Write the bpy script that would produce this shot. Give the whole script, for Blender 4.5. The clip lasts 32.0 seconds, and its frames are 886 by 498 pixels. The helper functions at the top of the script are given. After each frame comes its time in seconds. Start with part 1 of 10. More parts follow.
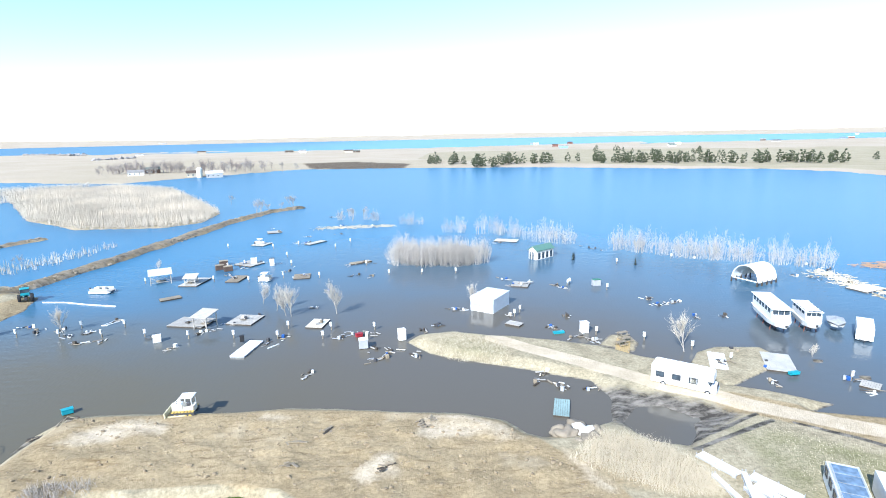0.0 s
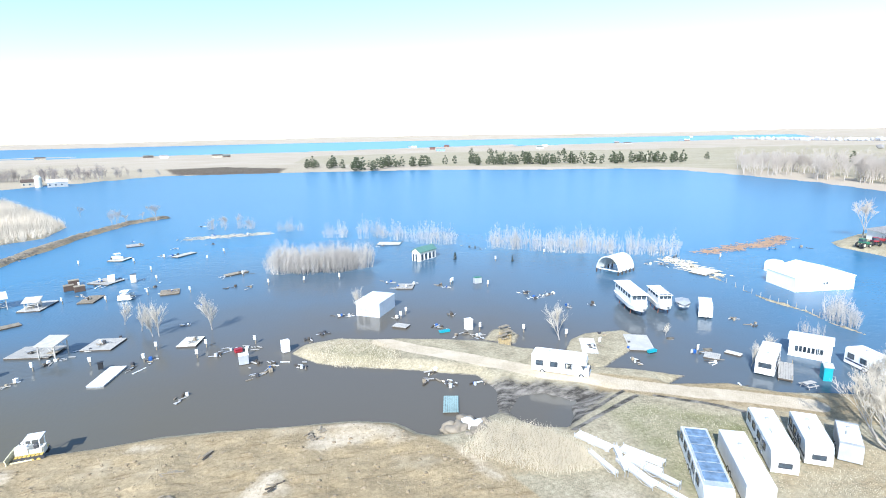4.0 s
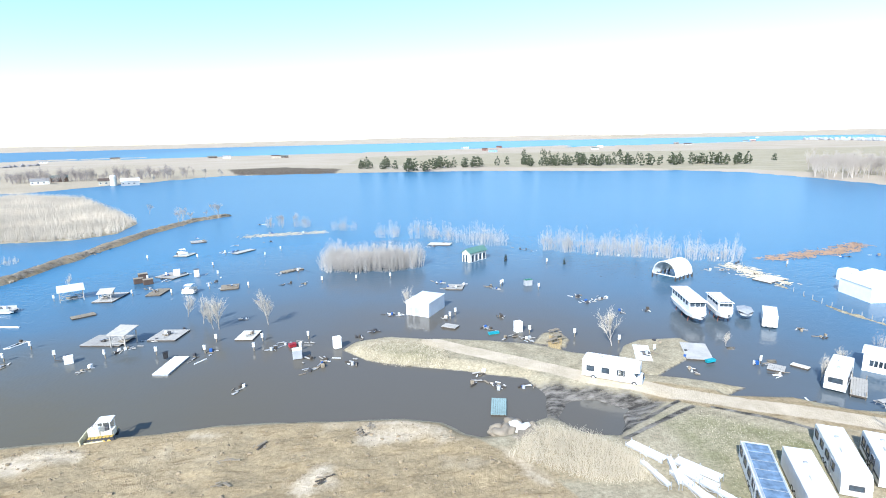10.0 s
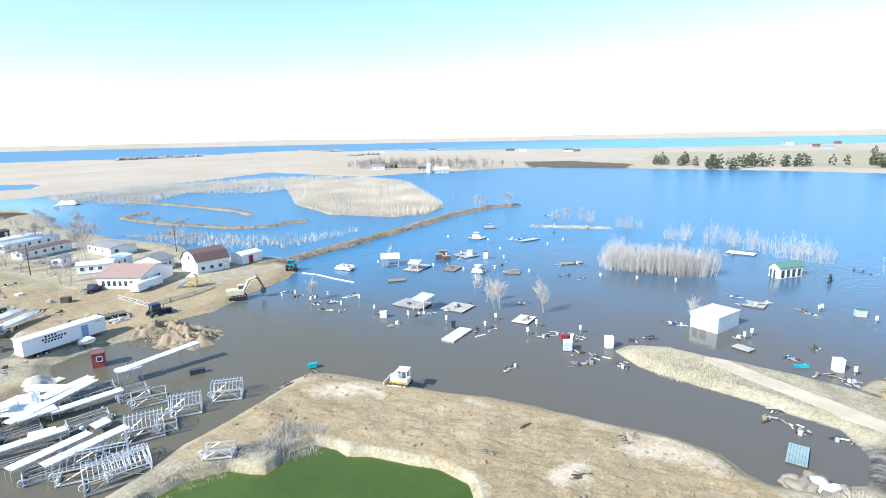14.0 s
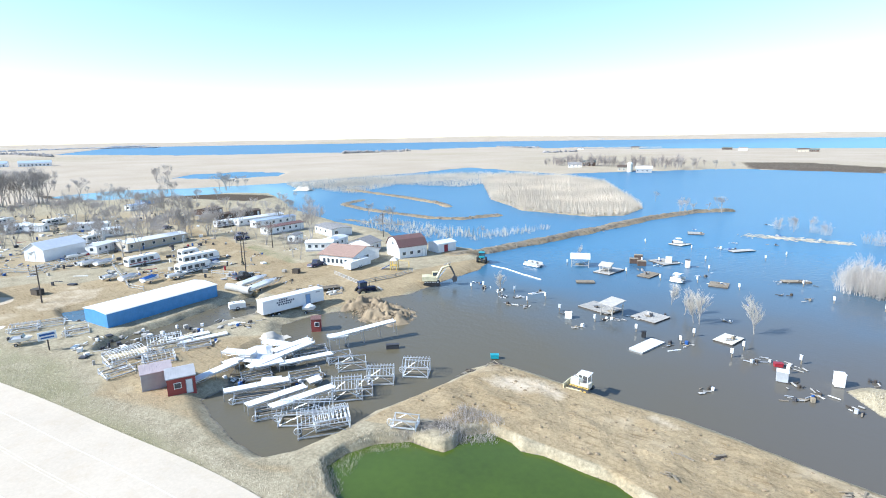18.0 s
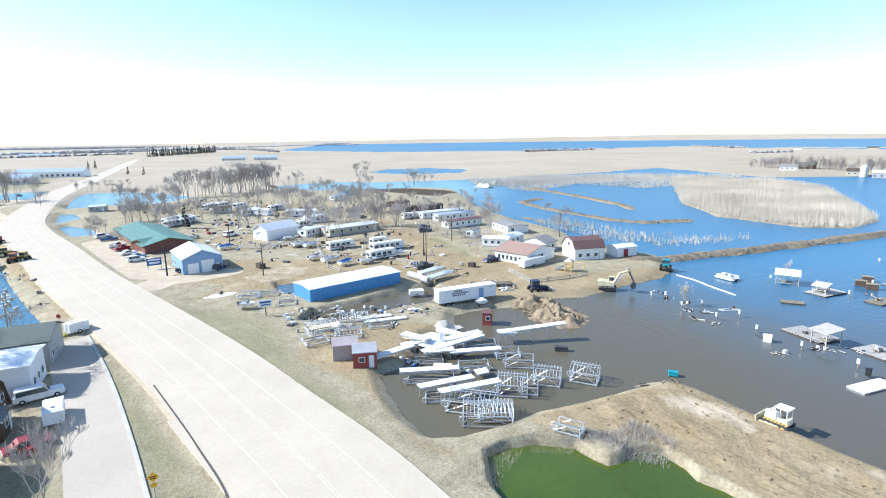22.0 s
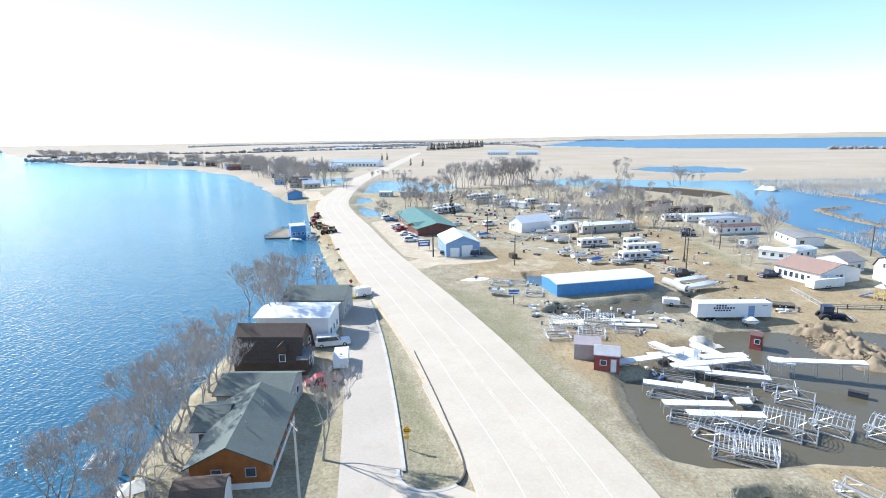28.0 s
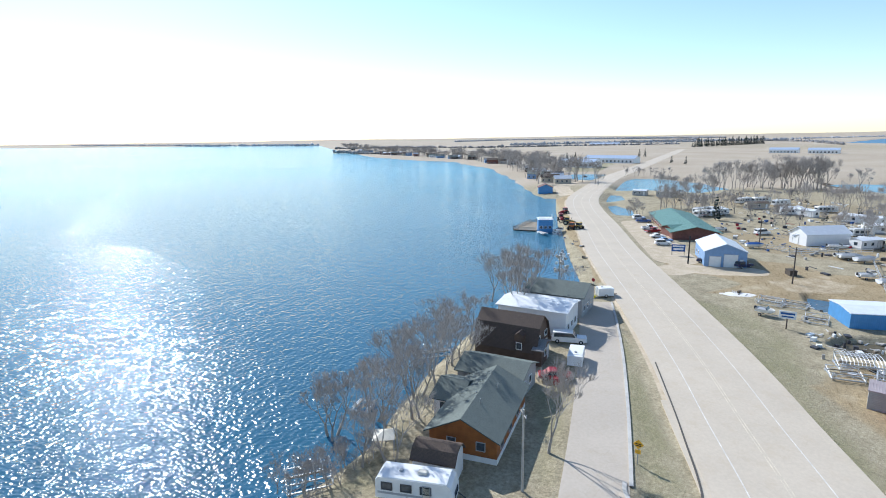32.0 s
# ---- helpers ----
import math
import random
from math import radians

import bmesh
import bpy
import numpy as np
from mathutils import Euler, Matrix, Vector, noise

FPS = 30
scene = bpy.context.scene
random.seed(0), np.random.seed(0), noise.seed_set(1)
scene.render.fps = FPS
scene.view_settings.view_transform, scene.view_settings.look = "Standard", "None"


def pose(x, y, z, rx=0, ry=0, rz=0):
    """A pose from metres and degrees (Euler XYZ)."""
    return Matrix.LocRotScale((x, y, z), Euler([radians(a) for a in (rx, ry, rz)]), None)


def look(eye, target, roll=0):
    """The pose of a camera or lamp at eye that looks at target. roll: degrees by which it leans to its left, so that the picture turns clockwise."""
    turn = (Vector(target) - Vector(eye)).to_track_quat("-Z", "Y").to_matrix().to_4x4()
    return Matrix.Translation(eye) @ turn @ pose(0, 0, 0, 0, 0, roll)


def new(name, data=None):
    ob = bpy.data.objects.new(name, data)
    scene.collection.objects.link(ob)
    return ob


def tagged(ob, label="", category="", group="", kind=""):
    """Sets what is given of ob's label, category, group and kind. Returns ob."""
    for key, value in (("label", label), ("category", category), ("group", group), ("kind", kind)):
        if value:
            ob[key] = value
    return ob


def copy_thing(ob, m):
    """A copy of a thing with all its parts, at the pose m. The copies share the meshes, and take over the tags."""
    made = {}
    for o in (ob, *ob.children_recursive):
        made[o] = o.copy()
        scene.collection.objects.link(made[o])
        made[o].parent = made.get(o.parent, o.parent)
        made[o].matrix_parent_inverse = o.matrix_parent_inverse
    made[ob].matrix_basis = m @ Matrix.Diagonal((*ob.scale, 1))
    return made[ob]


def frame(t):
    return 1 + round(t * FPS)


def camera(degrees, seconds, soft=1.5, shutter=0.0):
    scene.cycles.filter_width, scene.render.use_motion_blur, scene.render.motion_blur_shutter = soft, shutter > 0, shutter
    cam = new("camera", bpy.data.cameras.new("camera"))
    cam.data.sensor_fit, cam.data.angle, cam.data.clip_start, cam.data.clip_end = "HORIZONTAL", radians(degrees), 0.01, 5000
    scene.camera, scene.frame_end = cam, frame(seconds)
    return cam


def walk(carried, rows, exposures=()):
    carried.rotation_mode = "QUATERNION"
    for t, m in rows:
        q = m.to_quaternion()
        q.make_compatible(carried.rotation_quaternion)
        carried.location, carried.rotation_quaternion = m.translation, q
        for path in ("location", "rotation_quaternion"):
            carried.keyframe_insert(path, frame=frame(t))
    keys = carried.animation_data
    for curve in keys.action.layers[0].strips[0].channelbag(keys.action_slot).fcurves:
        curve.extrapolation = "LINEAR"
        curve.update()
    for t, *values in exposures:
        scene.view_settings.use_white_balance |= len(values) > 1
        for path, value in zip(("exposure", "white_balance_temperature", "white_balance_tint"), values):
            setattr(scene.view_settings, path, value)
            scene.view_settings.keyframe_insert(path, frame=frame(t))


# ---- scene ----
# Flooded lakeside campground, boat yard and trailer park seen from a hovering drone that turns to its left.
# z = 0 is the flood water; +y is the drone's first heading.
cam = camera(78.84, 32.0, soft=1.0)
ROWS = [
    (0.0, 78.01, 1.05, 0.00),
    (0.5, 78.04, 1.05, -0.27),
    (1.0, 78.06, 1.06, -0.45),
    (1.5, 78.09, 1.05, -0.78),
    (2.0, 78.11, 1.00, -1.88),
    (2.5, 78.13, 1.04, -4.32),
    (3.0, 78.14, 1.05, -7.28),
    (3.5, 78.13, 1.09, -10.07),
    (5.5, 78.14, 1.16, -20.48),
    (6.0, 78.16, 1.22, -23.48),
    (6.5, 78.18, 1.22, -26.05),
    (7.0, 78.19, 1.21, -27.40),
    (7.5, 78.21, 1.22, -28.05),
    (8.0, 78.23, 1.24, -25.83),
    (8.5, 78.25, 1.29, -22.03),
    (9.0, 78.27, 1.25, -16.83),
    (9.5, 78.31, 1.18, -11.51),
    (10.0, 78.33, 1.21, -7.19),
    (10.5, 78.35, 1.20, -3.29),
    (11.0, 78.36, 1.15, 0.46),
    (11.5, 78.36, 1.17, 4.29),
    (12.0, 78.34, 1.16, 8.16),
    (12.5, 78.34, 1.21, 12.04),
    (13.0, 78.34, 1.17, 15.86),
    (13.5, 78.33, 1.10, 19.43),
    (14.0, 78.31, 1.09, 22.69),
    (14.5, 78.29, 1.06, 25.59),
    (15.0, 78.26, 1.05, 28.32),
    (15.5, 78.26, 1.02, 30.92),
    (17.5, 78.31, 0.91, 39.91),
    (18.0, 78.31, 0.80, 43.12),
    (18.5, 78.31, 0.83, 47.14),
    (19.0, 78.33, 0.86, 51.11),
    (19.5, 78.34, 0.76, 55.61),
    (20.0, 78.36, 0.66, 57.52),
    (20.5, 78.38, 0.72, 58.75),
    (21.0, 78.38, 0.75, 59.46),
    (21.5, 78.39, 0.71, 60.91),
    (22.0, 78.39, 0.75, 61.94),
    (22.5, 78.39, 0.79, 62.63),
    (23.0, 78.40, 0.85, 63.18),
    (23.5, 78.37, 0.89, 64.31),
    (24.0, 78.37, 0.86, 66.28),
    (24.5, 78.34, 0.86, 68.69),
    (26.5, 78.31, 0.86, 77.89),
    (27.0, 78.31, 0.85, 80.63),
    (27.5, 78.30, 0.82, 84.58),
    (28.0, 78.30, 0.82, 88.66),
    (28.5, 78.29, 0.75, 92.38),
    (29.0, 78.30, 0.68, 96.11),
    (29.5, 78.26, 0.69, 98.04),
    (30.0, 78.24, 0.73, 100.53),
    (30.5, 78.18, 0.76, 105.29),
    (31.0, 78.17, 0.75, 109.07),
    (31.5, 78.15, 0.72, 110.56),
    (32.0, 78.19, 0.80, 114.78),
]
EYE = (0, 0, 35)
walk(cam, [(t, pose(*EYE, rx, ry, rz)) for t, rx, ry, rz in ROWS], exposures=[(0.0, 1.4, 5900, 8), (5.0, 1.36, 5900, 8), (8.0, 1.3, 5900, 8), (10.0, 1.28, 5900, 8), (14.0, 1.36, 5950, 8), (20.0, 1.24, 5950, 8), (27.0, 1.22, 6000, 9), (30.0, 1.03, 6000, 9), (32.0, 0.74, 6000, 9)])

# ---- sky and sun ----
SUN_TURN, SUN_UP = 149.5, 36.0            # degrees left of +y, degrees above the horizon
sun_dir = Vector((-math.sin(radians(SUN_TURN)) * math.cos(radians(SUN_UP)), math.cos(radians(SUN_TURN)) * math.cos(radians(SUN_UP)), math.sin(radians(SUN_UP))))
world = bpy.data.worlds.new("sky")
scene.world = world
world.use_nodes = True
wn = world.node_tree.nodes
wl = world.node_tree.links
sky = wn.new("ShaderNodeTexSky")
sky.sky_type = "NISHITA"
sky.sun_disc = False
sky.sun_elevation = radians(SUN_UP)
sky.sun_rotation = radians(-SUN_TURN)
sky.air_density, sky.dust_density, sky.ozone_density, sky.altitude = 1.0, 0.25, 1.6, 400
wn["Background"].inputs["Strength"].default_value = 0.11
wl.new(sky.outputs[0], wn["Background"].inputs["Color"])
sun = new("sun", bpy.data.lights.new("sun", "SUN"))
sun.data.energy, sun.data.angle, sun.data.color = 3.6, radians(0.53), (1.0, 0.965, 0.91)
sun.matrix_world = look(sun_dir * 200, (0, 0, 0))


# ---- materials ----
class Mat:
    """A small node-material writer."""

    def __init__(self, name, rough=0.8, metal=0.0, spec=0.5):
        self.m = bpy.data.materials.new(name)
        self.m.use_nodes = True
        self.n, self.l = self.m.node_tree.nodes, self.m.node_tree.links
        self.b = self.n["Principled BSDF"]
        self.b.inputs["Roughness"].default_value = rough
        self.b.inputs["Metallic"].default_value = metal
        self.b.inputs["Specular IOR Level"].default_value = spec
        self.coord = None

    def node(self, kind, **kw):
        nd = self.n.new(kind)
        for k, v in kw.items():
            nd.inputs[k].default_value = v
        return nd

    def space(self, which="Object"):
        if self.coord is None:
            self.coord = self.n.new("ShaderNodeTexCoord")
        return self.coord.outputs[which]

    def noise(self, scale, detail=4.0, rough=0.55, space="Object", stretch=None):
        nd = self.node("ShaderNodeTexNoise", Scale=scale, Detail=detail, Roughness=rough)
        src = self.space(space)
        if stretch:
            mp = self.n.new("ShaderNodeMapping")
            mp.inputs["Scale"].default_value = stretch
            self.l.new(src, mp.inputs["Vector"])
            src = mp.outputs[0]
        self.l.new(src, nd.inputs["Vector"])
        return nd.outputs["Fac"]

    def ramp(self, fac, lo, hi, out=(0.0, 1.0)):
        nd = self.n.new("ShaderNodeMapRange")
        nd.inputs["To Min"].default_value, nd.inputs["To Max"].default_value = out
        nd.inputs["From Min"].default_value, nd.inputs["From Max"].default_value = lo, hi
        self.l.new(fac, nd.inputs["Value"])
        return nd.outputs[0]

    def mix(self, fac, a, b, mode="MIX"):
        nd = self.n.new("ShaderNodeMix")
        nd.data_type, nd.blend_type = "RGBA", mode
        for k, v in ((0, fac), (6, a), (7, b)):
            if isinstance(v, tuple):
                nd.inputs[k].default_value = (*v[:3], 1)
            elif isinstance(v, (int, float)):
                nd.inputs[k].default_value = v
            else:
                self.l.new(v, nd.inputs[k])
        return nd.outputs[2]

    def math(self, op, a, b=0.5):
        nd = self.n.new("ShaderNodeMath")
        nd.operation = op
        for k, v in ((0, a), (1, b)):
            if isinstance(v, (int, float)):
                nd.inputs[k].default_value = v
            else:
                self.l.new(v, nd.inputs[k])
        return nd.outputs[0]

    def color(self, c):
        if isinstance(c, tuple):
            self.b.inputs["Base Color"].default_value = (*c, 1)
        else:
            self.l.new(c, self.b.inputs["Base Color"])
        return self

    def rough(self, fac):
        self.l.new(fac, self.b.inputs["Roughness"])
        return self

    def bump(self, fac, strength=0.3, dist=0.05):
        nd = self.node("ShaderNodeBump", Strength=strength, Distance=dist)
        self.l.new(fac, nd.inputs["Height"])
        self.l.new(nd.outputs[0], self.b.inputs["Normal"])
        return self

    def random(self):
        return self.n.new("ShaderNodeObjectInfo").outputs["Random"]


def plain(name, c, rough=0.7, metal=0.0, wear=0.25, scale=3.0, bump=0.15, vary=0.0):
    """Paint, plastic, wood or metal with grime at two scales."""
    m = Mat(name, rough, metal)
    dark = tuple(v * (1 - wear) for v in c)
    lite = tuple(min(1, v * (1 + wear * 0.35)) for v in c)
    f = m.mix(0.35, m.noise(scale * 0.35, 3), m.noise(scale * 4, 5))
    col = m.mix(m.ramp(f, 0.3, 0.7), dark, lite)
    if vary:
        col = m.mix(m.math("MULTIPLY", m.random(), vary), col, tuple(v * 0.45 for v in c))
    m.color(col).rough(m.ramp(m.noise(scale * 2, 4), 0.3, 0.7, (max(0.03, rough - 0.12), min(1.0, rough + 0.1))))
    if bump:
        m.bump(m.noise(scale * 9, 3), bump, 0.01)
    return m.m


def ribbed(name, c, period=0.3, rough=0.45, axis=0, metal=0.0, depth=0.03, wear=0.2, space="Object"):
    """Ribbed sheet metal or lap siding: ribs run across the given axis."""
    m = Mat(name, rough, metal)
    sep = m.n.new("ShaderNodeSeparateXYZ")
    m.l.new(m.space(space), sep.inputs[0])
    wv = m.math("FRACT", m.math("DIVIDE", sep.outputs[axis], period))
    rib = m.ramp(m.math("ABSOLUTE", m.math("SUBTRACT", wv, 0.5)), 0.38, 0.46)
    f = m.ramp(m.noise(0.9, 5), 0.3, 0.75)
    m.color(m.mix(f, tuple(v * (1 - wear) for v in c), c))
    m.bump(rib, 0.6, depth)
    return m.m


WHITE = plain("white_paint", (0.78, 0.78, 0.76), 0.5, wear=0.14)
WHITE_SIDING = ribbed("white_lap_siding", (0.78, 0.78, 0.77), 0.2, 0.55, axis=2, depth=0.02, wear=0.12)
CREAM = plain("cream_paint", (0.66, 0.62, 0.52), 0.6, wear=0.2)
GREY = plain("grey_paint", (0.38, 0.39, 0.40), 0.6)
DARK = plain("dark_trim", (0.05, 0.05, 0.055), 0.6)
BLACK = plain("black_rubber", (0.018, 0.018, 0.02), 0.85)
TYRE = plain("tyre_rubber", (0.02, 0.02, 0.022), 0.9)
ALU = plain("weathered_aluminium", (0.72, 0.73, 0.74), 0.42, 0.55, wear=0.3, scale=2)
GALV = plain("galvanised_steel", (0.5, 0.51, 0.52), 0.45, 0.6, wear=0.35)
BLUE_PAINT = plain("blue_paint", (0.02, 0.09, 0.3), 0.45)
NAVY = plain("navy_paint", (0.012, 0.02, 0.07), 0.35)
RED_PAINT = plain("red_paint", (0.3, 0.02, 0.03), 0.5)
YELLOW = plain("machine_yellow", (0.62, 0.43, 0.1), 0.5, wear=0.4)
PALE_YELLOW = plain("faded_machine_yellow", (0.62, 0.56, 0.36), 0.55, wear=0.35)
GREEN_PAINT = plain("green_paint", (0.03, 0.16, 0.09), 0.5)
DUSKY_TWIGS = plain("mauve_grey_twigs", (0.28, 0.24, 0.23), 0.9, wear=0.25, scale=0.05, bump=0)
VASE_TWIGS = plain("fine_grey_twigs", (0.48, 0.435, 0.395), 0.9, wear=0.25, scale=0.2, bump=0, vary=0.25)
PALE_GLASS = plain("algae_stained_glass", (0.3, 0.4, 0.37), 0.15, wear=0.4, scale=0.8)
TEAL = plain("teal_plastic", (0.02, 0.3, 0.36), 0.5)
SIGN_YELLOW = plain("sign_yellow", (0.8, 0.42, 0.02), 0.5)
ORANGE = plain("orange_paint", (0.55, 0.16, 0.03), 0.5)
CHROME = plain("bright_metal", (0.75, 0.75, 0.76), 0.2, 0.9, wear=0.1)
WOOD = plain("weathered_wood", (0.34, 0.28, 0.2), 0.85, wear=0.45, scale=5, vary=0.5)
NEW_WOOD = plain("yellow_pine_boards", (0.52, 0.38, 0.18), 0.8, wear=0.35, scale=5, vary=0.4)
DARK_WOOD = plain("wet_dark_wood", (0.075, 0.06, 0.045), 0.8, wear=0.4, vary=0.4)
POLE_WOOD = plain("creosote_pole", (0.1, 0.08, 0.065), 0.85)
GREY_WOOD = plain("grey_deck_boards", (0.5, 0.47, 0.42), 0.85, wear=0.35, scale=5, vary=0.5)
CONCRETE = plain("concrete", (0.5, 0.48, 0.44), 0.9, wear=0.3, scale=1.5, bump=0.3)
BRICK_RED = plain("dark_red_brick", (0.2, 0.085, 0.065), 0.85, wear=0.4, scale=4)
CEDAR = ribbed("stained_cedar_boards", (0.36, 0.125, 0.028), 0.22, 0.75, axis=2, depth=0.02, wear=0.4)
RED_BOARD = ribbed("red_board_siding", (0.33, 0.065, 0.055), 0.3, 0.65, axis=2, depth=0.03, wear=0.3)
BROWN_SIDING = ribbed("brown_siding", (0.11, 0.07, 0.05), 0.22, 0.7, axis=2, depth=0.02, wear=0.35)
TAN_SIDING = ribbed("tan_siding", (0.5, 0.44, 0.35), 0.22, 0.7, axis=2, depth=0.02)
GREY_SIDING = ribbed("grey_siding", (0.4, 0.4, 0.39), 0.22, 0.7, axis=2, depth=0.02)
BLUE_METAL = ribbed("blue_ribbed_metal", (0.08, 0.27, 0.55), 0.3, 0.4, axis=0)
STEEL_BLUE = ribbed("steel_blue_metal", (0.22, 0.36, 0.58), 0.3, 0.45, axis=0)
WHITE_METAL = ribbed("white_ribbed_metal", (0.8, 0.8, 0.8), 0.3, 0.4, axis=0, wear=0.1)
LIGHT_ROOF = ribbed("pale_metal_roof", (0.72, 0.74, 0.76), 0.3, 0.35, axis=0, wear=0.12)
GREEN_ROOF = ribbed("green_metal_roof", (0.12, 0.24, 0.19), 0.3, 0.45, axis=0, wear=0.25)
BLUE_ROOF = ribbed("blue_grey_metal_roof", (0.42, 0.5, 0.62), 0.3, 0.4, axis=0)


def shingles(name, c, wear=0.45):
    m = Mat(name, 0.9)
    sep = m.n.new("ShaderNodeSeparateXYZ")
    m.l.new(m.space("Object"), sep.inputs[0])
    br = m.n.new("ShaderNodeTexBrick")
    br.inputs["Scale"].default_value = 3.2
    br.inputs["Mortar Size"].default_value = 0.02
    br.inputs["Color1"].default_value = (*c, 1)
    br.inputs["Color2"].default_value = (*(v * (1 - wear * 0.6) for v in c), 1)
    br.inputs["Mortar"].default_value = (*(v * 0.4 for v in c), 1)
    m.l.new(m.space("Object"), br.inputs["Vector"])
    m.color(m.mix(m.ramp(m.noise(0.6, 6), 0.35, 0.7), m.mix(0.3, br.outputs[0], tuple(v * 0.55 for v in c)), br.outputs[0]))
    m.bump(m.noise(14, 3), 0.4, 0.01)
    return m.m


SHINGLE_GREEN = shingles("grey_green_shingles", (0.17, 0.2, 0.18))
SHINGLE_BROWN = shingles("brown_shingles", (0.12, 0.085, 0.065))
SHINGLE_MAROON = shingles("maroon_shingles", (0.2, 0.11, 0.1))
SHINGLE_TAN = shingles("faded_red_tan_shingles", (0.42, 0.28, 0.22))
SHINGLE_GREY = shingles("grey_shingles", (0.32, 0.31, 0.3))


def glass(name, c=(0.03, 0.04, 0.05)):
    m = Mat(name, 0.06, 0.0, 0.8)
    m.color(m.mix(m.ramp(m.noise(1.5, 2), 0.3, 0.7), c, tuple(v * 2.2 for v in c)))
    return m.m


EAST_TWIGS = plain("pale_tan_twigs", (0.5, 0.44, 0.38), 0.9, wear=0.25, scale=0.05, bump=0)
GLASS = glass("dark_window_glass")
BLUE_GLASS = glass("blue_tinted_glass", (0.09, 0.13, 0.18))

# bark and foliage
BARK = plain("grey_bark", (0.42, 0.38, 0.335), 0.9, wear=0.4, scale=3, bump=0.4)
TWIGS = plain("bare_twigs", (0.46, 0.415, 0.375), 0.9, wear=0.3, scale=0.4, bump=0, vary=0.35)
PALE_TWIGS = plain("pale_dry_twigs", (0.62, 0.55, 0.45), 0.9, wear=0.25, scale=0.4, bump=0, vary=0.2)
SILVER_TWIGS = plain("silver_grey_twigs", (0.52, 0.475, 0.425), 0.9, wear=0.25, scale=0.4, bump=0, vary=0.25)
RUST_TWIGS = plain("rusty_brush_twigs", (0.42, 0.27, 0.17), 0.9, wear=0.25, scale=0.4, bump=0, vary=0.25)
NEEDLES = plain("pine_needles", (0.07, 0.085, 0.04), 0.85, wear=0.5, scale=0.8, bump=0, vary=0.4)
DARK_NEEDLES = plain("spruce_needles", (0.022, 0.038, 0.03), 0.85, wear=0.5, scale=0.8, bump=0, vary=0.3)
STRAW = plain("dry_straw", (0.64, 0.56, 0.42), 0.9, wear=0.3, scale=1, bump=0, vary=0.3)
REED = plain("dead_reeds", (0.64, 0.565, 0.46), 0.9, wear=0.45, scale=0.09, bump=0)
ROCK = plain("pale_boulder", (0.28, 0.235, 0.175), 0.9, wear=0.35, scale=1.2, bump=0.5, vary=0.35)
EARTH = plain("dug_earth", (0.28, 0.215, 0.135), 0.95, wear=0.4, scale=1.0, bump=0.6)
SAND = plain("pale_sand", (0.55, 0.5, 0.42), 0.95, wear=0.2, scale=1.0, bump=0.4)
SNOWY = plain("white_gravel_patch", (0.72, 0.7, 0.66), 0.95, wear=0.15, scale=2.0, bump=0.4)


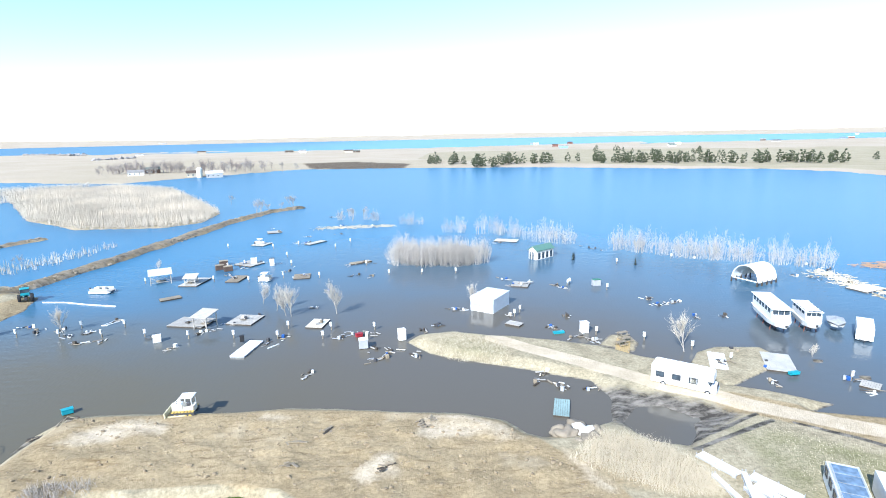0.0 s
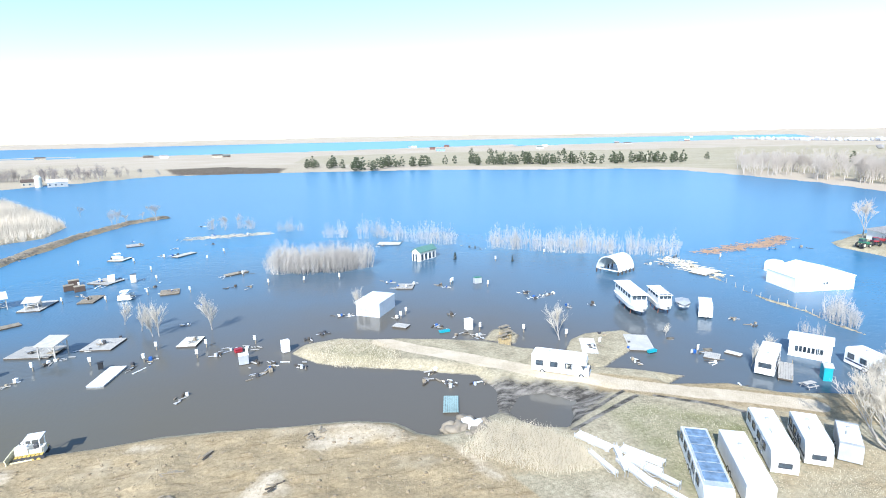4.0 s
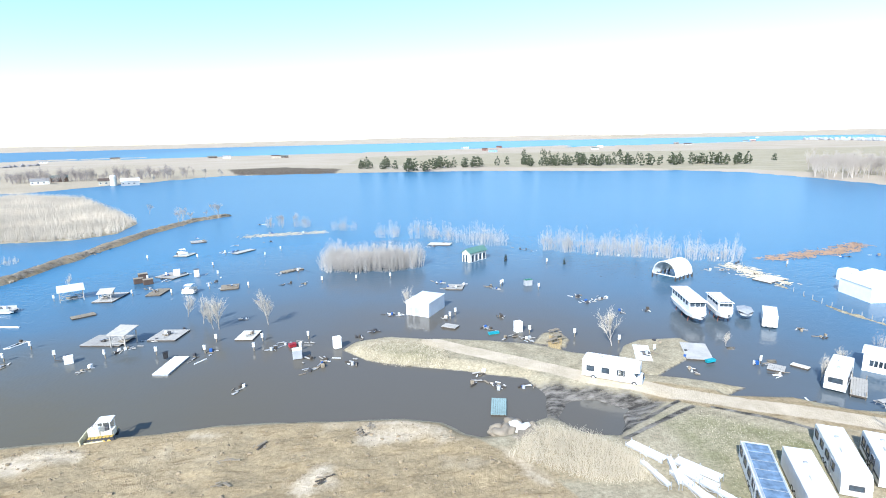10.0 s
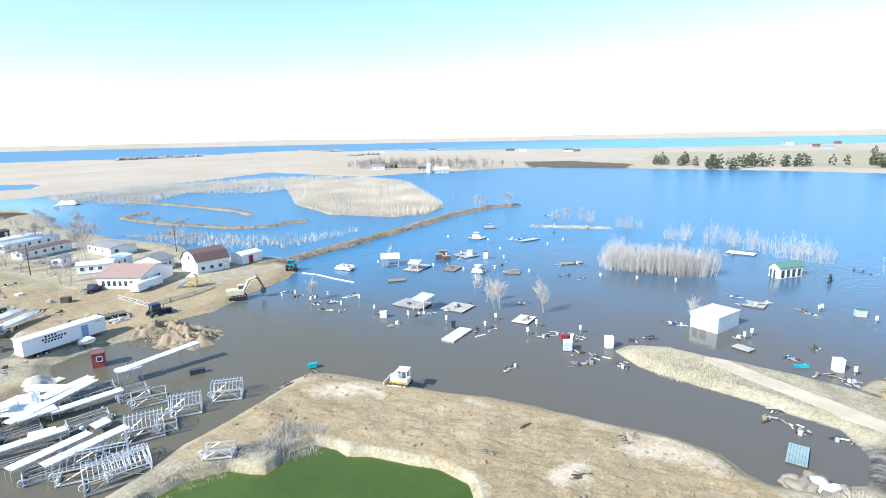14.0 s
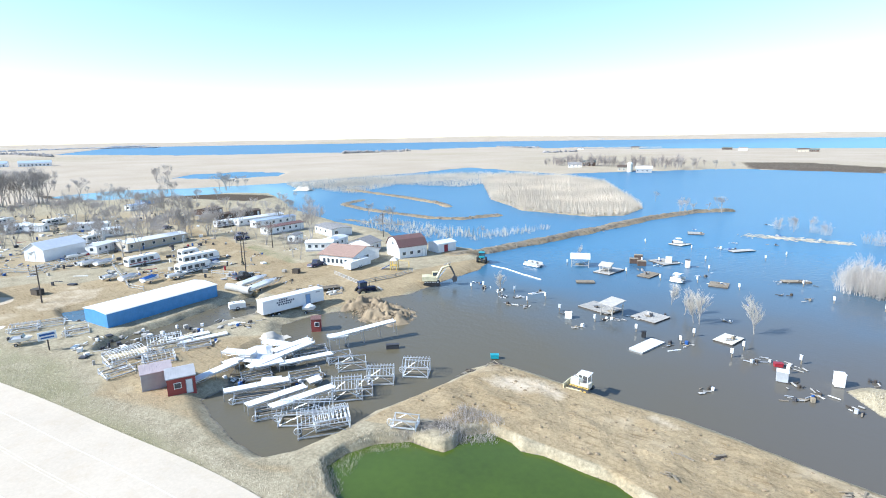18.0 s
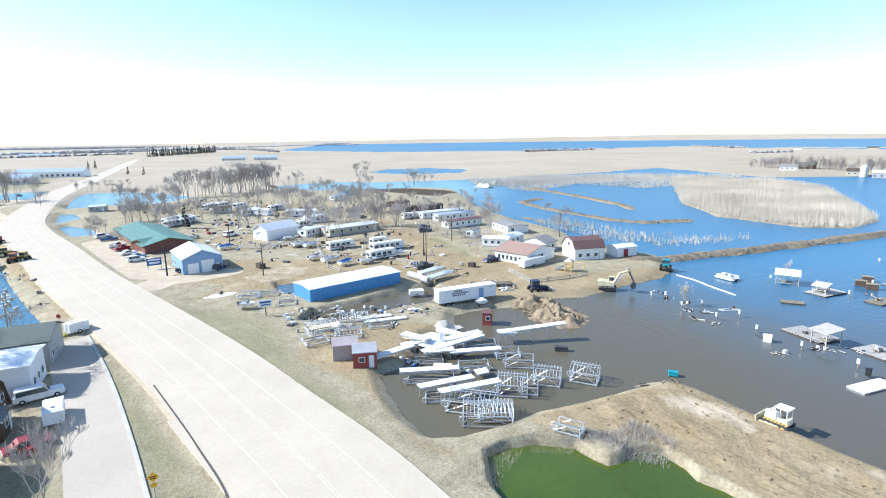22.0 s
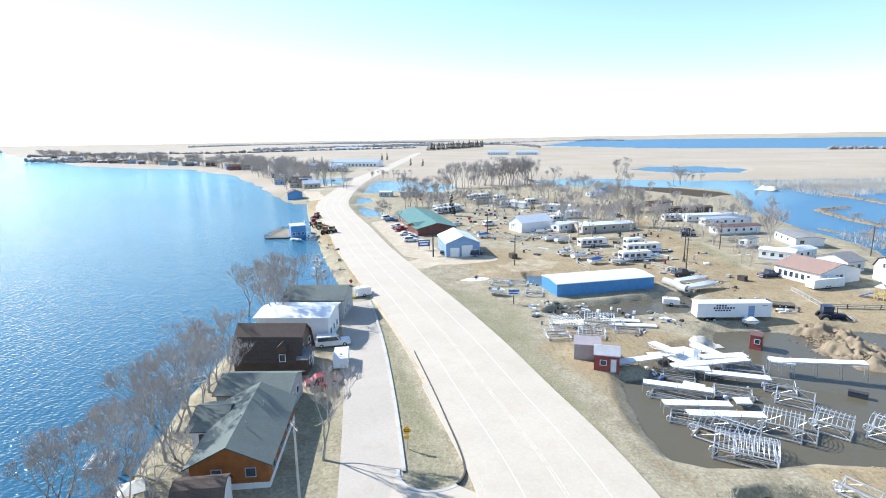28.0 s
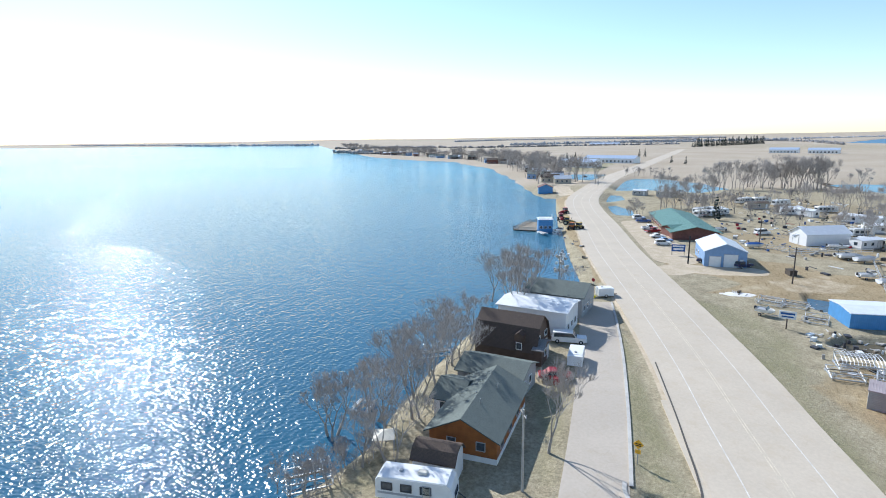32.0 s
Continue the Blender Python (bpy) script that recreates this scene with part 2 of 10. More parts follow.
def ground_material():
    m = Mat("ground_cover", 0.95, 0.0, 0.15)
    at, bt = m.n.new("ShaderNodeAttribute"), m.n.new("ShaderNodeAttribute")
    at.attribute_name, bt.attribute_name = "cover_a", "cover_b"
    sa, sb = m.n.new("ShaderNodeSeparateColor"), m.n.new("ShaderNodeSeparateColor")
    m.l.new(at.outputs["Color"], sa.inputs[0])
    m.l.new(bt.outputs["Color"], sb.inputs[0])
    n1, n2, n3, n4 = m.noise(0.045, 6), m.noise(0.4, 6), m.noise(2.6, 6, 0.65), m.noise(0.012, 5)
    patch = m.ramp(m.mix(0.45, n1, n2), 0.35, 0.65)
    fine = m.ramp(n3, 0.25, 0.75)
    straw = m.mix(fine, (0.23, 0.195, 0.122), (0.54, 0.465, 0.325))
    green = m.mix(fine, (0.09, 0.098, 0.04), (0.28, 0.268, 0.13))
    base = m.mix(m.ramp(n2, 0.42, 0.66), straw, m.mix(fine, (0.16, 0.135, 0.085), (0.41, 0.35, 0.235)))

    def over(low, mask, col, edge=0.45):
        f = m.math("ADD", mask, m.math("MULTIPLY", m.math("SUBTRACT", m.mix(0.5, n2, n3), 0.5), edge))
        return m.mix(m.ramp(f, 0.42, 0.62), low, col)

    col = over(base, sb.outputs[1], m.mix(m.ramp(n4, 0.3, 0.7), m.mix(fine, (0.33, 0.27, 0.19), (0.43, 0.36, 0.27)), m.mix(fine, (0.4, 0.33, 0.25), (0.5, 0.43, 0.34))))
    col = over(col, sa.outputs[1], m.mix(patch, green, straw), 0.9)
    col = over(col, sb.outputs[2], m.mix(fine, (0.05, 0.038, 0.026), (0.12, 0.09, 0.06)))
    dirt = m.mix(patch, m.mix(fine, (0.17, 0.127, 0.07), (0.4, 0.305, 0.175)), m.mix(fine, (0.27, 0.207, 0.12), (0.52, 0.41, 0.25)))
    dirt = m.mix(m.ramp(m.noise(1.0, 4, 0.6, stretch=(0.25, 1.6, 1)), 0.55, 0.75), dirt, (0.2, 0.14, 0.073))
    dirt = m.mix(m.ramp(m.noise(0.11, 6, 0.6), 0.58, 0.74), dirt, (0.5, 0.41, 0.28))
    col = over(col, sa.outputs[0], dirt)
    grav = m.mix(fine, (0.42, 0.34, 0.235), (0.57, 0.475, 0.345))
    col = over(col, sb.outputs[0], m.mix(m.ramp(n2, 0.4, 0.7), grav, (0.6, 0.505, 0.375)))
    tracks = m.noise(0.7, 6, 0.65, stretch=(0.6, 1.3, 1))
    mud = m.mix(m.ramp(tracks, 0.4, 0.62), (0.055, 0.049, 0.042), (0.26, 0.235, 0.2))
    col = over(col, sa.outputs[2], mud, 0.7)
    m.color(col)
    m.bump(m.mix(0.6, n3, m.noise(9, 4)), 1.0, 0.2)
    return m.m


def water_material(name, deep, silt, wave=1.0):
    """Turbid or blue water body under a rippled gloss; a ruffled lake mirrors at most part of the sky."""
    m = Mat(name)
    geo = m.n.new("ShaderNodeNewGeometry")
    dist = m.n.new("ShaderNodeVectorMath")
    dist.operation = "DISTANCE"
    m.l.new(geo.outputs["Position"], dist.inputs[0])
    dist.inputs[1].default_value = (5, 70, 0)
    # silty brown to blue with distance; part of the blue is painted sky reflection
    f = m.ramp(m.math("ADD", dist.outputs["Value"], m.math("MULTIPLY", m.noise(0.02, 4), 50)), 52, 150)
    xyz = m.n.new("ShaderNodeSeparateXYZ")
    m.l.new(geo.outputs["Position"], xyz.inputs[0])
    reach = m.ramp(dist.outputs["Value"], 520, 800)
    # far water to the east: pale cyan haze put into the body colour
    far_haze = m.math("MULTIPLY", reach, m.ramp(xyz.outputs[0], -900, -200))
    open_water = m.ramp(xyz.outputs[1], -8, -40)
    # shallow marsh pools: the pale grazing sky reflection is put into the body colour
    near = m.n.new("ShaderNodeVectorMath")
    near.operation = "DISTANCE"
    m.l.new(geo.outputs["Position"], near.inputs[0])
    near.inputs[1].default_value = (-410, 50, 0)
    marsh = m.ramp(near.outputs["Value"], 200, 160)
    # stirred-up brown water in the boat yard and the channel by the bank
    stir = m.n.new("ShaderNodeVectorMath")
    stir.operation = "DISTANCE"
    m.l.new(geo.outputs["Position"], stir.inputs[0])
    stir.inputs[1].default_value = (-72, 40, 0)
    brown = m.ramp(m.math("ADD", stir.outputs["Value"], m.math("MULTIPLY", m.noise(0.06, 4), 24)), 84, 52)
    tint = m.mix(brown, m.mix(far_haze, m.mix(f, silt, deep), (0.08, 0.27, 0.37)), (0.115, 0.1, 0.066))
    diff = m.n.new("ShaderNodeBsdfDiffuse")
    # open lake pales with distance: sky reflection painted into the diffuse colour
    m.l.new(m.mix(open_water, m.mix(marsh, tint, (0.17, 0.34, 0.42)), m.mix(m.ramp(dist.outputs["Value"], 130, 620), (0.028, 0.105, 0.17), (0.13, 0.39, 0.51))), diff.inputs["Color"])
    gloss = m.n.new("ShaderNodeBsdfGlossy")
    m.l.new(m.ramp(m.math("MULTIPLY", f, m.math("SUBTRACT", 1.0, open_water)), 0.0, 1.0, (0.1, 0.24)), gloss.inputs["Roughness"])
    big = m.noise(0.45, 1, 0.5, stretch=(1, 1.8, 1))
    small = m.noise(1.5, 0, 0.5, stretch=(1.5, 1, 1))
    calm = m.ramp(m.noise(0.006, 3), 0.3, 0.7)
    nd = m.node("ShaderNodeBump", Distance=0.9)
    m.l.new(m.mix(0.42, big, small), nd.inputs["Height"])
    swell = m.math("ADD", m.math("ADD", m.math("MULTIPLY", f, 0.16), 0.05), m.math("MULTIPLY", open_water, 0.23))
    m.l.new(m.math("MULTIPLY", swell, m.math("MULTIPLY", m.math("ADD", m.math("MULTIPLY", calm, 0.5), 0.6), wave)), nd.inputs["Strength"])
    fr = m.node("ShaderNodeFresnel", IOR=1.33)
    for node in (gloss, fr):
        m.l.new(nd.outputs[0], node.inputs["Normal"])
    mixer = m.n.new("ShaderNodeMixShader")
    m.l.new(m.math("MINIMUM", fr.outputs[0], m.ramp(open_water, 0.0, 1.0, (0.36, 0.62))), mixer.inputs[0])
    m.l.new(diff.outputs[0], mixer.inputs[1])
    m.l.new(gloss.outputs[0], mixer.inputs[2])
    m.l.new(mixer.outputs[0], m.n["Material Output"].inputs["Surface"])
    return m.m


GROUND = ground_material()
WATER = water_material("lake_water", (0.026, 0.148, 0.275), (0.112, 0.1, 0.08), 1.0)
GREEN_WATER = plain("algae_green_water", (0.06, 0.095, 0.008), 0.12, wear=0.3, scale=0.3, bump=0.0)


# ---- mesh helpers ----
BALLS = {}


class MB:
    """Collects vertices and faces of one part."""

    def __init__(self):
        self.v, self.f = [], []

    def add(self, vs, fs):
        o = len(self.v)
        self.v += [tuple(p) for p in vs]
        self.f += [tuple(i + o for i in q) for q in fs]
        return self

    def box(self, c, s, rz=0.0, bev=0.0, m=None):
        """A box with its centre c and its size s; bev chamfers its edges."""
        hx, hy, hz = s[0] / 2, s[1] / 2, s[2] / 2
        ca, sa = math.cos(rz), math.sin(rz)
        if bev <= 0:
            vs = [(x * hx, y * hy, z * hz) for x in (-1, 1) for y in (-1, 1) for z in (-1, 1)]
            fs = [(0, 1, 3, 2), (4, 6, 7, 5), (0, 4, 5, 1), (2, 3, 7, 6), (0, 2, 6, 4), (1, 5, 7, 3)]
        else:
            b = min(bev, hx * 0.9, hy * 0.9, hz * 0.9)
            vs, at = [], {}
            for x in (-1, 1):
                for y in (-1, 1):
                    for z in (-1, 1):
                        for k, p in enumerate(((x * hx, y * (hy - b), z * (hz - b)), (x * (hx - b), y * hy, z * (hz - b)), (x * (hx - b), y * (hy - b), z * hz))):
                            at[x, y, z, k] = len(vs)
                            vs.append(p)
            fs = []
            for s1 in (-1, 1):
                ring = [(1, 1), (1, -1), (-1, -1), (-1, 1)][:: s1]
                fs.append([at[s1, a, c2, 0] for a, c2 in ring][::-1])
                fs.append([at[c2, s1, a, 1] for a, c2 in ring][::-1])
                fs.append([at[a, c2, s1, 2] for a, c2 in ring][::-1])
            for a in (-1, 1):
                for c2 in (-1, 1):
                    fs.append((at[a, c2, -1, 0], at[a, c2, -1, 1], at[a, c2, 1, 1], at[a, c2, 1, 0]))
                    fs.append((at[a, -1, c2, 0], at[a, -1, c2, 2], at[a, 1, c2, 2], at[a, 1, c2, 0]))
                    fs.append((at[-1, a, c2, 1], at[-1, a, c2, 2], at[1, a, c2, 2], at[1, a, c2, 1]))
                    for d in (-1, 1):
                        fs.append((at[a, c2, d, 0], at[a, c2, d, 1], at[a, c2, d, 2]))
        vs = [(c[0] + x * ca - y * sa, c[1] + x * sa + y * ca, c[2] + z) for x, y, z in vs]
        if m is not None:
            vs = [m @ Vector(p) for p in vs]
        return self.add(vs, fs)

    def prism(self, outline, lo, hi, axis="y"):
        """An outline of pairs pushed along an axis: pairs are (x, z) for axis y, (y, z) for axis x, (x, y) for axis z."""
        n = len(outline)
        def put(p, w):
            return (p[0], w, p[1]) if axis == "y" else (w, p[0], p[1]) if axis == "x" else (p[0], p[1], w)
        vs = [put(p, lo) for p in outline] + [put(p, hi) for p in outline]
        fs = [tuple(range(n)), tuple(range(2 * n - 1, n - 1, -1))]
        fs += [(i, (i + 1) % n, (i + 1) % n + n, i + n) for i in range(n)]
        return self.add(vs, fs)

    def tube(self, pts, r, n=6, r2=None, caps=True):
        """A tube through points; its radius runs from r to r2."""
        pts = [Vector(p) for p in pts]
        r2 = r if r2 is None else r2
        vs, fs, last = [], [], len(pts) - 1
        for i, p in enumerate(pts):
            d = (pts[min(i + 1, last)] - pts[max(i - 1, 0)]).normalized()
            u = d.cross(Vector((0, 0, 1)) if abs(d.z) < 0.95 else Vector((1, 0, 0))).normalized()
            w = d.cross(u)
            rr = r + (r2 - r) * i / max(last, 1)
            vs += [p + (u * math.cos(k * math.tau / n) + w * math.sin(k * math.tau / n)) * rr for k in range(n)]
        for i in range(last):
            for k in range(n):
                fs.append((i * n + k, i * n + (k + 1) % n, (i + 1) * n + (k + 1) % n, (i + 1) * n + k))
        if caps:
            fs += [tuple(range(n - 1, -1, -1)), tuple(range(last * n, last * n + n))]
        return self.add(vs, fs)

    def wheel(self, c, r, w, axis="y", n=14):
        a = (0, w / 2, 0) if axis == "y" else (w / 2, 0, 0)
        b = [(c[0] - a[0] * s, c[1] - a[1] * s, c[2]) for s in (1, 0.55, -0.55, -1)]
        for p, q, r1, r3 in ((b[0], b[1], r * 0.9, r), (b[1], b[2], r, r), (b[2], b[3], r, r * 0.9)):
            self.tube([p, q], r1, n, r3, caps=True)
        return self

    def rock(self, c, s, rng, n=2):
        """A lumpy stone or clump."""
        if n not in BALLS:
            bm = bmesh.new()
            bmesh.ops.create_icosphere(bm, subdivisions=n, radius=1)
            BALLS[n] = ([v.co.copy() for v in bm.verts], [tuple(v.index for v in f.verts) for f in bm.faces])
            bm.free()
        off = Vector((rng.uniform(0, 99), rng.uniform(0, 99), 0))
        vs = []
        for v in BALLS[n][0]:
            k = 0.75 + 0.5 * noise.noise(v * 1.3 + off)
            vs.append((c[0] + v.x * s[0] * k, c[1] + v.y * s[1] * k, c[2] + v.z * s[2] * k))
        return self.add(vs, BALLS[n][1])

    def mesh(self, name, mat, smooth=False):
        me = bpy.data.meshes.new(name)
        me.from_pydata(self.v, [], self.f)
        me.materials.append(mat)
        if len(self.f) < 1200:
            bm = bmesh.new()
            bm.from_mesh(me)
            bmesh.ops.recalc_face_normals(bm, faces=bm.faces)
            bm.to_mesh(me)
            bm.free()
        if smooth:
            me.polygons.foreach_set("use_smooth", [True] * len(me.polygons))
        me.update()
        return me


def part(name, mb, mat, parent, label="", smooth=False):
    ob = new(name, mb.mesh(name, mat, smooth))
    ob.parent = parent
    return tagged(ob, label) if label else ob


def thing(name, x, y, z, turn, label, category, group="", kind=""):
    """An Empty at a thing's base; turn in radians about z."""
    e = new(name)
    e.empty_display_size = 0.3
    e.matrix_basis = Matrix.Translation((x, y, z)) @ Matrix.Rotation(turn, 4, "Z")
    return tagged(e, label, category, group, kind)


def at_pose(x, y, z, turn=0.0, s=1.0):
    return Matrix.Translation((x, y, z)) @ Matrix.Rotation(turn, 4, "Z") @ Matrix.Scale(s, 4)


def copy_at(ob, x, y, z, turn=0.0, s=1.0):
    """A copy of a thing set at a place; s scales it."""
    made = copy_thing(ob, Matrix.Translation((x, y, z)) @ Matrix.Rotation(turn, 4, "Z"))
    made.scale = (s, s, s)
    return made


def along(p0, p1):
    return math.atan2(p1[1] - p0[1], p1[0] - p0[0]), math.hypot(p1[0] - p0[0], p1[1] - p0[1])


# ---- the lie of the land ----
def inside_distance(px, py, poly):
    """Distance to a polygon's edge, positive inside."""
    best = np.full(px.shape, 1e18)
    odd = np.zeros(px.shape, bool)
    n = len(poly)
    for i in range(n):
        (ax, ay), (bx, by) = poly[i], poly[(i + 1) % n]
        dx, dy = bx - ax, by - ay
        k = np.clip(((px - ax) * dx + (py - ay) * dy) / (dx * dx + dy * dy + 1e-9), 0, 1)
        best = np.minimum(best, (px - ax - k * dx) ** 2 + (py - ay - k * dy) ** 2)
        if ay != by:
            odd ^= ((ay > py) != (by > py)) & (px < dx * (py - ay) / (by - ay) + ax)
    return np.sqrt(best) * np.where(odd, 1, -1)


def line_distance(px, py, line):
    best = np.full(px.shape, 1e18)
    for (ax, ay), (bx, by) in zip(line, line[1:]):
        dx, dy = bx - ax, by - ay
        k = np.clip(((px - ax) * dx + (py - ay) * dy) / (dx * dx + dy * dy + 1e-9), 0, 1)
        best = np.minimum(best, (px - ax - k * dx) ** 2 + (py - ay - k * dy) ** 2)
    return np.sqrt(best)


def lattice(i, j, seed):
    """A repeatable random value between 0 and 1 for each point of a lattice."""
    h = (i.astype(np.int64) * 374761393 + j.astype(np.int64) * 668265263 + seed * 974634777) & 0x7FFFFFFF
    h = ((h ^ (h >> 13)) * 1274126177) & 0x7FFFFFFF
    return ((h ^ (h >> 16)) & 0xFFFF) / 65535.0


def waves(px, py, size, seed, octaves=3):
    """Smooth noise between about -1 and 1."""
    out, amp = np.zeros(px.shape), 1.0
    for k in range(octaves):
        c, s = math.cos(seed + k * 1.1), math.sin(seed + k * 1.1)
        u, v = (px * c + py * s) / size, (py * c - px * s) / size
        i, j = np.floor(u), np.floor(v)
        a, b = u - i, v - j
        a, b = a * a * (3 - 2 * a), b * b * (3 - 2 * b)
        q = lambda di, dj: lattice(i + di, j + dj, seed + 17 * k)
        out += amp * 2 * ((q(0, 0) * (1 - a) + q(1, 0) * a) * (1 - b) + (q(0, 1) * (1 - a) + q(1, 1) * a) * b - 0.5)
        amp, size = amp * 0.5, size * 0.47
    return out


def step(v, lo, hi):
    k = np.clip((v - lo) / (hi - lo), 0, 1)
    return k * k * (3 - 2 * k)


# outlines of the water
FLOOD = [(-50.85, 28.94), (-52.58, 25.68), (-58.04, 25.27), (-66.14, 25.57), (-71.35, 26.83), (-72.59, 31.03), (-76.91, 34.49), (-81.93, 40.70), (-83.13, 46.60), (-90.19, 50.63), (-90.31, 58.15), (-86.80, 67.29), (-88.86, 74.40), (-86.25, 81.23), (-88.04, 90.04), (-89.81, 108.89), (-93.82, 119.34), (-109.38, 129.46), (-134.65, 126.13), (-164.61, 135.82), (-187.28, 135.60), (-236.7, 144.4), (-294.4, 171.4), (-334.2, 183.1), (-377.5, 158.9), (-418.3, 166.3), (-400.4, 241.8), (-399.0, 328.4), (-397.0, 369.0), (-417.7, 489.1), (-268.2, 444.7), (-230.0, 511.4), (-158.6, 603.0), (-31.5, 594.0), (101.5, 566.5), (218.5, 508.5), (286.5, 485.9), (323.3, 440.0), (322.9, 360.4), (318.8, 296.3), (306.1, 239.2), (283.1, 172.7), (285.1, 144.2), (470, 330), (420, 140), (200, 70), (88.26, 33.07), (87.23, 37.42), (86.24, 41.59), (85.99, 44.81), (86.22, 51.43), (74.36, 51.30), (64.72, 54.04), (58.61, 56.23), (53.70, 60.91), (49.49, 61.22), (45.92, 62.16), (49.81, 63.91), (41.97, 68.17), (38.08, 69.69), (37.27, 75.72), (30.64, 79.83), (25.65, 84.25), (18.71, 87.10), (9.27, 89.68), (1.36, 92.31), (-4.22, 90.91), (-5.96, 87.78), (-2.53, 82.71), (8.06, 77.82), (15.96, 73.69), (20.36, 71.47), (20.42, 67.37), (19.46, 60.75), (16.84, 58.25), (11.33, 57.58), (9.47, 58.50), (7.11, 61.60), (2.22, 63.32), (-6.55, 64.07), (-21.54, 65.21), (-35.84, 63.97), (-40.32, 64.13), (-48.95, 63.87), (-50.53, 59.15), (-50.27, 54.96), (-49.69, 58.83), (-49.87, 52.39), (-50.39, 45.57), (-51.11, 40.85), (-51.12, 41.63), (-50.49, 34.84)]
WEST_LAKE = [(-1312.2, -951.6), (-849.8, -536.0), (-749.1, -405.7), (-690.7, -303.2), (-545.0, -193.6), (-421.3, -132.7), (-330.4, -92.9), (-296.4, -76.7), (-299.2, -67.9), (-254.6, -53.5), (-208.68, -45.46), (-184.44, -35.38), (-162.53, -25.97), (-147.37, -21.00), (-131.45, -19.64), (-121.36, -23.37), (-117.46, -30.59), (-102.66, -32.61), (-89.38, -33.83), (-76.98, -34.14), (-68.04, -33.96), (-57.02, -33.16), (-47.55, -31.60), (-39.02, -32.68), (-34.07, -34.88), (-29.50, -38.70), (-25.42, -44.52), (-20.53, -52.33), (-17.51, -59.20), (-10, -75), (10, -140), (60, -900), (-1500, -4600), (-3900, -2600), (-1864.0, -3634.3), (-2073.3, -2572.0), (-2278.8, -1755.8)]
FAR_LAKE = [(-1911.4, 371.0), (-1395.1, 559.2), (-1146.8, 848.3), (-1134.7, 1140.7), (-819.0, 1453.6), (-596.7, 1556.5), (-1283.1, 944.6), (-1179.1, 1107.6), (-1125.5, 1478.7), (-731.5, 1337.6), (-363.3, 1384.5), (-78.8, 1460.3), (285.7, 1621.1), (650.5, 1718.0), (503.9, 1484.7), (912.8, 1548.6), (1363.1, 1682.5), (1996.2, 1870.9), (3300, 3300), (2400, 4100), (0, 4300), (-2400, 3800), (-3900, 2100), (-4200, 1200)]
GREEN_POND = [(-45.6, 29.4), (-46.0, 32.4), (-45.0, 35.9), (-42.4, 38.9), (-39.6, 39.4), (-37.9, 39.9), (-37.6, 41.6), (-38.6, 44.0), (-36.6, 46.6), (-33.4, 46.6), (-31.6, 45.9), (-29.2, 46.9), (-26.8, 47.0), (-24.2, 47.1), (-21.0, 47.4), (-17.2, 46.2), (-15.5, 43.6), (-22.5, 36.5), (-30.5, 29.5), (-36.7, 26.9), (-41.0, 27.2)]
PONDS = [
    [(-357.8, -53.9), (-416.5, -52.9), (-452.5, -42.5), (-447.5, -17.4), (-417.8, 5.8), (-380.0, 21.5), (-349.4, 2.3), (-355.6, -23.1), (-349.8, -42.4)],
    [(-307.8, -50.5), (-330.1, -49.6), (-324.5, -36.1), (-302.1, -32.9), (-283.3, -42.4)],
    [(-269.4, -41.3), (-278.5, -34.8), (-262.2, -24.3), (-242.26, -21.40), (-240.16, -27.42), (-254.4, -35.4)],
    [(-437.9, -99.8), (-492.0, -99.5), (-499.2, -68.5), (-460.1, -60.8), (-422.0, -72.3)],
    [(-431.6, 79.1), (-448.4, 129.1), (-418.3, 168.3), (-396.0, 236.7), (-345.5, 211.4), (-356.0, 143.1), (-377.4, 92.1)],
    [(-545.3, 199.1), (-592.6, 238.9), (-588.8, 296.2), (-525.7, 314.2), (-473.8, 270.0), (-491.5, 222.1)],
    [(-101.82, 22.19), (-106.16, 25.24), (-107.94, 36.43), (-112.03, 48.76), (-113.09, 56.65), (-105.85, 54.39), (-100.02, 49.29), (-99.89, 43.31), (-98.03, 34.04), (-97.30, 26.05)],
    [(-132.84, 23.98), (-131.36, 27.84), (-120.50, 25.55), (-123.17, 23.22)],
    [(21.94, 60.02), (25.09, 63.43), (27.64, 63.44), (29.56, 61.16), (28.73, 57.36), (26.58, 54.74), (23.95, 55.37), (22.46, 57.16)],
]
# (line, half width, height): banks and dykes that stand in the water
BANKS = [
    ([(-105.69, 117.38), (-102.89, 126.48), (-101.24, 138.69), (-98.21, 159.70), (-94.99, 187.37), (-91.40, 225.48), (-83.7, 255.7), (-73.0, 270.6)], 2.6, 1.1),
    ([(-308.1, 228.0), (-281.9, 227.4), (-235.2, 219.4), (-200.2, 210.8), (-187.9, 203.9)], 2.2, 0.9),
    ([(-246.9, 195.0), (-240.4, 176.0), (-214.5, 169.4), (-188.6, 169.1), (-166.46, 168.77), (-153.46, 175.39), (-147.80, 193.57)], 2.0, 0.8),
    ([(-192.60, 142.57), (-174.85, 144.23), (-162.19, 148.60)], 1.2, 0.35),
    ([(95.23, 128.01), (91.94, 114.51), (90.16, 101.04), (89.35, 90.36), (90.62, 82.93), (89.19, 75.42), (89.70, 70.18)], 0.55, 0.18),
    ([(158.25, 95.59), (160.20, 83.68), (159.12, 71.73), (158.16, 62.76), (260, 150)], 3.0, 0.9),
]
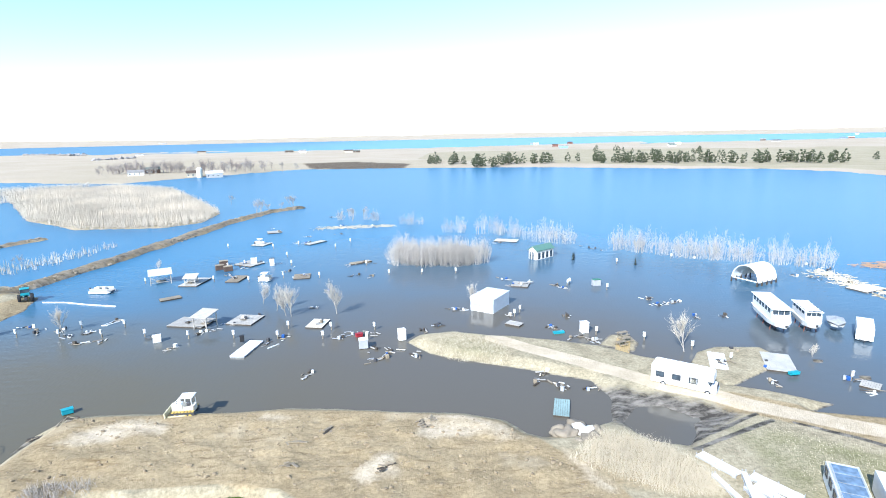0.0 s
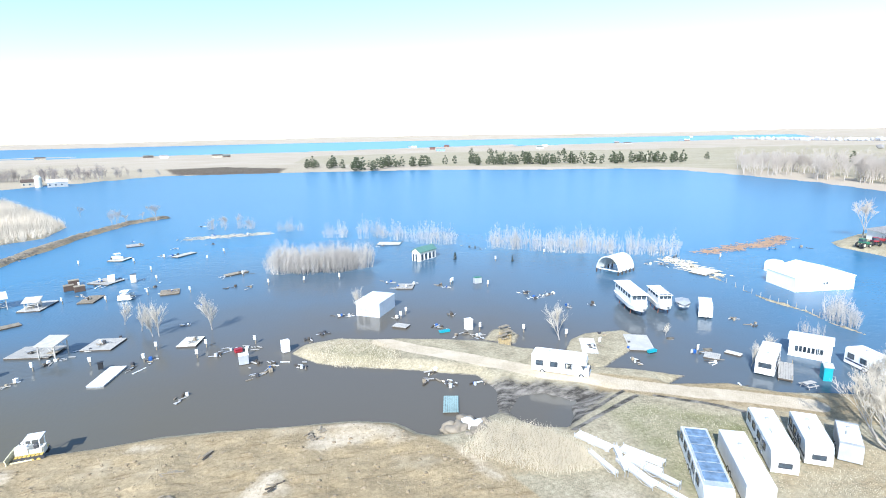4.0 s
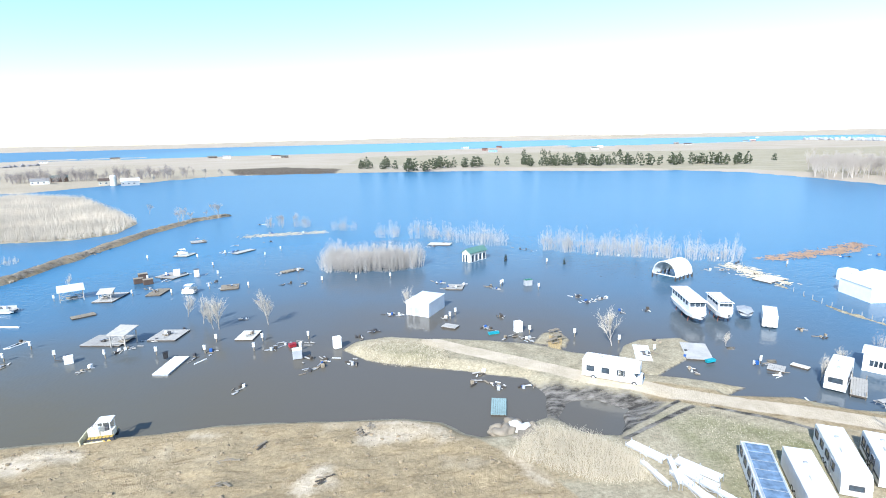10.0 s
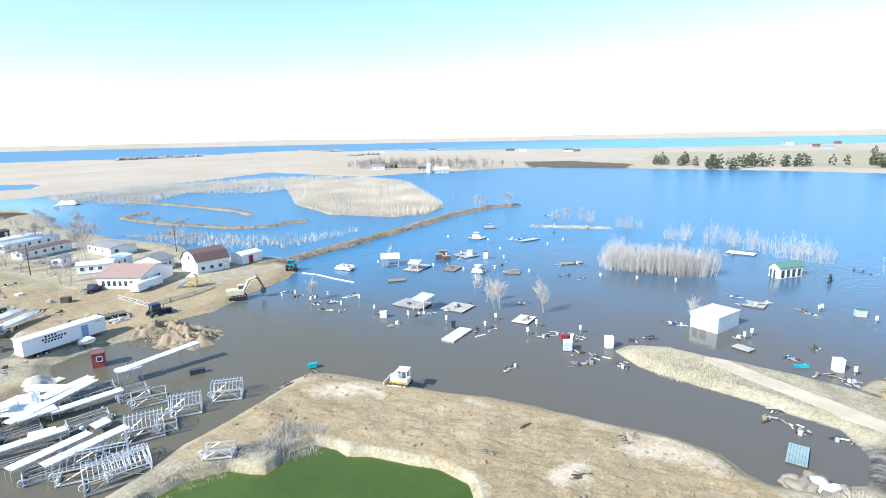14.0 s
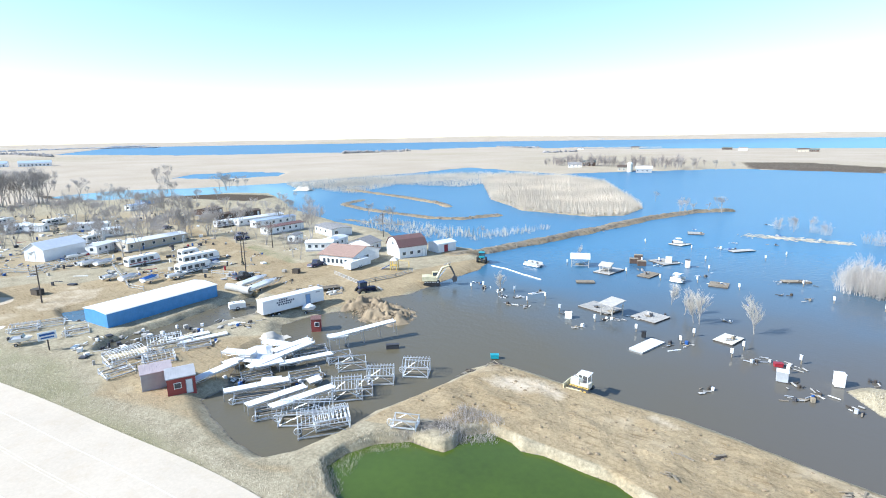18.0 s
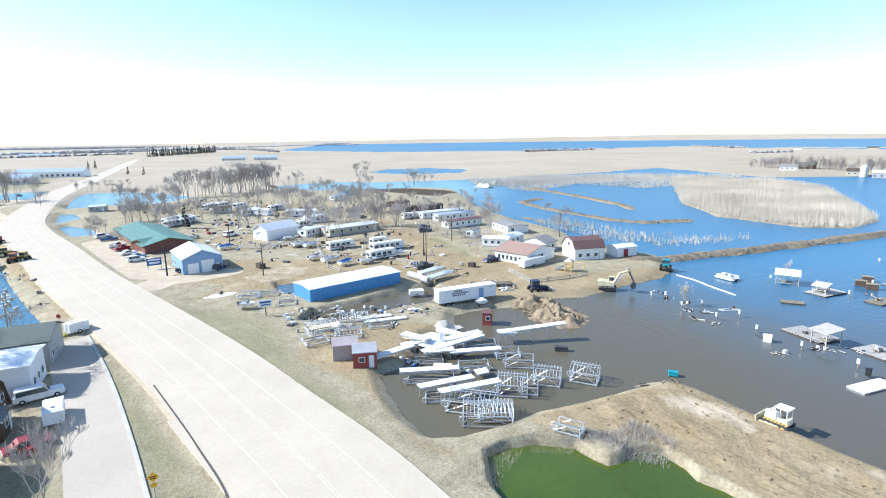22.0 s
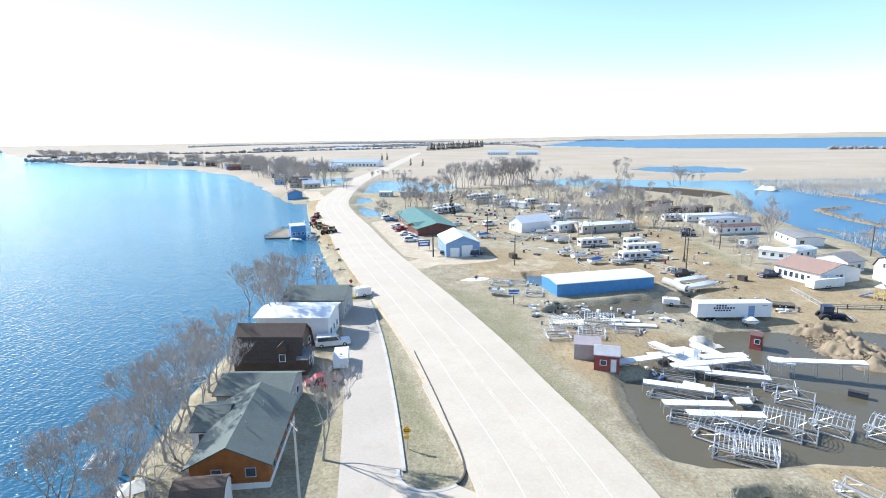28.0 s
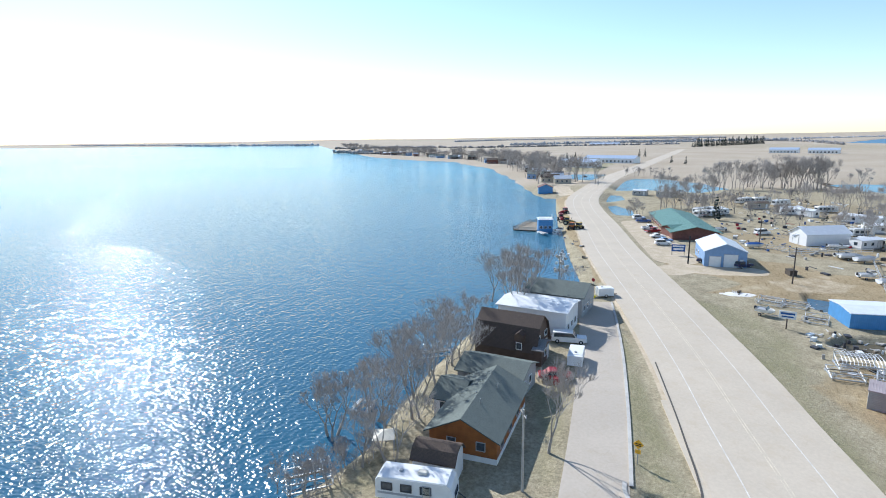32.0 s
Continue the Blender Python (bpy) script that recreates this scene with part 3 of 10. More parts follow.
# (outline, height): dry patches
ISLES = [
    [[(-245.7, 312.5), (-256.3, 352.3), (-253.3, 419.8), (-189.9, 379.2), (-135.3, 298.9), (-106.9, 255.1), (-103.35, 227.41), (-114.38, 215.37), (-137.4, 215.6), (-168.6, 234.5), (-196.7, 254.0)], 0.35],
    [[(-303.7, 371.1), (-287.1, 403.0), (-245.5, 403.8), (-198.9, 378.9), (-139.6, 300.2), (-110.7, 260.7), (-109.4, 239.0), (-121.74, 215.16), (-148.4, 214.0), (-190.0, 242.0)], 0.35],
    [[(153.89, 134.47), (170.58, 141.11), (192.55, 142.88), (210.2, 137.6), (216.25, 118.41), (215.95, 102.39), (218.06, 89.40), (197.02, 79.61), (178.39, 83.87), (163.01, 88.33), (153.83, 94.49), (150.35, 104.93), (150.36, 117.29), (150.23, 128.74)], 0.9],
    [[(24.38, 84.80), (28.40, 90.37), (32.53, 90.72), (33.11, 85.38), (30.51, 80.73)], 0.14],
    [[(35.17, 74.81), (39.98, 81.67), (43.80, 83.87), (51.55, 83.50), (52.03, 80.42), (50.76, 76.15), (46.33, 72.98), (38.93, 68.29)], 0.3],
    [[(58.63, 72.70), (61.52, 72.27), (60.11, 69.83), (57.91, 70.22)], 0.1],
    [[(56.13, 78.74), (58.74, 77.86), (57.28, 75.91), (55.00, 76.27)], 0.1],
]
ROAD = [(-1233.4, -26.6), (-671.7, -48.2), (-454.7, -58.4), (-349.1, -56.8), (-292.7, -53.4), (-251.0, -45.0), (-207.39, -32.73), (-164.96, -21.47), (-133.96, -11.96), (-105.41, -3.00), (-83.87, 3.23), (-67.36, 7.27), (-50.86, 11.36), (-37.0, 13.5), (-10.0, 16.5), (20, 17.5), (50, 17.8), (75, 16.5), (150, 8.0), (320, -40)]
ROAD_HALF = 7.9


def smooth_line(pts, n=8):
    """Catmull-Rom through points."""
    out, p = [], [Vector(q) for q in pts]
    for i in range(len(p) - 1):
        a, b, c, d = p[max(i - 1, 0)], p[i], p[i + 1], p[min(i + 2, len(p) - 1)]
        for k in range(n):
            s = k / n
            out.append(0.5 * (2 * b + (c - a) * s + (2 * a - 5 * b + 4 * c - d) * s * s + (3 * b - a - 3 * c + d) * s**3))
    return out + [p[-1]]


ROAD_LINE = [tuple(p) for p in smooth_line(ROAD)]
LANE = [(-40.19, -5.65), (-46.13, -6.3), (-56.08, -7.5), (-67.2, -9.0), (-83.08, -11.45), (-98.66, -14.4), (-109.68, -16.8)]
LANE_LINE = [tuple(p) for p in smooth_line(LANE)]
LANE_HALF = 3.35


def height(px, py):
    """The ground's height: 0 is the water."""
    px, py = np.asarray(px, float), np.asarray(py, float)
    far = np.hypot(px, py)
    h = 1.0 + 0.12 * waves(px, py, 30, 1) + 0.05 * waves(px, py, 6, 2)
    h += np.clip((far - 350) / 600, 0, 1) * (0.9 + 0.9 * waves(px, py, 420, 3)) + np.clip((far - 1400) / 3000, 0, 1) * 3.0
    wob = np.clip(far / 120, 0.5, 6)
    edge = wob * (0.7 * waves(px, py, 16, 4) + 0.35 * waves(px, py, 5, 5))

    def carve(h, poly, deep, run):
        d = inside_distance(px, py, poly) + edge
        return h * (1 - step(d, -run, 0.15 * run)) + deep * step(d, -run * 0.12, run)

    run = np.clip(far / 32, 2.4, 12)
    for poly in (FLOOD, WEST_LAKE, FAR_LAKE):
        h = carve(h, poly, -1.2, run)
    edge = edge * 0.35
    for poly in PONDS + [GREEN_POND]:
        h = carve(h, poly, -0.8, np.clip(far / 90, 0.8, 4))
    for line, half, top in BANKS:
        d = half * (1 + 0.25 * waves(px, py, 9, 6)) - line_distance(px, py, line)
        h = np.maximum(h, -1.2 + (top + 1.2 + 0.25 * waves(px, py, 3.5, 7)) * step(d, -half * 0.8, half * 0.6))
    for poly, top in ISLES:
        d = inside_distance(px, py, poly) + edge
        h = np.maximum(h, -0.6 + (top + 0.6) * step(d, -1.6, 1.4))
    # dug dirt, ruts and the built-up road
    ruts = inside_distance(px, py, SPIT)
    h += (0.2 * waves(px, py, 3.4, 8) + 0.1 * np.abs(waves(px * 0.35, py, 1.1, 18))) * step(ruts, 0.5, 3)
    h += 0.08 * waves(px, py, 1.5, 9) * step(inside_distance(px, py, MUD), -1, 3) - 0.95 * step(inside_distance(px, py, MUD), -1.5, 4)
    d = line_distance(px, py, ROAD_LINE)
    k = step(d, ROAD_HALF + 0.6, ROAD_HALF + 7)
    h = h * k + (1.45 - 0.25 * step(d, ROAD_HALF - 0.5, ROAD_HALF + 1.2)) * (1 - k)
    d = line_distance(px, py, LANE_LINE)
    k = step(d, LANE_HALF + 0.3, LANE_HALF + 2.0)
    h = h * k + 1.17 * (1 - k)
    # rising land at the rim, with low hills
    h += step(far, 4150, 4850) * (17 + 7 * waves(px, py, 1500, 12)) * (1 + 0.6 * step(py + 0.5 * px, -2500, 1500))
    return h


SPIT = [(-48.20, 52.12), (-48.61, 57.62), (-46.90, 62.04), (-34.94, 62.31), (-21.00, 63.51), (-6.40, 62.54), (2.17, 61.81), (6.94, 60.14), (9.25, 57.14), (13.0, 52.0), (17.0, 46.0), (20.0, 38.0), (0.0, 34.0), (-13.5, 38.0), (-14.5, 45.5), (-17.0, 47.2), (-23.5, 48.2), (-28.6, 47.7), (-36.9, 47.2), (-40.0, 44.0), (-44.27, 42.26), (-46.25, 38.58), (-48.84, 37.11), (-50.57, 48.11), (-53.66, 56.68)]
MUD = [(20.45, 70.34), (24.99, 68.44), (28.94, 66.65), (34.17, 63.38), (37.28, 61.13), (33.20, 57.36), (27.13, 53.52), (22.91, 54.76), (20.25, 58.43), (19.34, 61.08)]


GRID = {}


def gz(x, y):
    """The height to set a thing on: read from the built sheet."""
    r, a = math.hypot(x, y), (math.degrees(math.atan2(-x, y)) + 72) % 360 - 72
    i = min(max(int(np.searchsorted(GRID["r"], r)) - 1, 0), len(GRID["r"]) - 2)
    j = min(max(int(np.searchsorted(GRID["a"], a)) - 1, 0), len(GRID["a"]) - 2)
    u = (r - GRID["r"][i]) / (GRID["r"][i + 1] - GRID["r"][i])
    return float(GRID["z"][i, j] * (1 - u) + GRID["z"][i + 1, j] * u)


# ---- one sheet of ground to the horizon ----
def rings():
    out, r = [0.0, 8.0, 16.0, 24.0, 30.0, 35.0, 38.0], 40.0
    while r < 4950:
        out.append(r)
        r += max(0.32, min(r * r / 24000, 60))
    return out + [4950.0]


def build_ground():
    rr = np.array(rings())
    turn = np.concatenate([np.arange(-72, 160, 0.29), np.arange(160, 288, 2.0)])
    aa = np.radians(turn)
    R, A = np.meshgrid(rr, aa, indexing="ij")
    X, Y = -R * np.sin(A), R * np.cos(A)
    Z = height(X, Y)
    GRID["r"], GRID["a"], GRID["z"] = rr, turn, Z
    nr, na = R.shape
    co = np.stack([X, Y, Z], -1).reshape(-1, 3)
    i, j = np.meshgrid(np.arange(nr - 1), np.arange(na), indexing="ij")
    j2 = (j + 1) % na
    quads = np.stack([i * na + j, (i + 1) * na + j, (i + 1) * na + j2, i * na + j2], -1).reshape(-1, 4)
    quads = quads[:, ::-1]
    me = bpy.data.meshes.new("ground")
    me.vertices.add(len(co))
    me.vertices.foreach_set("co", co.ravel())
    me.loops.add(quads.size)
    me.loops.foreach_set("vertex_index", quads.ravel().astype(np.int32))
    me.polygons.add(len(quads))
    me.polygons.foreach_set("loop_start", np.arange(0, quads.size, 4, dtype=np.int32))
    me.update(calc_edges=True)
    me.polygons.foreach_set("use_smooth", np.ones(len(quads), bool))
    px, py = co[:, 0], co[:, 1]
    far = np.hypot(px, py)
    a = np.zeros((len(co), 4), np.float32)
    b = np.zeros((len(co), 4), np.float32)
    a[:, 3] = b[:, 3] = 1

    def lay(col, ch, poly, soft, top=1.0):
        d = inside_distance(px, py, poly)
        col[:, ch] = np.maximum(col[:, ch], top * step(d, -soft, soft))

    def lay_line(col, ch, line, half, soft, top=1.0):
        d = half - line_distance(px, py, line)
        col[:, ch] = np.maximum(col[:, ch], top * step(d, -soft, soft))

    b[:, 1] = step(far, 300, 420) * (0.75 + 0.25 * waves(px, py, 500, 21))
    lay(a, 0, SPIT, 1.2)
    lay(a, 0, GREEN_POND, 3.5)
    for poly, top in DIRT_PATCHES:
        lay(a, 0, poly, 2.0, top)
    for poly, top in GRASS_PATCHES:
        lay(a, 1, poly, 4.0, top)
    for poly, top in DARK_FIELDS:
        lay(b, 2, poly, 6.0, top)
    lay(a, 2, MUD, 4.5, 0.85)
    for poly, top in WET_PATCHES:
        lay(a, 2, poly, 2.5, top)
    for line in RUTS:
        lay_line(a, 2, line, 0.45, 0.4, 0.75)
    for line, half in TRACKS:
        lay_line(b, 0, line, half, 0.9)
    for line, half in DIRT_WAYS:
        lay_line(a, 0, line, half, 1.0, 0.75)
    for poly, top in SAND_SPOTS:
        lay(b, 0, poly, 3.0, top)
    for line, half, top in BANKS[:4]:
        lay_line(a, 0, line, half * 1.6, 1.0)
        lay_line(a, 2, line, half * 1.3, 1.0, 0.55)
    lay_line(b, 0, ROAD_LINE, ROAD_HALF + 0.2, 0.6)
    # wet mud just above the water line near by
    wet = step(co[:, 2], 0.24, 0.04) * step(far, 330, 150)
    a[:, 2] = np.maximum(a[:, 2], 0.62 * wet)
    for name, col in (("cover_a", a), ("cover_b", b)):
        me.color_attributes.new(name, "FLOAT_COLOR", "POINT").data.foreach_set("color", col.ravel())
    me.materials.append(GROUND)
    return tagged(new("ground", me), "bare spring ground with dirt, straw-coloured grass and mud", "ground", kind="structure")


DIRT_PATCHES = [
    ([(-125.54, 3.67), (-141.89, 15.57), (-153.61, 30.05), (-155.26, 46.44), (-147.39, 57.46), (-137.65, 71.09), (-128.02, 84.58), (-110.28, 91.17), (-100.35, 94.28), (-98.04, 108.44), (-95.04, 118.44), (-87.20, 107.83), (-87.25, 89.21), (-87.65, 72.58), (-91.23, 60.18), (-112.31, 57.80), (-125.38, 48.61), (-128.17, 35.15), (-124.26, 23.76), (-126.09, 13.46)], 0.8),
    ([(-212.09, -22.73), (-226.08, -14.61), (-165.41, -0.37), (-163.09, 24.15), (-146.12, 37.53), (-133.34, 34.35), (-128.82, 19.15), (-142.02, 5.71), (-142.80, -3.49), (-175.95, -13.48)], 0.8),
    ([(-140.75, 48.19), (-181.86, 47.07), (-224.47, 49.63), (-246.3, 75.0), (-245.8, 108.9), (-188.64, 97.84), (-131.27, 86.73), (-128.08, 66.07)], 0.45),
    ([(-94.69, 23.27), (-91.46, 30.58), (-91.05, 39.36), (-83.56, 47.48), (-80.06, 39.77), (-73.35, 32.37), (-73.83, 27.87), (-61.24, 24.37), (-50.12, 24.45), (-46.67, 27.61), (-44.64, 24.99), (-50.16, 22.36), (-66.78, 21.77), (-75.19, 18.77), (-82.16, 15.55)], 0.6),
    ([(42.79, 42.36), (62.25, 42.53), (71.76, 36.88), (79.84, 34.02), (80.45, 29.88), (68.27, 24.72), (54.12, 26.92), (41.23, 30.21), (36.55, 32.90)], 0.5),
    ([(10.94, 55.58), (18.95, 52.53), (24.74, 46.59), (27.03, 44.69), (10.09, 45.16)], 0.55),
    ([(-295.5, -68.6), (-312.6, -62.8), (-204.37, -39.58), (-155.99, -25.87), (-126.66, -16.20), (-122.98, -18.83), (-141.98, -23.42), (-185.45, -38.73)], 0.9),
]
DIRT_PATCHES += [([(60.38, 41.99), (67.54, 39.63), (84.72, 40.10), (89.55, 33.72), (67.19, 24.25), (55.26, 26.43), (56.39, 33.19)], 0.62), ([(46.23, 52.28), (59.22, 44.56), (59.32, 46.48), (48.31, 54.69)], 0.6), ([(-331.2, -24.4), (-349.6, 14.6), (-318.1, 56.8), (-291.6, 92.4), (-291.5, 129.8), (-240.6, 123.1), (-213.01, 95.52), (-234.89, 79.80), (-249.9, 52.8), (-275.9, 23.1), (-280.9, -12.0)], 0.52), ([(-208.57, 8.56), (-213.06, 31.43), (-197.29, 50.29), (-172.96, 66.72), (-160.19, 54.96), (-169.20, 35.98), (-174.79, 18.35)], 0.55), ([(-199.45, 89.59), (-136.22, 73.97), (-119.20, 74.42), (-110.59, 65.57), (-130.79, 65.36), (-167.74, 70.24)], 0.62)]
GRASS_PATCHES = [
    ([(-126.27, -13.47), (-116.97, 12.26), (-100.43, 18.66), (-76.95, 18.46), (-63.16, 20.49), (-49.72, 22.16), (-42.28, 21.07), (-45.35, 16.43), (-57.58, 14.46), (-87.81, 5.99)], 0.62),
    ([(31.62, 59.26), (39.75, 56.36), (50.30, 50.10), (51.83, 43.73), (40.76, 38.55), (30.68, 37.61), (31.35, 46.63)], 0.75),
    ([(-5.00, 86.49), (1.31, 89.62), (8.00, 86.63), (10.64, 80.91), (8.92, 77.69), (1.11, 79.78)], 0.66),
    ([(36.72, 66.81), (43.44, 61.60), (52.62, 59.68), (58.40, 53.80), (50.58, 57.32), (39.32, 62.93)], 0.7),
    ([(-67.04, -6.22), (-100.12, -11.44), (-87.86, -7.30), (-66.82, -2.05), (-53.36, 1.92), (-48.35, 2.56), (-47.16, -0.57), (-48.60, -2.84)], 0.9),
    ([(-46.47, -13.66), (-54.18, -14.91), (-64.56, -18.06), (-78.83, -16.30), (-100.68, -19.73), (-100.56, -18.07), (-67.37, -12.24), (-46.26, -8.95)], 0.7),
    ([(-163.76, 72.04), (-166.38, 86.17), (-138.72, 83.36), (-124.70, 76.71), (-134.31, 69.34)], 0.8),
    ([(-143.45, 108.58), (-138.41, 115.51), (-128.98, 104.26), (-132.06, 99.98)], 0.8),
    ([(-40.5, 768.0), (-28.2, 1079.7), (254.5, 1109.1), (584.6, 991.6), (851.7, 954.5), (1071.9, 846.7), (1202.6, 691.5), (1500, 700), (800, 200), (430, 140), (314.9, 161.9), (309.9, 223.0), (365.6, 340.3), (329.5, 448.6), (187.9, 556.0)], 0.53),
    ([(-33.61, -33.67), (-37.90, -31.75), (-45.24, -30.10), (-53.98, -31.83), (-64.39, -32.16), (-60.34, -28.49), (-46.36, -27.51), (-39.13, -24.66)], 0.6),
    ([(-627.6, -127.3), (-697.6, -106.6), (-660.2, -81.7), (-517.3, -78.7), (-494.3, -110.2)], 0.6),
]
DARK_FIELDS = [
    ([(-186.5, 709.5), (-113.2, 729.6), (-35.3, 662.9), (-39.8, 584.4), (-101.9, 578.7), (-151.9, 603.2)], 0.6),
    ([(-448.9, 72.4), (-390.5, 120.3), (-349.9, 155.7), (-307.0, 176.6), (-285.7, 148.7), (-350.6, 123.1), (-399.9, 75.2)], 0.8),
]
# churned damp soil by the pond and the boat yard
WET_PATCHES = [([(-44.66, 36.42), (-45.35, 42.33), (-42.36, 45.11), (-37.65, 44.80), (-34.33, 45.55), (-36.49, 43.48), (-40.51, 40.51), (-42.74, 35.70)], 0.6), ([(-73.83, 27.87), (-70.01, 29.91), (-80.06, 39.77), (-79.68, 45.23), (-70.86, 36.05), (-64.89, 27.61), (-52.25, 25.54), (-48.12, 28.49), (-48.07, 25.51), (-55.27, 23.28), (-67.09, 24.32)], 0.5), ([(-100.92, 33.96), (-110.18, 45.19), (-112.97, 58.14), (-99.96, 59.88), (-95.14, 48.79), (-90.53, 34.58)], 0.48), ([(-47.91, 28.35), (-46.48, 30.50), (-41.63, 26.58), (-40.31, 23.75), (-42.28, 22.32)], 0.45)]
# wheel ruts pressed into the wet ground and the dug bank
RUTS = [[(37.50, 60.04), (31.73, 57.16), (26.40, 54.35)], [(38.52, 58.42), (32.55, 55.62), (26.93, 52.83)], [(49.27, 51.17), (45.97, 54.33), (40.78, 57.82)]]
# gravel ways: (line, half width)
TRACKS = [
    ([(8.02, 86.89), (13.09, 82.18), (19.31, 77.43), (24.09, 73.18), (28.92, 68.63), (34.40, 65.46), (38.42, 62.00), (42.23, 59.88), (46.42, 57.38), (52.0, 54.6), (58.5, 50.6)], 1.7),
    ([(-142.86, -4.25), (-148.02, -0.40), (-147.47, 5.94), (-149.63, 14.10)], 4.5),
    ([(-218.86, -18.80), (-180.55, -9.00), (-157.27, -2.92)], 6.0),
    ([(-311.6, -65.8), (-362.8, -80.6), (-422.9, -76.7)], 5.0),
]
# bare dirt ways: (line, half width)
DIRT_WAYS = [
    ([(36.86, 63.08), (42.16, 60.05), (50.91, 56.53), (42.12, 59.73), (49.08, 55.58), (56.52, 52.00), (62.78, 47.39), (66, 56), (70, 40), (72, 28)], 3.0),
    ([(-148.19, 13.97), (-140.73, 20.89), (-145.28, 31.01), (-148.84, 47.94), (-158.60, 71.73), (-200.38, 81.31), (-270.2, 97.3)], 2.6),
    ([(-184.43, 81.33), (-148.70, 76.89), (-125.61, 75.42), (-102.16, 72.31), (-96.30, 76.27)], 2.4),
    ([(-93.82, 72.69), (-90.79, 85.41), (-92.57, 106.69), (-93.39, 116.45)], 3.0),
]
# pale sand spread on the dug bank
SAND_SPOTS = [
    ([(-11.11, 48.36), (-9.76, 52.65), (-5.90, 54.10), (-4.23, 52.43), (-5.00, 50.46), (-2.81, 47.35), (-5.40, 48.15), (-8.01, 46.51)], 0.60), ([(-5.35, 55.19), (-4.68, 60.05), (-1.59, 61.53), (3.31, 60.77), (7.79, 57.60), (6.23, 55.63), (1.05, 55.16)], 0.60),
    ([(-43.47, 55.05), (-42.89, 59.11), (-41.14, 61.89), (-35.08, 62.45), (-31.78, 59.91), (-33.00, 56.89), (-38.08, 54.51)], 0.58), ([(-26.71, 60.08), (-26.67, 61.81), (-23.55, 61.94), (-15.52, 60.78), (-15.46, 58.96), (-21.17, 58.82)], 0.55), ([(10.71, 55.36), (14.26, 54.07), (16.17, 49.84), (18.32, 44.49), (14.62, 44.62), (12.24, 48.11)], 0.60),
    ([(22.33, 43.47), (27.88, 43.61), (30.13, 36.92), (29.02, 36.39), (21.96, 40.45)], 0.55), ([(-47.29, 54.76), (-44.95, 59.33), (-39.57, 62.89), (-34.15, 61.44), (-35.99, 56.90), (-42.84, 53.84)], 0.58), ([(-26.08, 60.59), (-23.22, 63.70), (-16.58, 62.51), (-17.88, 59.27), (-23.68, 58.60)], 0.54),
    ([(-11.26, 49.47), (-8.62, 54.28), (-5.04, 54.51), (-3.30, 48.69), (-9.40, 46.34)], 0.6), ([(-5.50, 58.47), (-3.32, 62.18), (2.89, 62.93), (8.35, 59.06), (9.89, 54.66), (4.86, 53.66), (1.70, 58.78)], 0.60), ([(-42.19, 40.71), (-40.73, 42.67), (-37.60, 42.69), (-38.51, 40.99)], 0.56),
    ([(-141.24, 14.84), (-150.69, 27.23), (-144.74, 37.19), (-133.58, 31.49), (-131.05, 19.47)], 0.5), ([(-297.9, 88.1), (-264.9, 101.1), (-245.2, 88.5), (-268.4, 76.6)], 0.50), ([(-103.73, 25.76), (-89.51, 29.90), (-75.41, 28.51), (-75.34, 24.83), (-90.17, 24.01)], 0.5),
]
build_ground()

# ---- water ----
def sheet(name, rim, z, mat, label):
    """A flat sheet of water, cut in rings so that its waves stay fine."""
    mb = MB()
    rr = [0, 60, 120, 240, 480, 960, 1900, rim]
    n = 64
    for a, b in zip(rr, rr[1:]):
        mb.add([(r * math.cos(k * math.tau / n), r * math.sin(k * math.tau / n), z) for r in (a, b) for k in range(n)],
               [(k, n + k, n + (k + 1) % n, (k + 1) % n) for k in range(n)])
    return tagged(new(name, mb.mesh(name, mat)), label, "water", kind="structure")


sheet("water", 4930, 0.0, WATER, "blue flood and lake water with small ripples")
pond = MB()
cx, cy = sum(p[0] for p in GREEN_POND) / len(GREEN_POND), sum(p[1] for p in GREEN_POND) / len(GREEN_POND)
wide = [(cx + (x - cx) * 1.12, cy + (y - cy) * 1.12) for x, y in GREEN_POND]
pond.add([(x, y, 0.06) for x, y in wide], [tuple(range(len(wide)))])
tagged(new("pond_water", pond.mesh("pond_water", GREEN_WATER)), "still algae-green water of a small pond", "water", kind="structure")


# ---- road, lane and kerb ----
def ribbon(name, line, half, z, mat, thick=0.12, offset=0.0, label="", category="road", dashes=None):
    """A strip along a line; offset moves it to the left."""
    pts = [Vector(p) for p in line]
    left, right, run = [], [], 0.0
    runs = [0.0]
    for i, p in enumerate(pts):
        d = (pts[min(i + 1, len(pts) - 1)] - pts[max(i - 1, 0)]).normalized()
        nrm = Vector((-d.y, d.x))
        left.append(p + nrm * (offset + half))
        right.append(p + nrm * (offset - half))
        if i:
            runs.append(runs[-1] + (p - pts[i - 1]).length)
    mb = MB()
    n = len(pts)
    vs = [(q.x, q.y, z) for q in left] + [(q.x, q.y, z) for q in right] + [(q.x, q.y, z - thick) for q in left] + [(q.x, q.y, z - thick) for q in right]
    fs = []
    for i in range(n - 1):
        fs.append((i, n + i, n + i + 1, i + 1))
        if thick > 0.02:
            fs += [(i, i + 1, 2 * n + i + 1, 2 * n + i), (n + i, 3 * n + i, 3 * n + i + 1, n + i + 1)]
    mb.add(vs, fs)
    return tagged(new(name, mb.mesh(name, mat)), label, category, kind="structure")


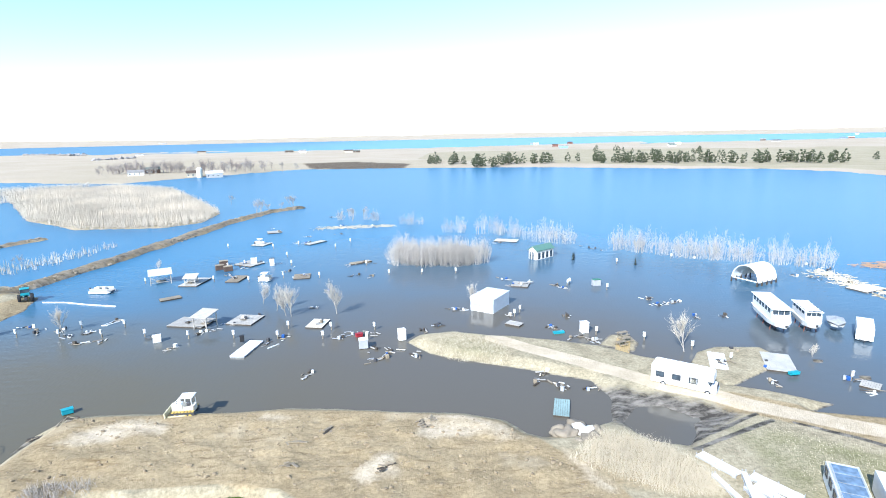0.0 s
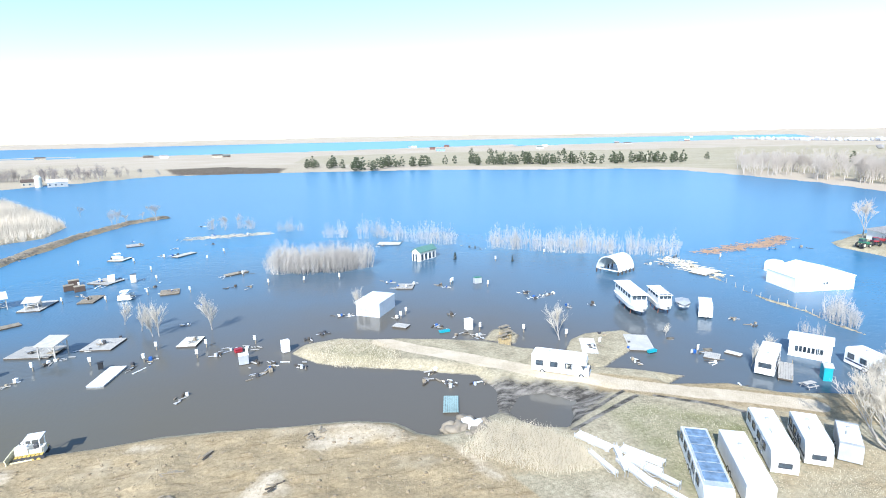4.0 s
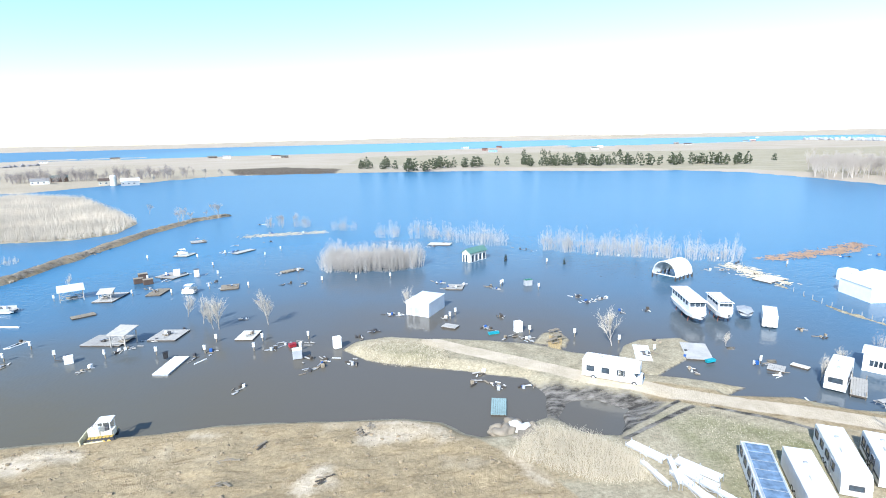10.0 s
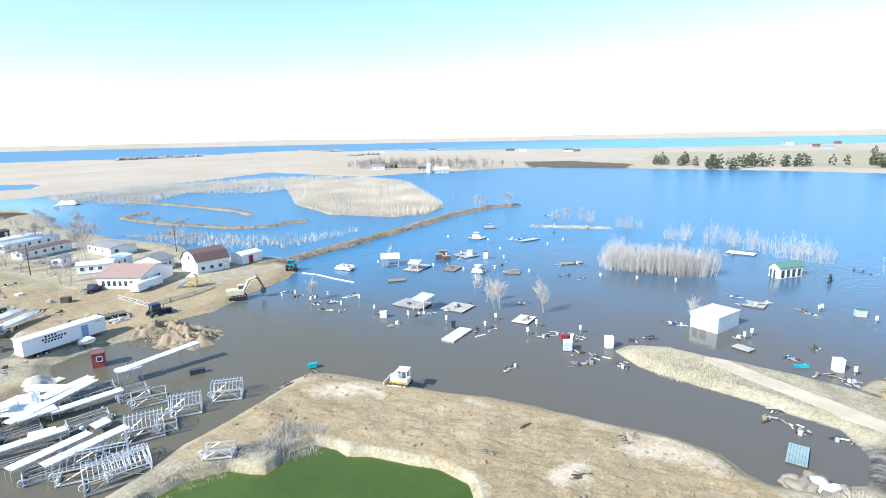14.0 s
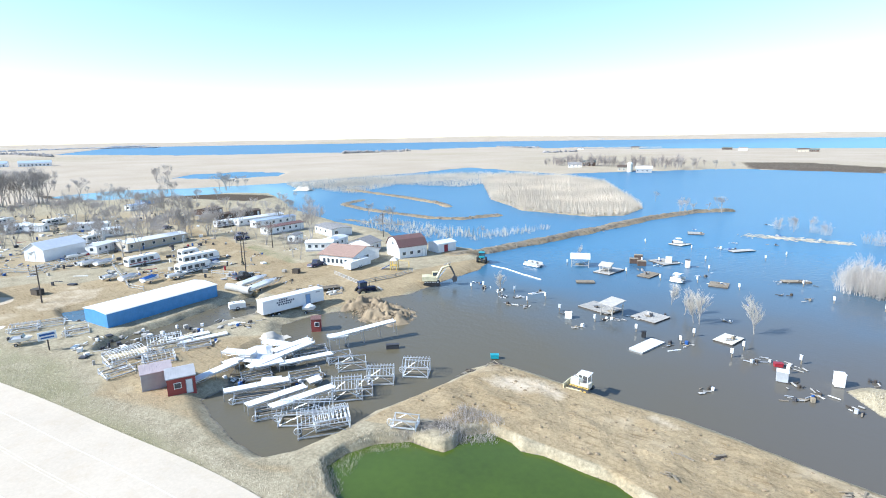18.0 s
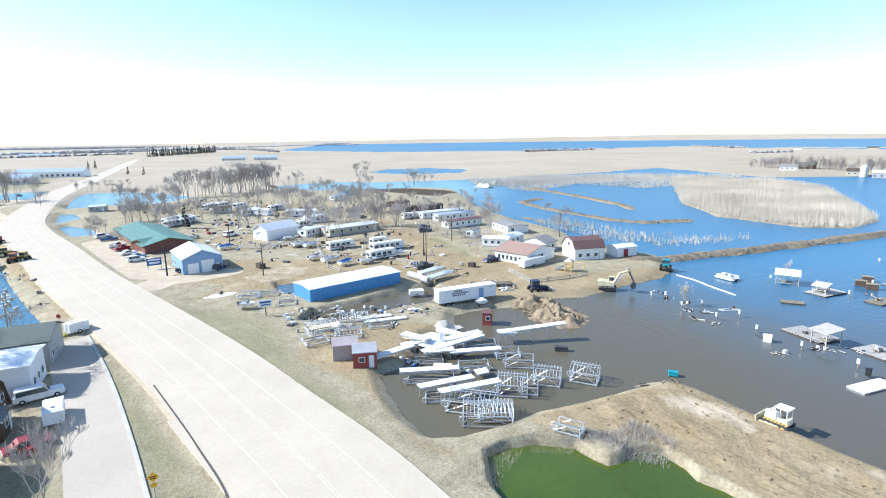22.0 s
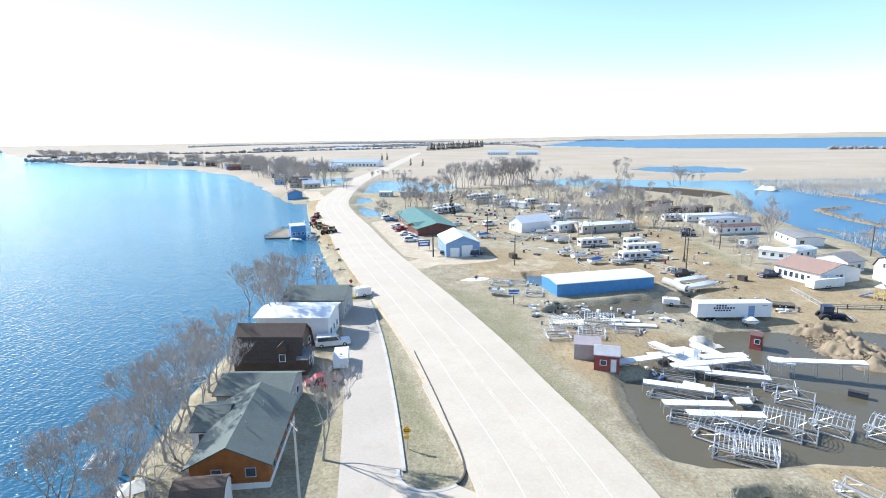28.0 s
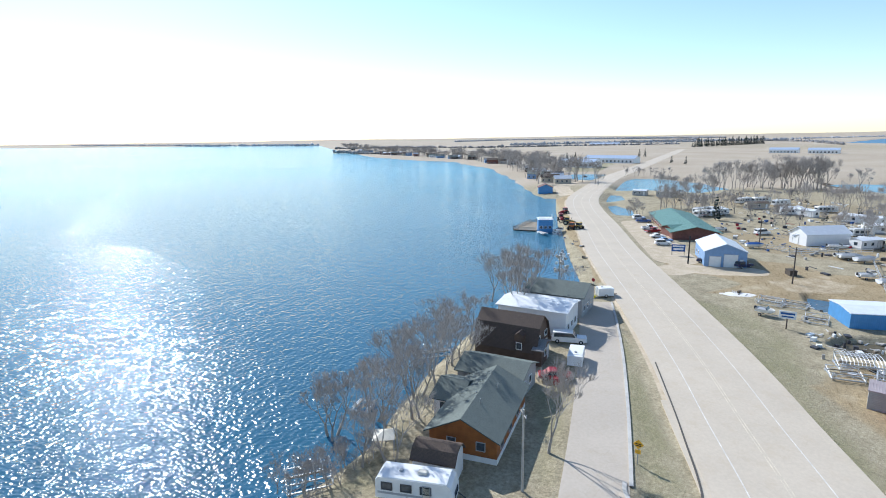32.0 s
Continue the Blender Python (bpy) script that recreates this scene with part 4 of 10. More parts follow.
def road_material(name, c, crack=0.5):
    m = Mat(name, 0.9, 0.0, 0.25)
    f = m.mix(0.5, m.noise(0.12, 5), m.noise(3.0, 5))
    col = m.mix(m.ramp(f, 0.35, 0.65), tuple(v * 0.86 for v in c), c)
    col = m.mix(m.ramp(m.noise(0.5, 5, 0.65), 0.5, 0.75, (0.0, 0.5)), col, tuple(v * k for v, k in zip(c, (0.84, 0.79, 0.72))))
    vor = m.n.new("ShaderNodeTexVoronoi")
    vor.feature = "DISTANCE_TO_EDGE"
    vor.inputs["Scale"].default_value = 0.3
    m.l.new(m.space("Object"), vor.inputs["Vector"])
    line = m.ramp(vor.outputs["Distance"], 0.012, 0.003)
    col = m.mix(m.math("MULTIPLY", line, crack * 0.4), col, tuple(v * 0.4 for v in c))
    m.color(col).bump(m.noise(18, 3), 0.3, 0.01)
    return m.m


ASPHALT = road_material("sun_bleached_asphalt", (0.55, 0.475, 0.375), 0.15)
SHOULDER = road_material("dusty_gravel", (0.56, 0.485, 0.38), 0.0)
LANE_ASPHALT = road_material("grey_lane_asphalt", (0.49, 0.43, 0.355), 0.2)
LINE_WHITE = plain("worn_white_line", (0.67, 0.63, 0.565), 0.8, wear=0.3)
LINE_YELLOW = plain("worn_yellow_line", (0.62, 0.545, 0.42), 0.8, wear=0.3)
fine_road = [tuple(p) for p in smooth_line(ROAD, 24)]
ribbon("road", fine_road, ROAD_HALF - 0.4, 1.52, ASPHALT, 0.25, label="sun-bleached two-lane road with worn edge lines")
ribbon("road_line", fine_road, 0.07, 1.527, LINE_YELLOW, 0, 0.16, "worn double yellow centre line", "road marking")
ribbon("road_line", fine_road, 0.07, 1.527, LINE_YELLOW, 0, -0.16, "worn double yellow centre line", "road marking")
ribbon("road_line", fine_road, 0.07, 1.527, LINE_WHITE, 0, 4.0, "worn white edge line", "road marking")
ribbon("road_line", fine_road, 0.07, 1.527, LINE_WHITE, 0, -4.0, "worn white edge line", "road marking")
fine_lane = [tuple(p) for p in smooth_line(LANE, 16)]
ribbon("road", fine_lane, LANE_HALF - 0.1, 1.22, LANE_ASPHALT, 0.2, label="narrow grey asphalt lane beside the lake houses")
ribbon("kerb", [p for p in fine_lane if p[0] < -49.2], 0.2, 1.36, CONCRETE, 0.3, -LANE_HALF - 0.05, "pale concrete kerb along the lane", "kerb")
TIP = [tuple(p) for p in smooth_line([(-50.4, -4.0), (-48.9, -3.8), (-47.3, -2.9), (-46.5, -0.9), (-46.8, 0.9), (-47.44, 2.03)], 6)]
MEDIAN_EDGE = [tuple(p) for p in smooth_line([(-47.44, 2.03), (-48.6, 2.75), (-50.4, 2.94), (-53.9, 2.5), (-59.35, 1.45), (-67.2, -0.1), (-81.5, -3.2)], 6)]
ribbon("kerb", TIP, 0.2, 1.36, CONCRETE, 0.3, 0.0, "pale concrete kerb round the median's tip", "kerb")
# the kerb's shadowed road side, painted as a dark strip
ribbon("kerb", MEDIAN_EDGE, 0.09, 1.56, plain("shaded_kerb", (0.09, 0.08, 0.07), 0.9), 0.35, 0.0, "dark kerb with painted shade between the median and the road", "kerb")
ribbon("shoulder", [p for p in fine_road if -72 < p[0] < -36], 0.55, 1.49, SHOULDER, 0.3, -7.75, "dusty pale gravel shoulder of the road", "road")
ribbon("shoulder", [p for p in fine_road if -330 < p[0] < 60], 0.8, 1.46, SHOULDER, 0.3, 7.7, "dusty pale gravel shoulder of the road", "road")
link = MB()
link.add([(x, y, 1.33) for x, y in TIP + [(-46.0, 4.0), (-30.0, 9.0), (-30.0, -5.2), (-46.0, -4.6)]], [tuple(range(len(TIP) + 4))])
tagged(new("road", link.mesh("road", ASPHALT)), "short pale link between the lane and the road", "road", kind="structure")


# ---- buildings ----
def building(name, p0, p1, depth, h, z, wall, roof, label, rise=1.2, ridge="x", over=0.35, windows=(), doors=(), category="building", trim=None, group="", hip=False, gambrel=False, thick=0.14, base=None):
    """A house on the ground edge p0 to p1, with its depth to the left of that edge. ridge: along x (the edge) or y.
    windows and doors: (face, from, to, low, high) on face f(ront), b(ack), l(eft), r(ight)."""
    turn, w = along(p0, p1)
    e = thing(name, p0[0], p0[1], z, turn, label, category, group)
    d, o, t, lo = depth, over, thick, -0.5
    span = d if ridge == "x" else w
    line = [(0, h)]
    if gambrel:
        line = [(0, h), (span * 0.2, h + rise * 0.68), (span / 2, h + rise), (span * 0.8, h + rise * 0.68), (span, h)]
    elif rise > 0 and not hip:
        line = [(0, h), (span / 2, h + rise), (span, h)]
    else:
        line = [(0, h), (span, h)]
    part("wall", MB().prism([(0, lo), (span, lo)] + line[::-1], 0, w if ridge == "x" else d, "x" if ridge == "x" else "y"), wall, e)
    if base:
        part("skirting", MB().box((w / 2, d / 2, 0.1), (w + 0.06, d + 0.06, 0.75)), base, e)
    if rise <= 0:
        part("roof", MB().box((w / 2, d / 2, h + t / 2 + 0.01), (w + 2 * o, d + 2 * o, t), bev=0.03), roof, e)
    elif hip:
        k = min(w, d) / 2
        a = [(-o, -o, h), (w + o, -o, h), (w + o, d + o, h), (-o, d + o, h)]
        top = [(k, d / 2, h + rise), (w - k, d / 2, h + rise)] if w >= d else [(w / 2, k, h + rise), (w / 2, d - k, h + rise)]
        fs = [(0, 1, 5, 4), (1, 2, 5), (2, 3, 4, 5), (3, 0, 4)] if w >= d else [(0, 1, 4), (1, 2, 5, 4), (2, 3, 5), (3, 0, 4, 5)]
        part("roof", MB().add(a + top, fs + [(3, 2, 1, 0)]), roof, e)
    else:
        segs = list(zip(line, line[1:]))
        for k, ((u0, z0), (u1, z1)) in enumerate(segs):
            if k == 0:
                s = o / math.hypot(u1 - u0, z1 - z0)
                u0, z0 = u0 - (u1 - u0) * s, z0 - (z1 - z0) * s
            if k == len(segs) - 1:
                s = o / math.hypot(u1 - u0, z1 - z0)
                u1, z1 = u1 + (u1 - u0) * s, z1 + (z1 - z0) * s
            out = [(u0, z0 + 0.03), (u1, z1 + 0.03), (u1, z1 + 0.03 + t), (u0, z0 + 0.03 + t)]
            part("roof", MB().prism(out, -o, (w if ridge == "x" else d) + o, "x" if ridge == "x" else "y"), roof, e)
    tr = trim or WHITE
    for kind, some in (("window", windows), ("door", doors)):
        for face, a, b, zl, zh in some:
            place_panel(e, kind, face, a, b, zl, zh, w, d, tr)
    return e


def place_panel(e, kind, face, a, b, zl, zh, w, d, tr, mat=None):
    """A framed window or a door leaf set in the face of a box-like thing."""
    t = 0.08

    def put(mb, u0, u1, z0, z1, out, deep):
        c, s = (u0 + u1) / 2, u1 - u0
        if face in "fb":
            mb.box((c, -out if face == "f" else d + out, (z0 + z1) / 2), (s, deep, z1 - z0))
        else:
            mb.box((-out if face == "l" else w + out, c, (z0 + z1) / 2), (deep, s, z1 - z0))
        return mb

    fr = MB()
    for u0, u1, z0, z1 in ((a - t, a, zl - t, zh + t), (b, b + t, zl - t, zh + t), (a, b, zh, zh + t), (a, b, zl - t, zl)):
        put(fr, u0, u1, z0, z1, 0.03, 0.09)
    p = part(kind, put(MB(), a, b, zl, zh, 0.015, 0.035), mat or (GLASS if kind == "window" else tr), e)
    part("frame", fr, tr if kind == "window" else GREY, p)
    return p


def win_row(face, start, n, gap, wide, zl, zh):
    return [(face, start + i * gap, start + i * gap + wide, zl, zh) for i in range(n)]


def mobile_home(p0, p1, z, wall, roof, label, depth=4.4, h=2.7, rise=0.5, n=4, name="mobile_home", category="mobile home", group="mobile homes of the park", base=GREY):
    w = along(p0, p1)[1]
    gap = (w - 2.2) / max(n, 1)
    return building(name, p0, p1, depth, h, z, wall, roof, label, rise, "x", 0.25, windows=win_row("f", 0.8, n, gap, 0.95, 1.2, 2.1) + [("l", 1.2, 2.4, 1.1, 2.1), ("r", 1.2, 2.4, 1.1, 2.1)],
                    doors=[("f", w - 1.7, w - 0.8, 0.25, 2.2)], category=category, group=group, base=base)


G1 = 1.0


# ---- things on wheels ----
def wheels(e, spots, r, w, axis="y", rim=ALU):
    for x, y in spots:
        t = part("wheel", MB().wheel((x, y, r), r, w, axis), TYRE, e)
        part("rim", MB().wheel((x, y, r), r * 0.55, w * 1.06, axis, 10), rim, t)


def rv(kind, p0, p1, z, label, stripe=None, h=2.75, wide=2.5, roof=WHITE, body=WHITE, name=None, solar=False, windows=True, group="campers"):
    """A travel trailer, box trailer, bus or motorhome; its near side stands on the edge p0 to p1, its nose at p1."""
    turn, w = along(p0, p1)
    e = thing(name or kind, p0[0], p0[1], z, turn, label, {"travel_trailer": "camper", "motorhome": "motorhome", "bus": "bus", "box_trailer": "trailer"}.get(kind, "camper"), group)
    lo, up = 0.45, (0.0 if kind == "motorhome" else -0.1)
    out = [(0, lo), (w, lo), (w, h * 0.55), (w - 0.25, h - 0.3), (w - 0.6, h), (0.35, h), (0.06, h - 0.25)]
    if kind == "motorhome":
        c = w - 1.5
        out = [(0, lo), (w, lo), (w, lo + 0.65), (w - 0.75, lo + 0.85), (c + 0.3, 1.95), (w - 0.35, 2.05), (w - 0.45, h - 0.15), (c - 0.2, h), (0.2, h), (0, h - 0.15)]
    if kind == "box_trailer":
        out = [(0, lo), (w, lo), (w, h - 0.05), (w - 0.1, h), (0.1, h), (0, h - 0.05)]
    b = part("body", MB().prism([(x, zz + up) for x, zz in out], 0.0, wide, "y"), body, e)
    part("roof", MB().box((w / 2 - (0.2 if kind == "motorhome" else 0), wide / 2, h + up + 0.03), (w - 1.2, wide - 0.12, 0.07), bev=0.03), roof, e)
    wheels(e, [(x, y) for x in ((w * 0.2, w - 1.0) if kind in ("motorhome", "bus") else (w * 0.42, w * 0.42 + 0.85) if w > 5 else (w * 0.5,)) for y in (0.1, wide - 0.1)], 0.38, 0.24)
    if stripe:
        part("stripe", MB().box((w / 2, -0.012, 0.95), (w - 0.5, 0.02, 0.22)).box((w / 2, wide + 0.012, 0.95), (w - 0.5, 0.02, 0.22)), stripe, e)
    if windows and kind != "box_trailer":
        n = max(2, int(w / 2.2))
        for i in range(n):
            a = 0.7 + i * (w - 1.9) / n
            for f in "fb":
                place_panel(e, "window", f, a, a + 0.95, 1.35, 2.0, w, wide, DARK)
        place_panel(e, "window", "l", 0.5, wide - 0.5, 1.45, 2.0, w, wide, DARK)
        place_panel(e, "window", "r", 0.7, wide - 0.7, 1.0, 1.4, w, wide, DARK)
        place_panel(e, "door", "f", w * 0.62, w * 0.62 + 0.65, 0.5, 2.1, w, wide, CREAM)
    if kind == "motorhome":
        part("windscreen", MB().prism([(w - 0.74, lo + 0.87), (w - 1.2, 1.9), (w - 1.14, 1.92), (w - 0.68, lo + 0.89)], 0.15, wide - 0.15, "y"), GLASS, e)
        part("bumper", MB().box((w + 0.05, wide / 2, 0.6), (0.16, wide - 0.1, 0.2), bev=0.03), CHROME, e)
    if kind in ("travel_trailer", "box_trailer"):
        hx, hd = (0.0, -1.0) if group == "campers parked by the road" else (w, 1.0)
        part("hitch", MB().tube([(hx, 0.5, 0.5), (hx + hd, wide / 2, 0.5)], 0.05, 5).tube([(hx, wide - 0.5, 0.5), (hx + hd, wide / 2, 0.5)], 0.05, 5).tube([(hx + 0.9 * hd, wide / 2, 0), (hx + 0.9 * hd, wide / 2, 0.6)], 0.04, 5), DARK, e)
    if solar:
        k = 0
        for x in np.arange(0.9, w - 1.4, 1.55):
            pn = part("roof_panel", MB().box((x + 0.7, wide / 2, h + up + 0.11), (1.4, wide - 0.5, 0.06), bev=0.015), BLUE_GLASS, e)
            part("panel_frame", MB().box((x + 0.7, 0.24, h + up + 0.12), (1.42, 0.06, 0.08)).box((x + 0.7, wide - 0.24, h + up + 0.12), (1.42, 0.06, 0.08)), ALU, pn)
    else:
        part("roof_vent", MB().box((w * 0.3, wide / 2, h + up + 0.13), (0.4, 0.4, 0.15), bev=0.05), GREY, e)
        if w > 5.5:
            part("air_conditioner", MB().box((w * 0.58, wide / 2, h + up + 0.2), (0.95, 0.7, 0.28), bev=0.1), CREAM, e)
    return e


def car(kind, p0, p1, z, paint, label, group="parked cars"):
    """A pickup, suv, car or van: its near side on the edge p0 to p1, nose at p1. The length is its own."""
    turn, w0 = along(p0, p1)
    L = {"pickup": 5.6, "suv": 4.9, "car": 4.7, "van": 5.2, "pickup_topper": 5.7}[kind]
    cx, cy = (p0[0] + p1[0]) / 2, (p0[1] + p1[1]) / 2
    W = 1.88
    e = thing("pickup_truck" if "pickup" in kind else kind, cx - math.cos(turn) * L / 2, cy - math.sin(turn) * L / 2, z, turn, label, "pickup truck" if "pickup" in kind else "car", group)
    H = {"pickup": 1.85, "suv": 1.8, "car": 1.47, "van": 2.0, "pickup_topper": 1.9}[kind]
    belt = H * 0.57
    low = MB()
    for y0, y1, ins in ((0.0, W, 0.0),):
        low.prism([(0.05, 0.42), (0.9, 0.3), (L - 0.8, 0.3), (L - 0.05, 0.42), (L, belt * 0.72), (L - 0.15, belt - 0.06), (L * 0.68, belt + 0.03), (0.12, belt), (0, belt * 0.75)], 0.02, W - 0.02, "y")
    part("body", low, paint, e)
    c0, c1 = {"pickup": (L * 0.36, L * 0.72), "pickup_topper": (0.15, L * 0.72), "suv": (0.12, L * 0.72), "van": (0.1, L * 0.8), "car": (L * 0.14, L * 0.7)}[kind]
    rake0 = 0.12 if kind != "car" else 0.75
    cab = MB().prism([(c0, belt - 0.02), (c1, belt - 0.02), (c1 - 0.65, H - 0.07), (c1 - 0.9, H), (c0 + rake0 + 0.1, H), (c0 + rake0, H - 0.06)], 0.12, W - 0.12, "y")
    cb = part("cab", cab, paint, e)
    gl = MB()
    for s, y in ((1, 0.105), (-1, W - 0.105)):
        gl.prism([(c0 + rake0 * 0.6 + 0.16, belt + 0.04), (c1 - 0.2, belt + 0.04), (c1 - 0.68, H - 0.13), (c0 + rake0 + 0.16, H - 0.13)], y - 0.008, y + 0.008, "y")
    part("side_window", gl, GLASS, cb)
    part("windscreen", MB().prism([(c1 - 0.03, belt + 0.02), (c1 - 0.63, H - 0.1), (c1 - 0.6, H - 0.08), (c1 + 0.01, belt + 0.03)], 0.22, W - 0.22, "y"), GLASS, cb)
    part("rear_window", MB().box((c0 + rake0 * 0.5 - 0.01, W / 2, (belt + H) / 2), (0.03, W - 0.5, (H - belt) * 0.6)), GLASS, cb)
    if kind == "pickup":
        part("cargo_bed", MB().box((L * 0.19, W / 2, belt + 0.012), (L * 0.31, W - 0.3, 0.03)), DARK, e)
    wheels(e, [(x, y) for x in (0.95, L - 0.95) for y in (0.12, W - 0.12)], 0.36, 0.24)
    part("headlight", MB().box((L - 0.03, 0.25, belt * 0.8), (0.08, 0.3, 0.14), bev=0.02).box((L - 0.03, W - 0.25, belt * 0.8), (0.08, 0.3, 0.14), bev=0.02), CHROME, e)
    part("tail_light", MB().box((0.02, 0.15, belt * 0.82), (0.06, 0.16, 0.25)).box((0.02, W - 0.15, belt * 0.82), (0.06, 0.16, 0.25)), RED_PAINT, e)
    part("bumper", MB().box((L + 0.02, W / 2, 0.5), (0.14, W - 0.1, 0.2), bev=0.04).box((-0.02, W / 2, 0.5), (0.12, W - 0.1, 0.2), bev=0.04), GREY, e)
    return e


def tractor(x, y, z, turn, paint, label, loader=False, s=1.0):
    e = thing("tractor", x, y, z, turn, label, "tractor")
    e.scale = (s, s, s)
    part("engine_hood", MB().box((1.35, 0, 1.25), (2.0, 0.85, 0.85), bev=0.12), paint, e)
    part("chassis", MB().box((0.4, 0, 0.85), (3.8, 0.6, 0.5), bev=0.08), DARK, e)
    cab = part("cab", MB().box((-0.35, 0, 1.75), (1.5, 1.5, 0.5), bev=0.06).box((-0.35, 0, 2.83), (1.6, 1.6, 0.16), bev=0.06), paint, e)
    for px in (-1.05, 0.35):
        for py in (-0.7, 0.7):
            part("pillar", MB().tube([(px, py, 1.9), (px, py, 2.8)], 0.05, 5), DARK, cab)
    part("glazing", MB().box((-0.35, 0, 2.35), (1.34, 1.34, 0.85)), GLASS, cab)
    wheels(e, [(-0.75, -1.05), (-0.75, 1.05)], 0.88, 0.55, rim=PALE_YELLOW)
    wheels(e, [(1.85, -0.85), (1.85, 0.85)], 0.6, 0.4, rim=PALE_YELLOW)
    part("exhaust", MB().tube([(1.2, 0.3, 1.6), (1.2, 0.3, 2.7)], 0.05, 6), DARK, e)
    if loader:
        arm = MB()
        for yy in (-0.65, 0.65):
            arm.tube([(0.4, yy, 1.7), (2.2, yy, 1.5), (3.3, yy, 0.7)], 0.09, 5)
        la = part("loader_arm", arm, DARK, e)
        part("grapple", MB().prism([(3.2, 0.2), (4.1, 0.2), (4.2, 0.35), (3.5, 0.5), (3.4, 1.1), (3.2, 1.1)], -1.1, 1.1, "y"), GALV, la)
    return e


# ---- wet ground things: decks, docks, lifts, boats ----
def planks(mb, w, d, z, board=0.3, thick=0.05):
    n = max(2, int(round(w / board)))
    for i in range(n):
        mb.box(((i + 0.5) * w / n, d / 2, z), (w / n - 0.025, d, thick))
    return mb


def deck(p0, p1, depth, z, top, label, name="floating_deck", legs=False, group="wrecked decks", board=0.3, tilt=0.0):
    turn, w = along(p0, p1)
    e = thing(name, p0[0], p0[1], z, turn, label, "deck", group)
    if tilt:
        e.matrix_basis = e.matrix_basis @ Matrix.Rotation(tilt, 4, "Y")
    part("decking", planks(MB(), w, depth, 0.28, board), top, e)
    fr = MB()
    for y in (0.06, depth / 2, depth - 0.06):
        fr.box((w / 2, y, 0.13), (w - 0.1, 0.09, 0.24))
    for x in (0.06, w - 0.06):
        fr.box((x, depth / 2, 0.12), (0.08, depth - 0.2, 0.22))
    part("frame", fr, DARK_WOOD if top is not WHITE else GALV, e)
    if legs:
        for x in (0.15, w - 0.15):
            for y in (0.15, depth - 0.15):
                part("post", MB().tube([(x, y, -0.6), (x, y, 0.9)], 0.05, 5), WOOD, e)
    return e


def quad_deck(pts, z, top, label, **kw):
    """A deck on near-left, near-right and a far corner."""
    a, b, c = (Vector(p) for p in pts)
    n = Vector((-(b - a).y, (b - a).x)).normalized()
    return deck(tuple(a), tuple(b), max(1.2, abs((c - b).dot(n))), z, top, label, **kw)


PED = {}


def pedestal(x, y, z, turn=0.0):
    """A white utility post of a camp site, with its meter box."""
    if "one" not in PED:
        e = thing("utility_post", x, y, z, turn, "white camp-site utility post standing in flood water", "utility post", "camp-site utility posts")
        part("post", MB().box((0, 0, 0.3), (0.16, 0.16, 2.2), bev=0.02), WOOD, e)
        b = part("meter_box", MB().box((0.0, -0.14, 1.1), (0.42, 0.22, 0.75), bev=0.03), WHITE, e)
        part("lid", MB().box((0.0, -0.17, 1.5), (0.48, 0.3, 0.05), bev=0.02), WHITE, b)
        PED["one"] = e
        return e
    return copy_at(PED["one"], x, y, z, turn)


def picnic_table(x, y, z, turn, mat=WOOD, label="weathered wooden picnic table on the flooded camp ground"):
    key = mat.name
    if key not in PED:
        e = thing("picnic_table", x, y, z, turn, label, "picnic table", "picnic tables")
        for i in range(5):
            part("top_board", MB().box((0, (i - 2) * 0.16, 0.75), (1.8, 0.14, 0.04)), mat, e)
        for s in (-1, 1):
            part("bench", MB().box((0, s * 0.72, 0.45), (1.8, 0.26, 0.04)), mat, e)
            part("leg_frame", MB().tube([(s * 0.65, -0.7, 0), (s * 0.65, -0.3, 0.72)], 0.04, 4).tube([(s * 0.65, 0.7, 0), (s * 0.65, 0.3, 0.72)], 0.04, 4).tube([(s * 0.65, -0.75, 0.42), (s * 0.65, 0.75, 0.42)], 0.04, 4), mat, e)
        PED[key] = e
        return e
    return copy_at(PED[key], x, y, z, turn)


def crate(x, y, z, size, turn, mat, label, name="box", lid=None):
    e = thing(name, x, y, z, turn, label, name.replace("_", " "))
    part("body", MB().box((0, 0, size[2] / 2), size, bev=0.05), mat, e)
    part("lid", MB().box((0, 0, size[2] + 0.03), (size[0] + 0.08, size[1] + 0.08, 0.07), bev=0.02), lid or mat, e)
    return e


def junk(x, y, z, seed, label="wrecked boards and camp gear drifting in the flood", n=7, spread=1.6, mats=None, name="drift_debris", bins=True):
    """A small raft of boards and odds and ends; each board a part."""
    r = random.Random(seed)
    e = thing(name, x, y, z, r.uniform(0, 6), label, "debris", "flood debris")
    mats = mats or [GREY_WOOD, WOOD, DARK_WOOD, GREY_WOOD, DARK_WOOD, GREY, WHITE]
    for i in range(n):
        L, W = r.uniform(0.35, 1.5), r.uniform(0.08, 0.3)
        c = (r.gauss(0, spread * 0.5), r.gauss(0, spread * 0.35), 0.04 + 0.06 * i / n + r.uniform(0, 0.12))
        part("board", MB().box(c, (L, W, 0.07), r.uniform(-0.7, 0.7)), r.choice(mats), e)
    for i in range(r.randint(1, 2) if bins else 0):
        s = r.uniform(0.3, 0.6)
        part("bin", MB().box((r.gauss(0, spread * 0.3), r.gauss(0, spread * 0.25), s / 2), (s, s * 0.9, s * 1.1), r.uniform(0, 3), bev=0.05), r.choice([WHITE, GREY, DARK, DARK_WOOD, BLUE_PAINT, WOOD]), e)
    return e


